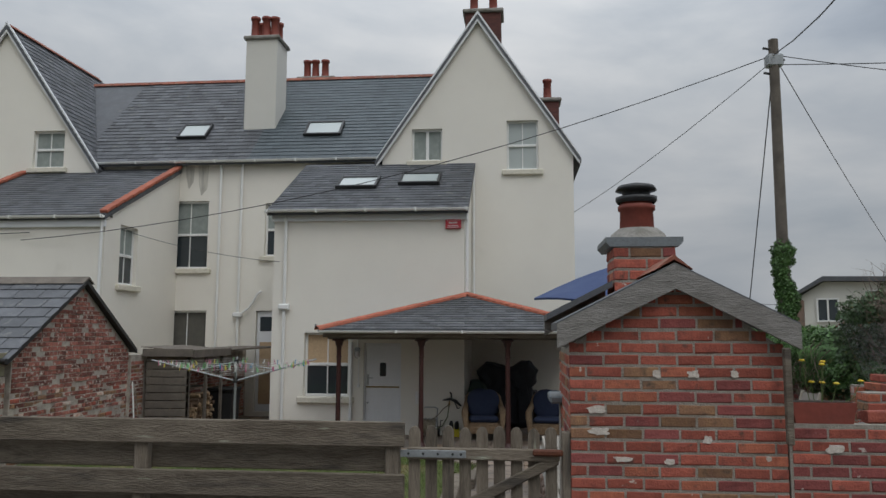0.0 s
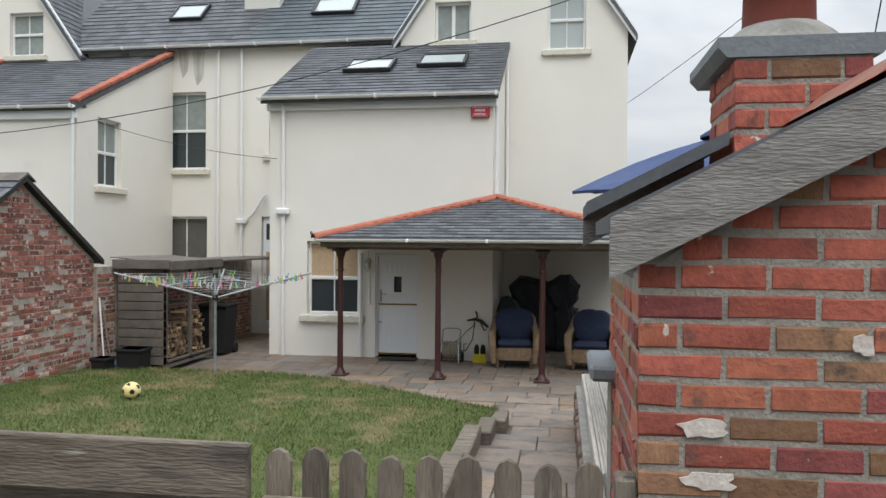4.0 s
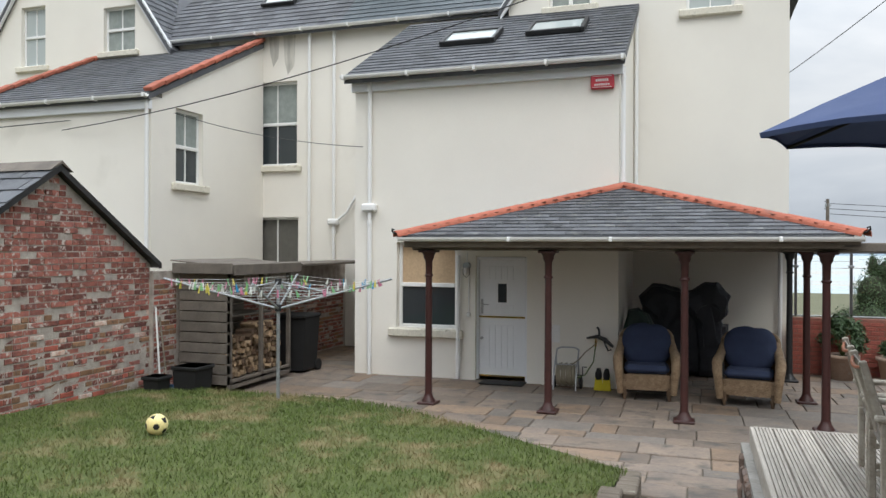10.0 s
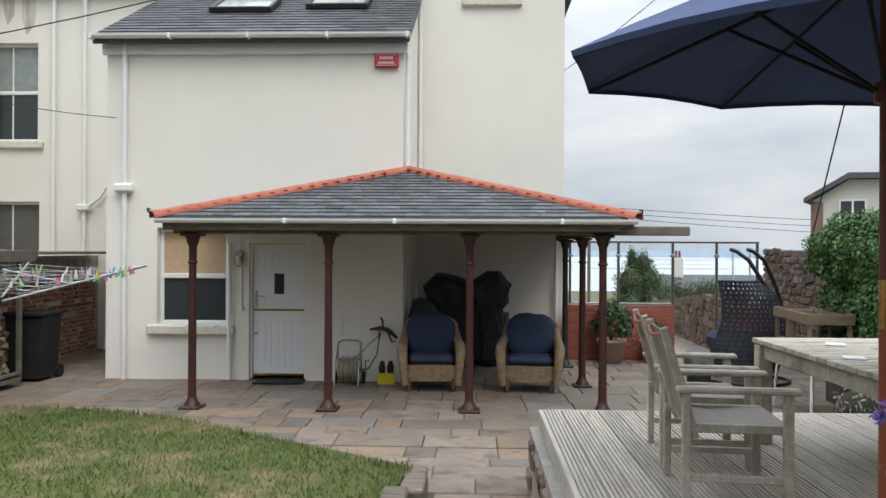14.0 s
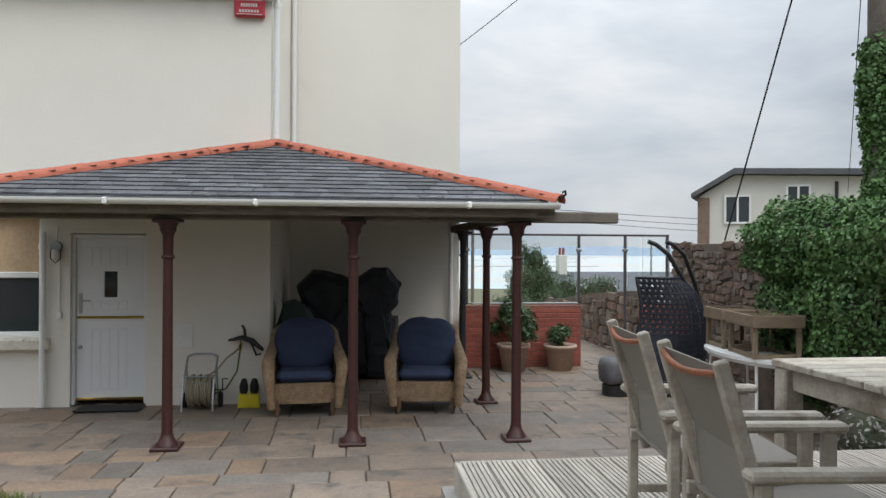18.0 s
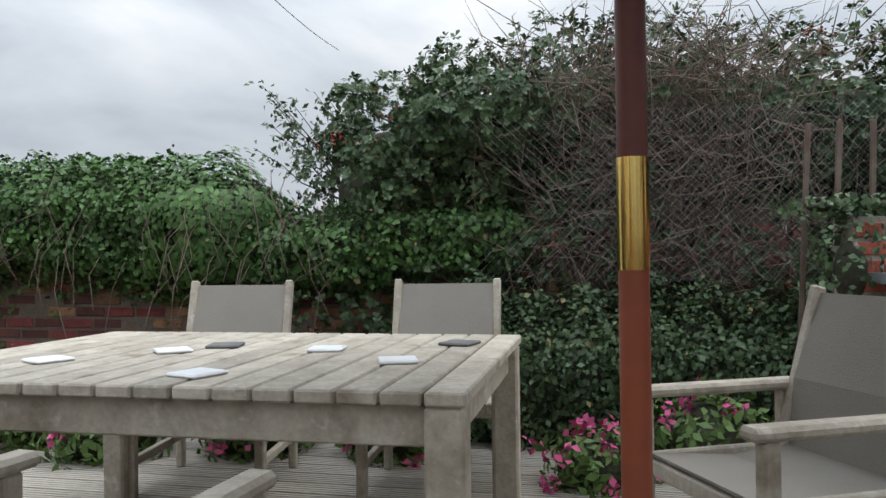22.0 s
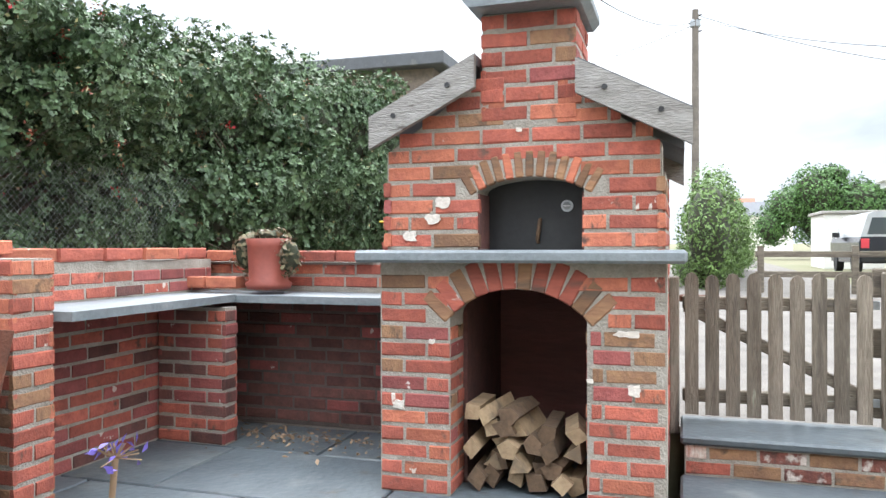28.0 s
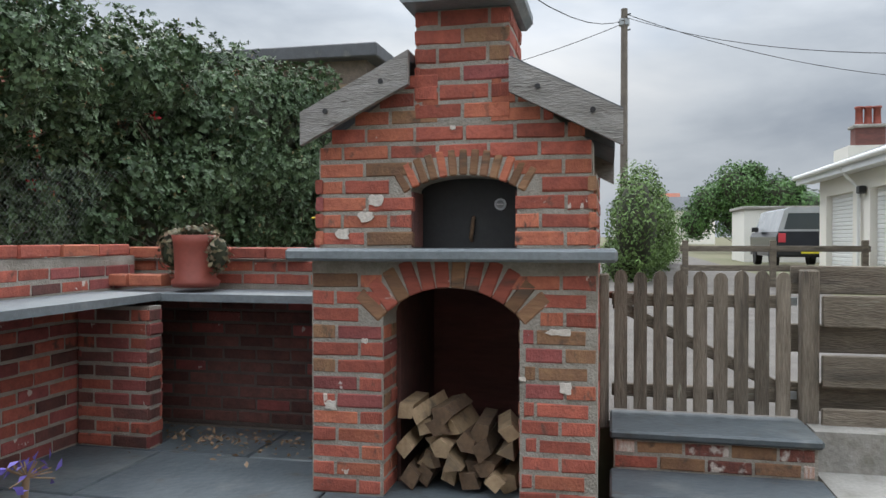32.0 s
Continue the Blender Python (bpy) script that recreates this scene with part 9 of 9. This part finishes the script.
for x, y, top, m_ in ((-6.85, 13.95, (-6.98, 14.0, 1.15), WHITE_PVC), (-6.72, 13.95, (-6.95, 14.05, 1.0), FENCE_WOOD)):
    b_ = thing("garden_tool", pose(x, y, 0.16), "long-handled garden tool leaning on the wall", "tool")
    part("handle", MB().tube([(0, 0, 0.0), (top[0] - x, top[1] - y, top[2])], 0.014, 8), m_, b_)
    part("head", MB().cbox(-0.1, 0.1, -0.02, 0.02, -0.02, 0.06, 0.01), BUCKET, b_)
# raised bed and red play tent by the fence
BX, BY = -3.96, 6.62
rb = setting("wall_bed", MB().box(-6.9, BX - 0.03, 5.2, BY - 0.03, 0.2, 0.80), MORTAR, "low brick raised bed with a timber top", "raised bed")
bricks(rb, face_e(BX - 0.03, 5.2, 0.32), BY - 5.23, 0.48, ((BRICK_ORANGE, 40), (BRICK, 60)), depth=0.03)
bricks(rb, face_n(BX - 0.03, BY - 0.03, 0.32), 3.2, 0.48, ((BRICK_ORANGE, 40), (BRICK, 60)), depth=0.03)
part("sleeper", MB().cbox(-6.95, BX, BY - 0.2, BY, 0.81, 0.97, 0.02), SLEEPER, rb, "weathered grey-green timber sleeper")
part("sleeper", MB().cbox(BX - 0.2, BX, 5.15, BY - 0.206, 0.81, 0.97, 0.02), SLEEPER, rb)
part("bed_cover", MB().cbox(-6.9, BX - 0.21, 5.2, BY - 0.21, 0.86, 0.93, 0.01), FENCE_WOOD, rb, "dark boards covering the bed")
rtn = thing("red_play_tent", pose(-2.75, 6.55, lawn_z(6.5)), "low red play tent with white stars", "play tent")
mb = MB()
mb.add([(0.75 * math.cos(math.pi * i / 12) * (1 - 0.25 * abs(j / 8 - 0.5)), -0.4 + 0.8 * j / 8, 0.46 * math.sin(math.pi * i / 12) * (0.55 + 0.45 * math.sin(math.pi * j / 8))) for j in range(9) for i in range(13)],
       [(j * 13 + i, j * 13 + i + 1, (j + 1) * 13 + i + 1, (j + 1) * 13 + i) for j in range(8) for i in range(12)], True)
part("fabric", mb, RED_CLOTH, rtn)
for i in range(16):
    a, j = random.uniform(0.5, 2.6), random.uniform(0.3, 0.7)
    r = 0.462 * (0.55 + 0.45 * math.sin(math.pi * j))
    x, y, z = 0.755 * math.cos(a) * (1 - 0.25 * abs(j - 0.5)), -0.4 + 0.8 * j, r * math.sin(a) + 0.004
    st_ = [(0.04 * (1 if k % 2 == 0 else 0.42) * math.cos(k * math.pi / 5), 0.04 * (1 if k % 2 == 0 else 0.42) * math.sin(k * math.pi / 5)) for k in range(10)]
    part("star", MB().add([(x + p, y + q, z + 0.004) for p, q in st_], [tuple(range(10))]), WHITE_LETTER, rtn)

# ---- poles and cables ----


def pole(x, y, z0, z1, label, r=0.12, steps=True):
    g_ = thing("telegraph_pole", pose(x, y, z0), label, "pole")
    part("mast", MB().cyl((0, 0, 0), (0, 0, z1 - z0), r, r * 0.78, n=14), SHIPLAP, g_)
    part("cap", MB().cbox(-0.16, 0.16, -0.1, 0.1, z1 - z0 - 0.55, z1 - z0 - 0.3, 0.03), GALV, g_)
    for k in range(3):
        part("insulator", MB().cyl((0, 0, z1 - z0 - 0.2 - k * 0.25), (0.2 if k % 2 else -0.2, 0, z1 - z0 - 0.16 - k * 0.25), 0.025, n=8), DARK_IRON, g_)
    return g_


POLE = (5.5, 14.6)
pole(*POLE, 0.0, 8.0, "tall timber telegraph pole wrapped in ivy")
bush("pole_ivy", (5.5, 14.6, 1.5), [(5.5 + 0.06 * math.sin(z * 5), 14.6, z, 0.17 + 0.04 * math.sin(z * 7), 0.17, 0.3) for z in np.arange(1.8, 4.0, 0.22)], 4200, 0.042, LEAF_IVY, "ivy sleeve climbing the telegraph pole", "ivy", 70, trunk=False, aspect=0.8)
pole(0.3, -16, 0.95, 9.25, "far telegraph pole beside the lane", 0.13)
pole(9.0, 62, -8.5, 5.6, "distant telegraph pole above the shore", 0.14)


def cable(a, b_, sag, r=0.012, label="thin black overhead cable between poles"):
    a, b_ = Vector(a), Vector(b_)
    n_ = 16
    pts_ = [a.lerp(b_, i / n_) - Vector((0, 0, sag * 4 * (i / n_) * (1 - i / n_))) for i in range(n_ + 1)]
    return tagged(MB().tube(pts_, r, 5).ob("overhead_cable", CABLE), label, "cable")


PT = (5.5, 14.6, 7.7)
cable((5.5, 14.6, 7.6), (2.1, 24, 6.0), 0.15, 0.008)
cable(PT, (-11.2, 16.45, 4.42), 0.6, 0.009)
cable((-5.0, 16.8, 3.9), (-9.1, 17.1, 4.75), 0.12, 0.006)
cable(PT, (0.3, -16, 8.9), 2.3, 0.011)
cable(PT, (20, 16, 7.4), 0.5, 0.009)
cable(PT, (16, 30, 3.4), 0.2, 0.009)
cable((5.5, 14.6, 7.6), (5.85, 18.4, 2.03), 0.0, 0.012, "taut stay wire of the telegraph pole")
cable((5.5, 14.6, 7.5), (24, 8, 7.0), 0.6, 0.009)
cable((0.3, -16, 9.1), (-14, -22, 7.6), 0.7, 0.012)
cable((0.3, -16, 9.0), (-8, -6, 5.2), 0.6, 0.01)
cable((0.3, -16, 8.8), (12, -18, 7.4), 0.6, 0.012)
cable((-9.5, 16.5, 4.85), (-32, 19, 6.5), 0.4, 0.01)
cable((-11.0, 16.45, 4.6), (-34, 15, 5.1), 0.4, 0.01)
for k in range(3):
    cable((9.0, 62, 5.3 - k * 0.35), (60, 66, 4.2 - k * 0.7), 0.6, 0.02)

# ---- neighbours ----


def window_unit(parent, x0, x1, z0, z1, y, lights, name="window", f=0.06, glass=PANE):
    fr = MB()
    for a, b_, c_, d in ((x0, x0 + f, z0, z1), (x1 - f, x1, z0, z1), (x0 + f, x1 - f, z0, z0 + f), (x0 + f, x1 - f, z1 - f, z1)):
        fr.box(a, b_, y - 0.05, y, c_, d)
    for i in range(1, lights):
        x = x0 + (x1 - x0) * i / lights
        fr.box(x - f / 2, x + f / 2, y - 0.05, y, z0 + f, z1 - f)
    w_ = part(name, fr, WHITE_PVC, parent)
    part("pane", MB().box(x0 + f, x1 - f, y - 0.02, y - 0.01, z0 + f, z1 - f), glass, w_)
    return w_


# west neighbour with a gable
wn_ = thing("west_house", pose(-39.3, 25.8, 0, 0, 0, 62), "white rendered house with a slate gable roof", "house")
wt = lambda x: 8.2 - (x / 3.5 * 4.2 if x > 0 else -x / 6.5 * 1.9)
mb = wall(MB(), "y", -6.5, 3.5, -0.8, wt, 0, 0.3, (), (0,))
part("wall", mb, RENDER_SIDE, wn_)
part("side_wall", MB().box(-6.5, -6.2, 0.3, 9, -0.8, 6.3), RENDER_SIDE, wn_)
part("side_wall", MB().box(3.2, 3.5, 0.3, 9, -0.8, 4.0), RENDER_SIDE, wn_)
for xe, ze in ((3.75, 3.75), (-6.8, 6.28)):
    q = [(xe, -0.25, ze), (xe, 9, ze), (0, 9, 8.3), (0, -0.25, 8.3)]
    part("roof_slope", slab(MB(), q if xe > 0 else q[::-1], 0.1), SLATE, wn_)
    part("barge_board", MB().prism([(xe, ze - 0.1), (xe, ze - 0.42), (0, 7.85), (0, 8.18)], -0.32, -0.26), WHITE_PAINT, wn_)
part("flue", MB().cyl((-3.6, 3, 6.5), (-3.6, 3, 8.7), 0.12, n=10), GALV, wn_)
window_unit(wn_, -2.3, 1.4, 1.5, 3.6, -0.02, 4, f=0.13, glass=PANE)
part("window_hood", MB().cbox(-2.45, 1.55, -0.4, 0, 3.65, 3.82, 0.02), SLATE, wn_)
window_unit(wn_, -4.6, -4.0, 5.1, 6.2, -0.02, 1, f=0.1, glass=PANE_SKY)
an = thing("west_outbuilding", pose(-31.6, 18.7, 0, 0, 0, 66), "low white outbuilding with a dark verge", "outbuilding")
part("wall", MB().prism([(-7, -0.8), (0.95, -0.8), (0.95, 3.6), (-0.7, 4.4), (-7, 4.0)], 0, 5), RENDER_SIDE, an)
part("verge", MB().prism([(1.15, 3.55), (1.15, 3.74), (-0.7, 4.62), (-0.7, 4.42)], -0.15, 5), SLATE, an)
part("rear_verge", MB().prism([(-0.72, 4.42), (-0.72, 4.6), (-7.2, 4.15), (-7.2, 4.0)], -0.15, 5), SLATE, an)
part("door", MB().cbox(-2.2, -0.9, -0.05, 0, 0, 2.2, 0.02), DARK_IRON, an)
# pine
pine = thing("pine_tree", pose(-49, 38.4, -0.5), "dark wind-shaped pine behind the houses", "tree")
random.seed(88)
tipsp = [(random.uniform(-3.0, 3.0), random.uniform(-2.5, 2.5), random.uniform(4.2, 11.2)) for _ in range(52)]
part("trunk", branches((0, 0, 0), [(0.6, 0, 12.0)], 0.35, 0.08, 6, 0.2), BARK, pine)
part("limbs", branches((0.2, 0, 3.5), tipsp, 0.1, 0.02, 4, 0.25), BARK, pine)
P, N = blob_points([(x, y, z, 0.95, 0.85, 0.55) for x, y, z in tipsp], 95, 12, 0.9)
o_ = new("needles", leaf_mesh("needles", P, N, 0.26, PINE_LEAF, seed=4, aspect=0.3))
o_.parent = pine
tagged(o_, kind="stuff")
# north-east neighbour
ne = thing("hillside_house", pose(12.4, 30.4, -2.5, 0, 0, -31), "pale house with a shallow roof above the stone wall", "house")
part("wall", MB().prism([(-1.05, 0), (4.5, 0), (4.5, 6.6), (0, 6.8), (-1.05, 6.15)], 0.0, 4), RENDER_SIDE, ne)
part("stone_quoin", MB().cbox(-1.12, -0.75, -0.06, 0.4, 0, 6.1, 0.03), STONE_WALL, ne)
part("roof", MB().prism([(-1.3, 6.08), (-1.3, 6.22), (0, 7.0), (4.8, 6.8), (4.8, 6.62), (0, 6.82)], -0.3, 4.2), SLATE, ne)
window_unit(ne, -0.3, 0.5, 5.24, 6.16, -0.02, 2)
window_unit(ne, 1.5, 2.2, 5.8, 6.44, -0.02, 2)
part("downpipe", MB().cyl((2.9, -0.06, 2.5), (2.9, -0.06, 6.5), 0.05, n=8), DARK_IRON, ne)
ae = thing("roof_aerial", pose(17.5, 31, 4.3), "television aerial on a far roof", "aerial")
part("mast", MB().cyl((0, 0, 0), (0, 0, 1.8), 0.02, n=6), GALV, ae)
part("boom", MB().cyl((-0.5, 0, 1.7), (0.5, 0, 1.75), 0.015, n=6), GALV, ae)
# downhill things beyond the glass
bush("shore_bush", (5.2, 28.0, -2.9), [(4.95, 28, 0.0, 0.8, 0.7, 1.0), (5.55, 28, 0.3, 0.5, 0.6, 0.95), (5.0, 28, 0.95, 0.55, 0.5, 0.7), (5.3, 28, 1.5, 0.3, 0.3, 0.5), (5.0, 28.1, 1.7, 0.16, 0.2, 0.4), (5.45, 28, 1.1, 0.4, 0.4, 0.5), (4.3, 28, 0.0, 0.5, 0.5, 0.6), (3.3, 28.3, -0.1, 0.6, 0.5, 0.45), (5.3, 28, -1.4, 0.7, 0.7, 1.0)], 700, 0.055, LEAF_DARK, "dark feathery evergreen bush beyond the glass", "bush", 55, tips=400)
nr = thing("downhill_cottage", pose(11.9, 46, -4.95), "slate-roofed cottage with a white chimney below the garden", "house")
part("wall", MB().box(-0.7, 7, 0, 6, -3, 3.6), RENDER_SIDE, nr)
part("roof", MB().prism([(-0.5, 3.4), (-0.5, 3.55), (3, 5.6), (6.5, 3.55), (6.5, 3.4), (3, 5.4)], -0.9, 7.2, "x"), SLATE, nr)
cst = part("chimney", MB().cbox(-0.15, 0.35, 2.7, 3.3, 5, 6.55, 0.03), RENDER_SIDE, nr)
for x in (0.0, 0.2):
    part("chimney_pot", MB().cyl((x, 3, 6.55), (x, 3, 6.95), 0.08, 0.065, n=10), RED_POT, cst)
for x in (0.9, 2.6, 4.9):
    part("roof_window", MB().cbox(-0.2, 0.2, -0.02, 0.02, -0.25, 0.25, 0.01, pose(x, 1.6, 4.83, -60)), GALV, nr)
bush("path_hedge", (7.2, 30.0, -3.0), [(x, 30.0 + 0.2 * math.sin(x * 3), 0.25 + 0.08 * math.sin(x * 5), 0.45, 0.5, 0.85) for x in np.arange(6.4, 8.4, 0.4)], 420, 0.06, LEAF_DARK, "dark hedge behind the lower path", "hedge", 56, trunk=False)
for x, y, w, d in ((640, 2500, 150, 26), (480, 1850, 90, 18), (1080, 3300, 260, 40), (250, 2100, 120, 16), (820, 2900, 120, 22), (330, 1350, 110, 14)):
    setting("sandbank", MB().prism([(x + w * math.cos(2 * math.pi * i / 20) * (1 + 0.25 * math.sin(i * 2.3)), y + d * math.sin(2 * math.pi * i / 20)) for i in range(20)], -29, -28.1, "z"), SAND, "low dark sandbank in the estuary", "sandbank")
setting("pavement_lower", MB().box(3.93, 5.14, 19.63, 26.4, -1.6, -0.015), PAVING, "stone path leading down past the red wall", "path")
mb = MB().prism([(20.1, -0.6), (26.4, -0.6), (26.4, 0.62), (24.5, 0.78), (22.5, 1.0), (20.1, 1.18)], 5.14, 5.5, "x")
rbw = setting("wall_path", mb, STONE_REST, "rubble stone wall beside the lower path", "wall")
rubble(rbw, pose(5.14, 26.4, -0.05, 0, 0, -90), 6.3, lambda x: 0.67 + 0.56 * x / 6.3 + 0.06 * math.sin(x * 4), 32, 0.15)

# ---- lane side ----
ga_ = thing("garage_block", pose(-4.4, -8.05, 0.9) @ Matrix.Diagonal((1, 1.7, 1, 1)), "white garages with roller shutters along the lane", "garage")
doors_ = [(-1.75, -0.55, 0.0, 2.02), (0.1, 1.9, 0.0, 2.02)]
part("wall", wall(MB(), "x", -2.1, 2.1, 0, const(2.4), -0.3, 0, doors_), RENDER_CREAM, ga_)
part("rear_wall", MB().box(-4.5, -0.31, -2.1, 2.1, 0, 2.39), RENDER_SIDE, ga_)
part("soffit", MB().cbox(0.0, 0.36, -2.5, 2.5, 2.403, 2.43, 0.004), WHITE_PAINT, ga_)
part("fascia", MB().cbox(0.36, 0.4, -2.5, 2.5, 2.37, 2.6, 0.01), WHITE_PAINT, ga_)
part("verge_board", MB().prism([(0.38, 2.37), (0.38, 2.6), (-2.1, 3.5), (-4.6, 2.6), (-4.6, 2.37), (-2.1, 3.27)], -2.54, -2.5), WHITE_PAINT, ga_)
part("gable_wall", MB().prism([(0.0, 2.4), (-2.1, 3.25), (-4.4, 2.4)], -2.1, -1.85), RENDER_CREAM, ga_)
part("roof", slab(slab(MB(), [(0.42, -2.52, 2.61), (0.42, 2.5, 2.61), (-2.1, 2.5, 3.55), (-2.1, -2.52, 3.55)], 0.06), [(-2.1, -2.52, 3.55), (-2.1, 2.5, 3.55), (-4.65, 2.5, 2.61), (-4.65, -2.52, 2.61)], 0.06), SLATE, ga_)
part("gutter", MB().cyl((0.45, -2.5, 2.55), (0.45, 2.5, 2.55), 0.06, n=10), WHITE_PVC, ga_)
part("downpipe", MB().tube([(0.44, -0.2, 2.5), (0.3, -0.2, 2.3), (0.06, -0.2, 2.05), (0.06, -0.2, 0.0)], 0.035, 8), WHITE_PVC, ga_)
part("flood_lamp", MB().cbox(0.02, 0.16, -0.12, 0.02, 1.92, 2.08, 0.02), DARK_IRON, ga_, "black flood lamp")
for y0, y1, _, z1 in doors_:
    for i in range(22):
        part("shutter_slat", MB().cbox(-0.16, -0.125, y0 + 0.01, y1 - 0.01, 0.01 + i * 0.0915, 0.094 + i * 0.0915, 0.012), WHITE_PVC, ga_)
chm = chimney(pose(-8.4, -21.2, 5.2), 1.0, 0.6, 0.7, BRICK_DARK, [(-0.3, 0), (0, 0), (0.3, 0)], "brick chimney with pots above the garages")
part("roof_base", MB().box(-0.9, 0.9, -0.9, 0.9, -4.2, 0.0), RENDER_SIDE, chm)
car = thing("parked_car", pose(-5.2, -18, 1.0) @ Matrix.Diagonal((1.08, 1, 1.12, 1)), "dark estate car parked at the end of the lane", "car")
part("body", MB().prism([(-0.88, 0.3), (0.88, 0.3), (0.9, 0.85), (0.84, 1.0), (-0.84, 1.0), (-0.9, 0.85)], -2.2, 2.2), CAR_DARK, car)
part("cabin", MB().prism([(-0.84, 1.0), (0.84, 1.0), (0.66, 1.6), (0.5, 1.66), (-0.5, 1.66), (-0.66, 1.6)], -1.6, 2.1), CAR_PAINT, car)
part("rear_window", MB().prism([(-0.68, 1.06), (0.68, 1.06), (0.56, 1.5), (-0.56, 1.5)], 2.1, 2.115), PANE, car)
for s_ in (-1, 1):
    part("tail_light", MB().cbox(s_ * 0.75 - 0.1, s_ * 0.75 + 0.1, 2.2, 2.22, 0.7, 0.95, 0.01), RED_BOX, car)
    part("wing_mirror", MB().cbox(s_ * 0.98 - 0.1, s_ * 0.98 + 0.1, -0.8, -0.7, 1.0, 1.15, 0.02), RUBBER, car)
    for y in (-1.35, 1.35):
        part("wheel", MB().cyl((s_ * 0.7, y, 0.31), (s_ * 0.9, y, 0.31), 0.31, n=18), RUBBER, car)
part("bumper", MB().cbox(-0.86, 0.86, 2.2, 2.28, 0.32, 0.55, 0.03), RUBBER, car)
part("number_plate", MB().box(-0.26, 0.26, 2.285, 2.29, 0.4, 0.51), YELLOW, car)
lb = thing("lane_store", pose(-6.4, -22.5, 0.9), "low white flat-roofed store across the lane", "outbuilding")
part("wall", MB().cbox(-2.3, 2.0, -3, 0, 0, 2.15, 0.02), RENDER_SIDE, lb)
part("coping", MB().cbox(-2.4, 2.1, -3.1, 0.1, 2.15, 2.27, 0.02), CONCRETE, lb)
hb = thing("flat_roofed_house", pose(9.0, -9.5, 0.85), "pale stone flat-roofed building behind the hedge", "building")
part("wall", MB().box(-2.2, 6, -6, 0, 0, 5.6), STONE_REST, hb)
part("upper_render", MB().box(-2.22, 6.02, -6.02, 0.02, 3.6, 5.0), PLANTER_WOOD, hb)
part("roof_edge", MB().cbox(-2.6, 6.4, -6.4, 0.4, 5.6, 5.95, 0.03), SLATE, hb)
bush("garden_tree", (-7.6, -38, 1.0), [(-10.4, -38, 3.2, 1.9, 1.6, 1.6), (-8.6, -38, 4.2, 1.7, 1.4, 1.5), (-6.6, -38, 4.7, 1.8, 1.5, 1.6), (-5.0, -38, 4.0, 1.2, 1.2, 1.1), (-4.2, -38, 2.9, 1.0, 1.0, 1.1), (-7.6, -38, 3.0, 2.4, 1.5, 1.5), (-9.6, -38, 4.8, 0.7, 0.7, 0.5), (-7.4, -38, 5.8, 0.8, 0.8, 0.6)], 110, 0.19, LEAF_IVY, "round leafy tree behind the garages", "tree", 58)
bush("lane_shrub", (0.0, -11, 0.9), [(0.15, -8.5, 2.2, 0.6, 1.2, 1.3), (-0.05, -10.5, 2.3, 0.75, 1.3, 1.3), (-0.25, -13, 2.2, 0.85, 1.5, 1.25), (-0.5, -16, 2.0, 0.95, 1.6, 1.2), (-0.75, -19, 1.7, 1.0, 1.6, 1.0), (0.3, -10, 1.4, 0.7, 2.0, 0.9), (-0.2, -15, 1.3, 0.9, 2.5, 0.9)], 260, 0.085, LEAF_MID, "yellow-green shrub at the side of the lane", "shrub", 59)
for x, y, w, h_, mt in ((-2.6, -75, 6, 3.4, RENDER_CREAM), (-8, -82, 6, 4.2, RENDER_CREAM), (-5.2, -95, 6, 5.4, RIDGE_OLD)):
    c_ = thing("distant_house", pose(x, y, 1.0), "distant house at the end of the lane", "house")
    part("wall", MB().box(-w / 2, w / 2, -4, 0, 0, h_), RENDER_CREAM, c_)
    part("roof", MB().prism([(-4.3, h_), (0.3, h_), (-2, h_ + 1.7)], -w / 2 - 0.2, w / 2 + 0.2, "x"), SLATE if mt is RENDER_CREAM else RIDGE_OLD, c_)
    window_unit(c_, -1.4, -0.3, 1.2, 2.3, 0.05, 2)
lf_ = thing("lane_rail_fence", pose(-1.9, -7.5, 0.88), "low timber rail fence across the lane", "fence")
for z in (0.35, 0.75):
    part("rail", MB().cbox(-2.4, 1.2, -0.03, 0.03, z, z + 0.12, 0.01), FENCE_WOOD, lf_)
for x in (-2.3, -0.6, 1.1):
    part("post", MB().cbox(x - 0.06, x + 0.06, -0.05, 0.05, 0, 0.98, 0.01), FENCE_WOOD, lf_)
